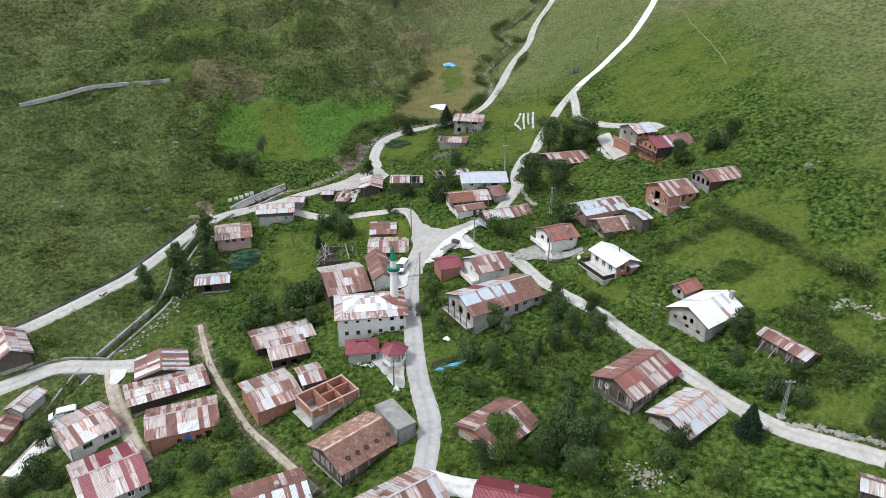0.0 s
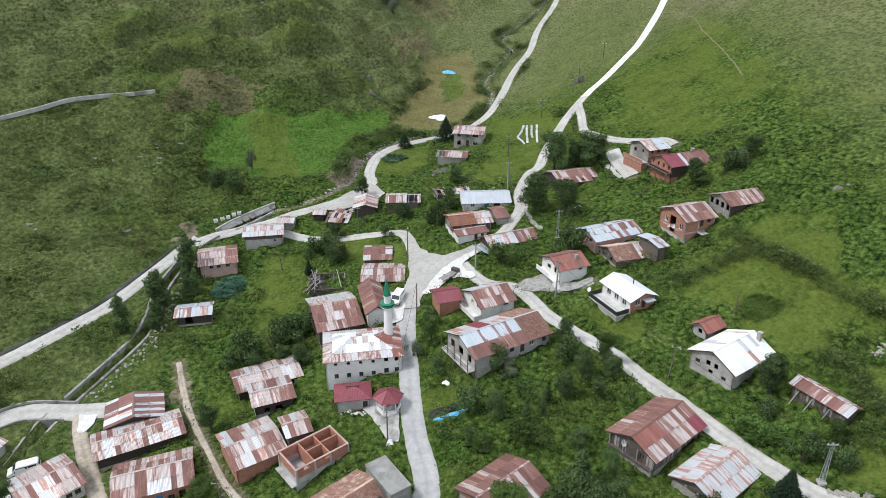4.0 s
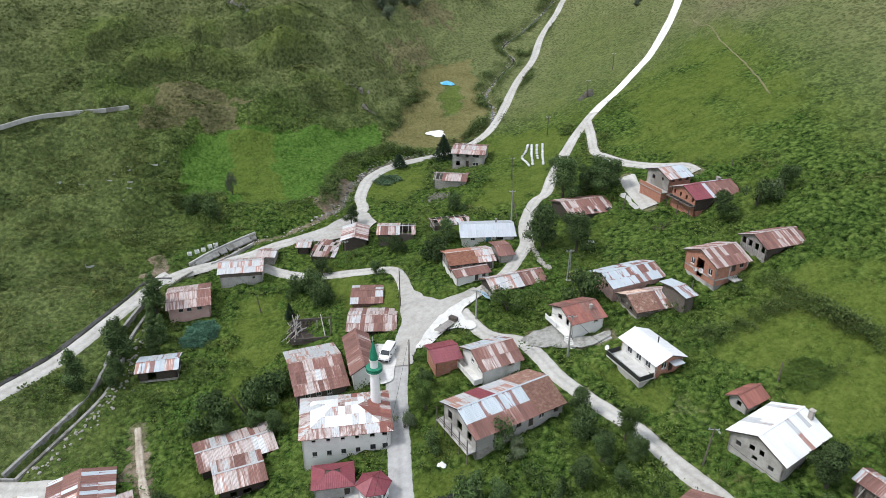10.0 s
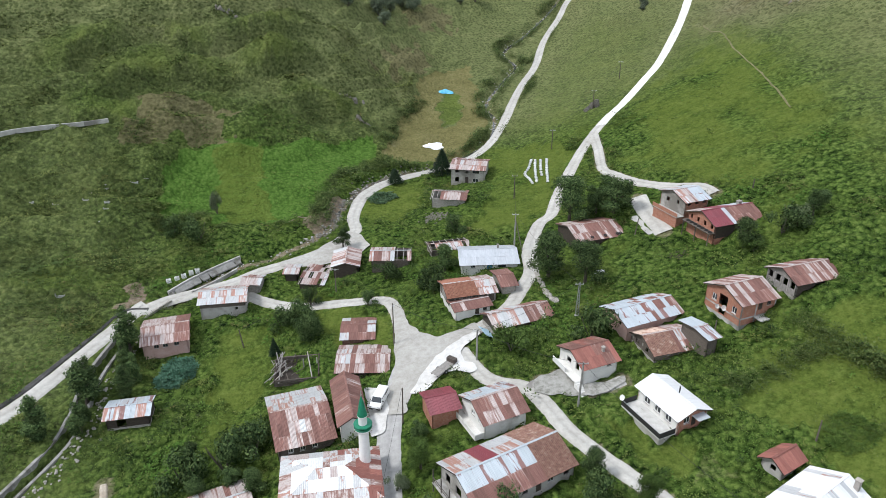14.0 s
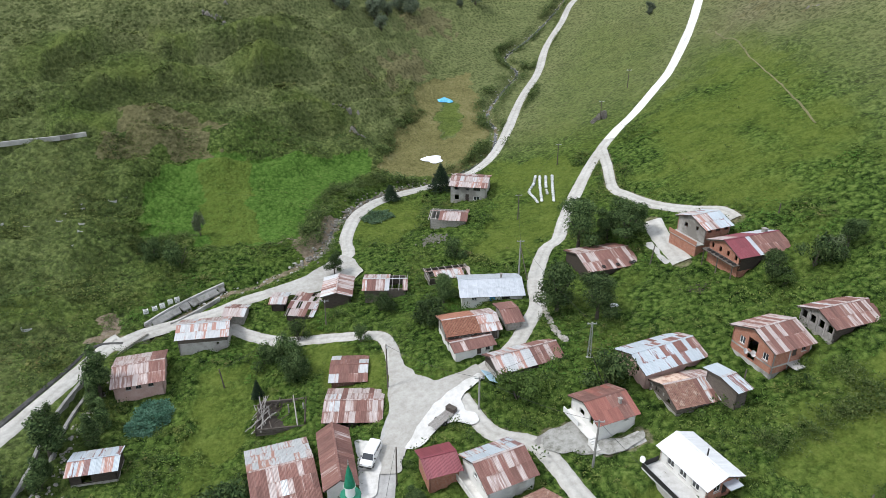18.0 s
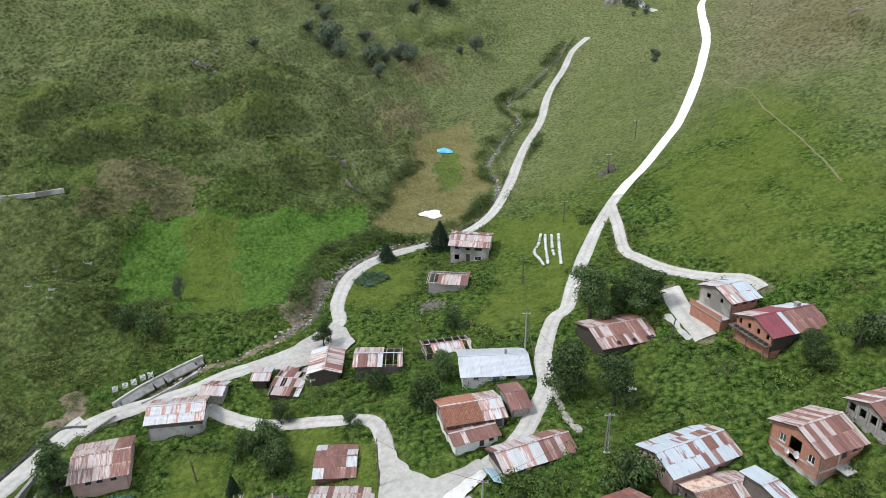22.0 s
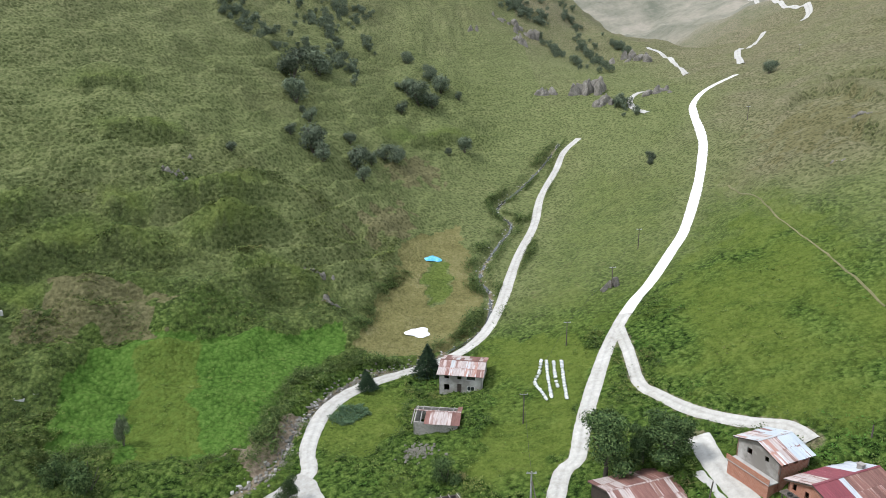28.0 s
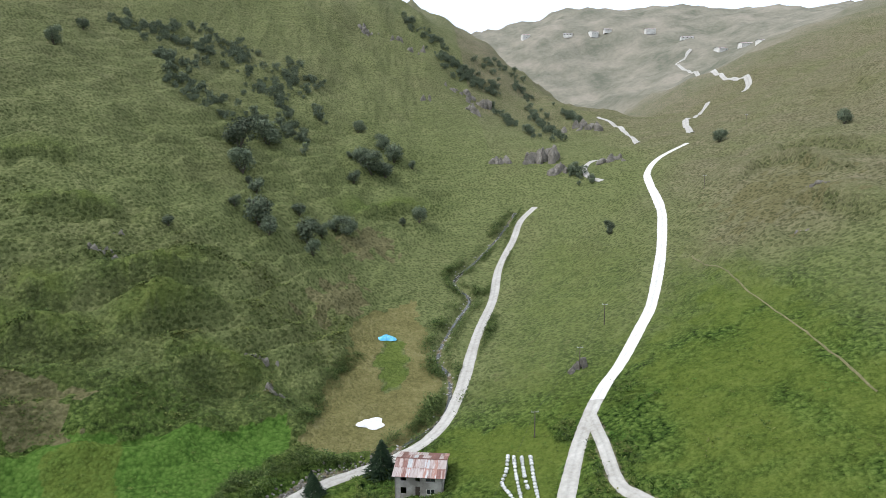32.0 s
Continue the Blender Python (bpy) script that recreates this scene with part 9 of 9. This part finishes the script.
bank_lines += [spline(p, 1.0) for p in ([(-30.6, 204.2), (-29.5, 216.1), (-26.7, 226.3), (-17.0, 232.4), (-15.1, 236.5)], [(-16.5, 247.3), (-13.3, 261.6), (-9.4, 271.9), (-5.0, 281.4)], [(-68.1, 196.2), (-62.9, 198.6), (-56.8, 201.0)], [(35.8, 307.0), (31.1, 287.3), (18.9, 263.2), (8.1, 245.7)], [(56.7, 385.8), (48.5, 359.1), (39.0, 333.4)])]


def bank_keep(x, y, r):
    d = np.min([far_from(x, y, p)[0] for p in bank_lines], axis=0)
    return (r.random_sample(len(x)) < 1 - smooth(d, 0.6, 4.2)) & off_things(x, y)


cover("bank_weeds", "dark nettles and brambles along the field banks", 6800, bank_lines, 1.0, leaf_mat("bank_leaves", [(0.016, 0.032, 0.009), (0.042, 0.07, 0.018), (0.078, 0.115, 0.032), (0.125, 0.155, 0.052)], 0.0), bank_keep, 9, 20, 0.8, 0.27, 0.8)
cover("bracken", "yellow-green bracken covering the lower slope", 62000, (-150, -5, 60, 300), 0.95, leaf_mat("fern_leaves", [(0.03, 0.05, 0.014), (0.072, 0.1, 0.026), (0.12, 0.15, 0.042), (0.18, 0.195, 0.062)], 0.0, [((0.05, 0.085, 0.025), 0.05, 0.57, 0.66), ((0.15, 0.12, 0.05), 0.09, 0.7, 0.78)]), bracken_keep, 12, 10, 0.7, 0.44)
cover("hill_scrub", "low bracken and scrub on the hillsides", 60000, (-190, 190, 90, 420), 0.9, leaf_mat("bracken", [(0.014, 0.026, 0.008), (0.034, 0.052, 0.015), (0.06, 0.082, 0.024), (0.1, 0.12, 0.042)], 0.0), hill_keep, 6, 10, 0.7, 0.36)
BROOK = [STREAM[(STREAM[:, 1] > 196) & (STREAM[:, 1] < 420)] + np.array((d, 0.0)) for d in (-3.4, 2.6)]
cover("stream_brush", "dark green brush along the mountain stream", 5200, BROOK, 1.5, leaf_mat("brush_leaves", [(0.018, 0.036, 0.011), (0.046, 0.078, 0.022), (0.085, 0.125, 0.036), (0.135, 0.17, 0.058)], 0.0), lambda x, y, r: (r.random_sample(len(x)) < 0.55 + 0.5 * waves(x, y, 20, 58)) & off_things(x, y), 14, 22, 0.8, 0.26, 0.9)
PLOTS = [
    ("vegetable_bed", "plot of blue-green cabbages under netting", [(-51.7, 144.1), (-51.4, 149), (-49.7, 151.7), (-47.1, 151.7), (-45, 149.3), (-45.5, 146.3), (-47.1, 143.9)], [(0.02, 0.06, 0.035), (0.05, 0.12, 0.075), (0.1, 0.19, 0.13)]),
    ("vegetable_bed", "small plot of grey-green vegetables beside the road", [(-19.4, 211.7), (-17.4, 215.9), (-12.1, 217.2), (-10.5, 213.1), (-15.4, 208.8)], [(0.025, 0.055, 0.025), (0.06, 0.11, 0.055), (0.12, 0.18, 0.1)]),
    ("vegetable_bed", "hedged garden plot with low green plants", [(43.1, 90.9), (45.3, 91.3), (48.8, 87.9), (47, 86.3), (44.2, 87.8)], [(0.03, 0.07, 0.015), (0.07, 0.13, 0.03), (0.12, 0.19, 0.05)]),
    ("butterbur", "broad-leaved lime green plants in the meadow", [(52.2, 115.4), (55.2, 116.8), (57.5, 114.5), (58, 112.1), (56.2, 110.3), (52.4, 110.3), (51.3, 112.5)], [(0.02, 0.05, 0.01), (0.06, 0.11, 0.022), (0.12, 0.18, 0.04)]),
]
for k, (name_, label_, poly, cols) in enumerate(PLOTS):
    px, py = [p[0] for p in poly], [p[1] for p in poly]
    cover(name_, label_, 1100, (min(px), max(px), min(py), max(py)), 0.8, leaf_mat(name_ + "_leaves", cols, 0.0), lambda x, y, r, poly=poly: inside(x + 0.5 * waves(x, y, 3, 59), y, poly) & off_things(x, y), 30 + k, 14, 0.7, 0.42, 0.5)
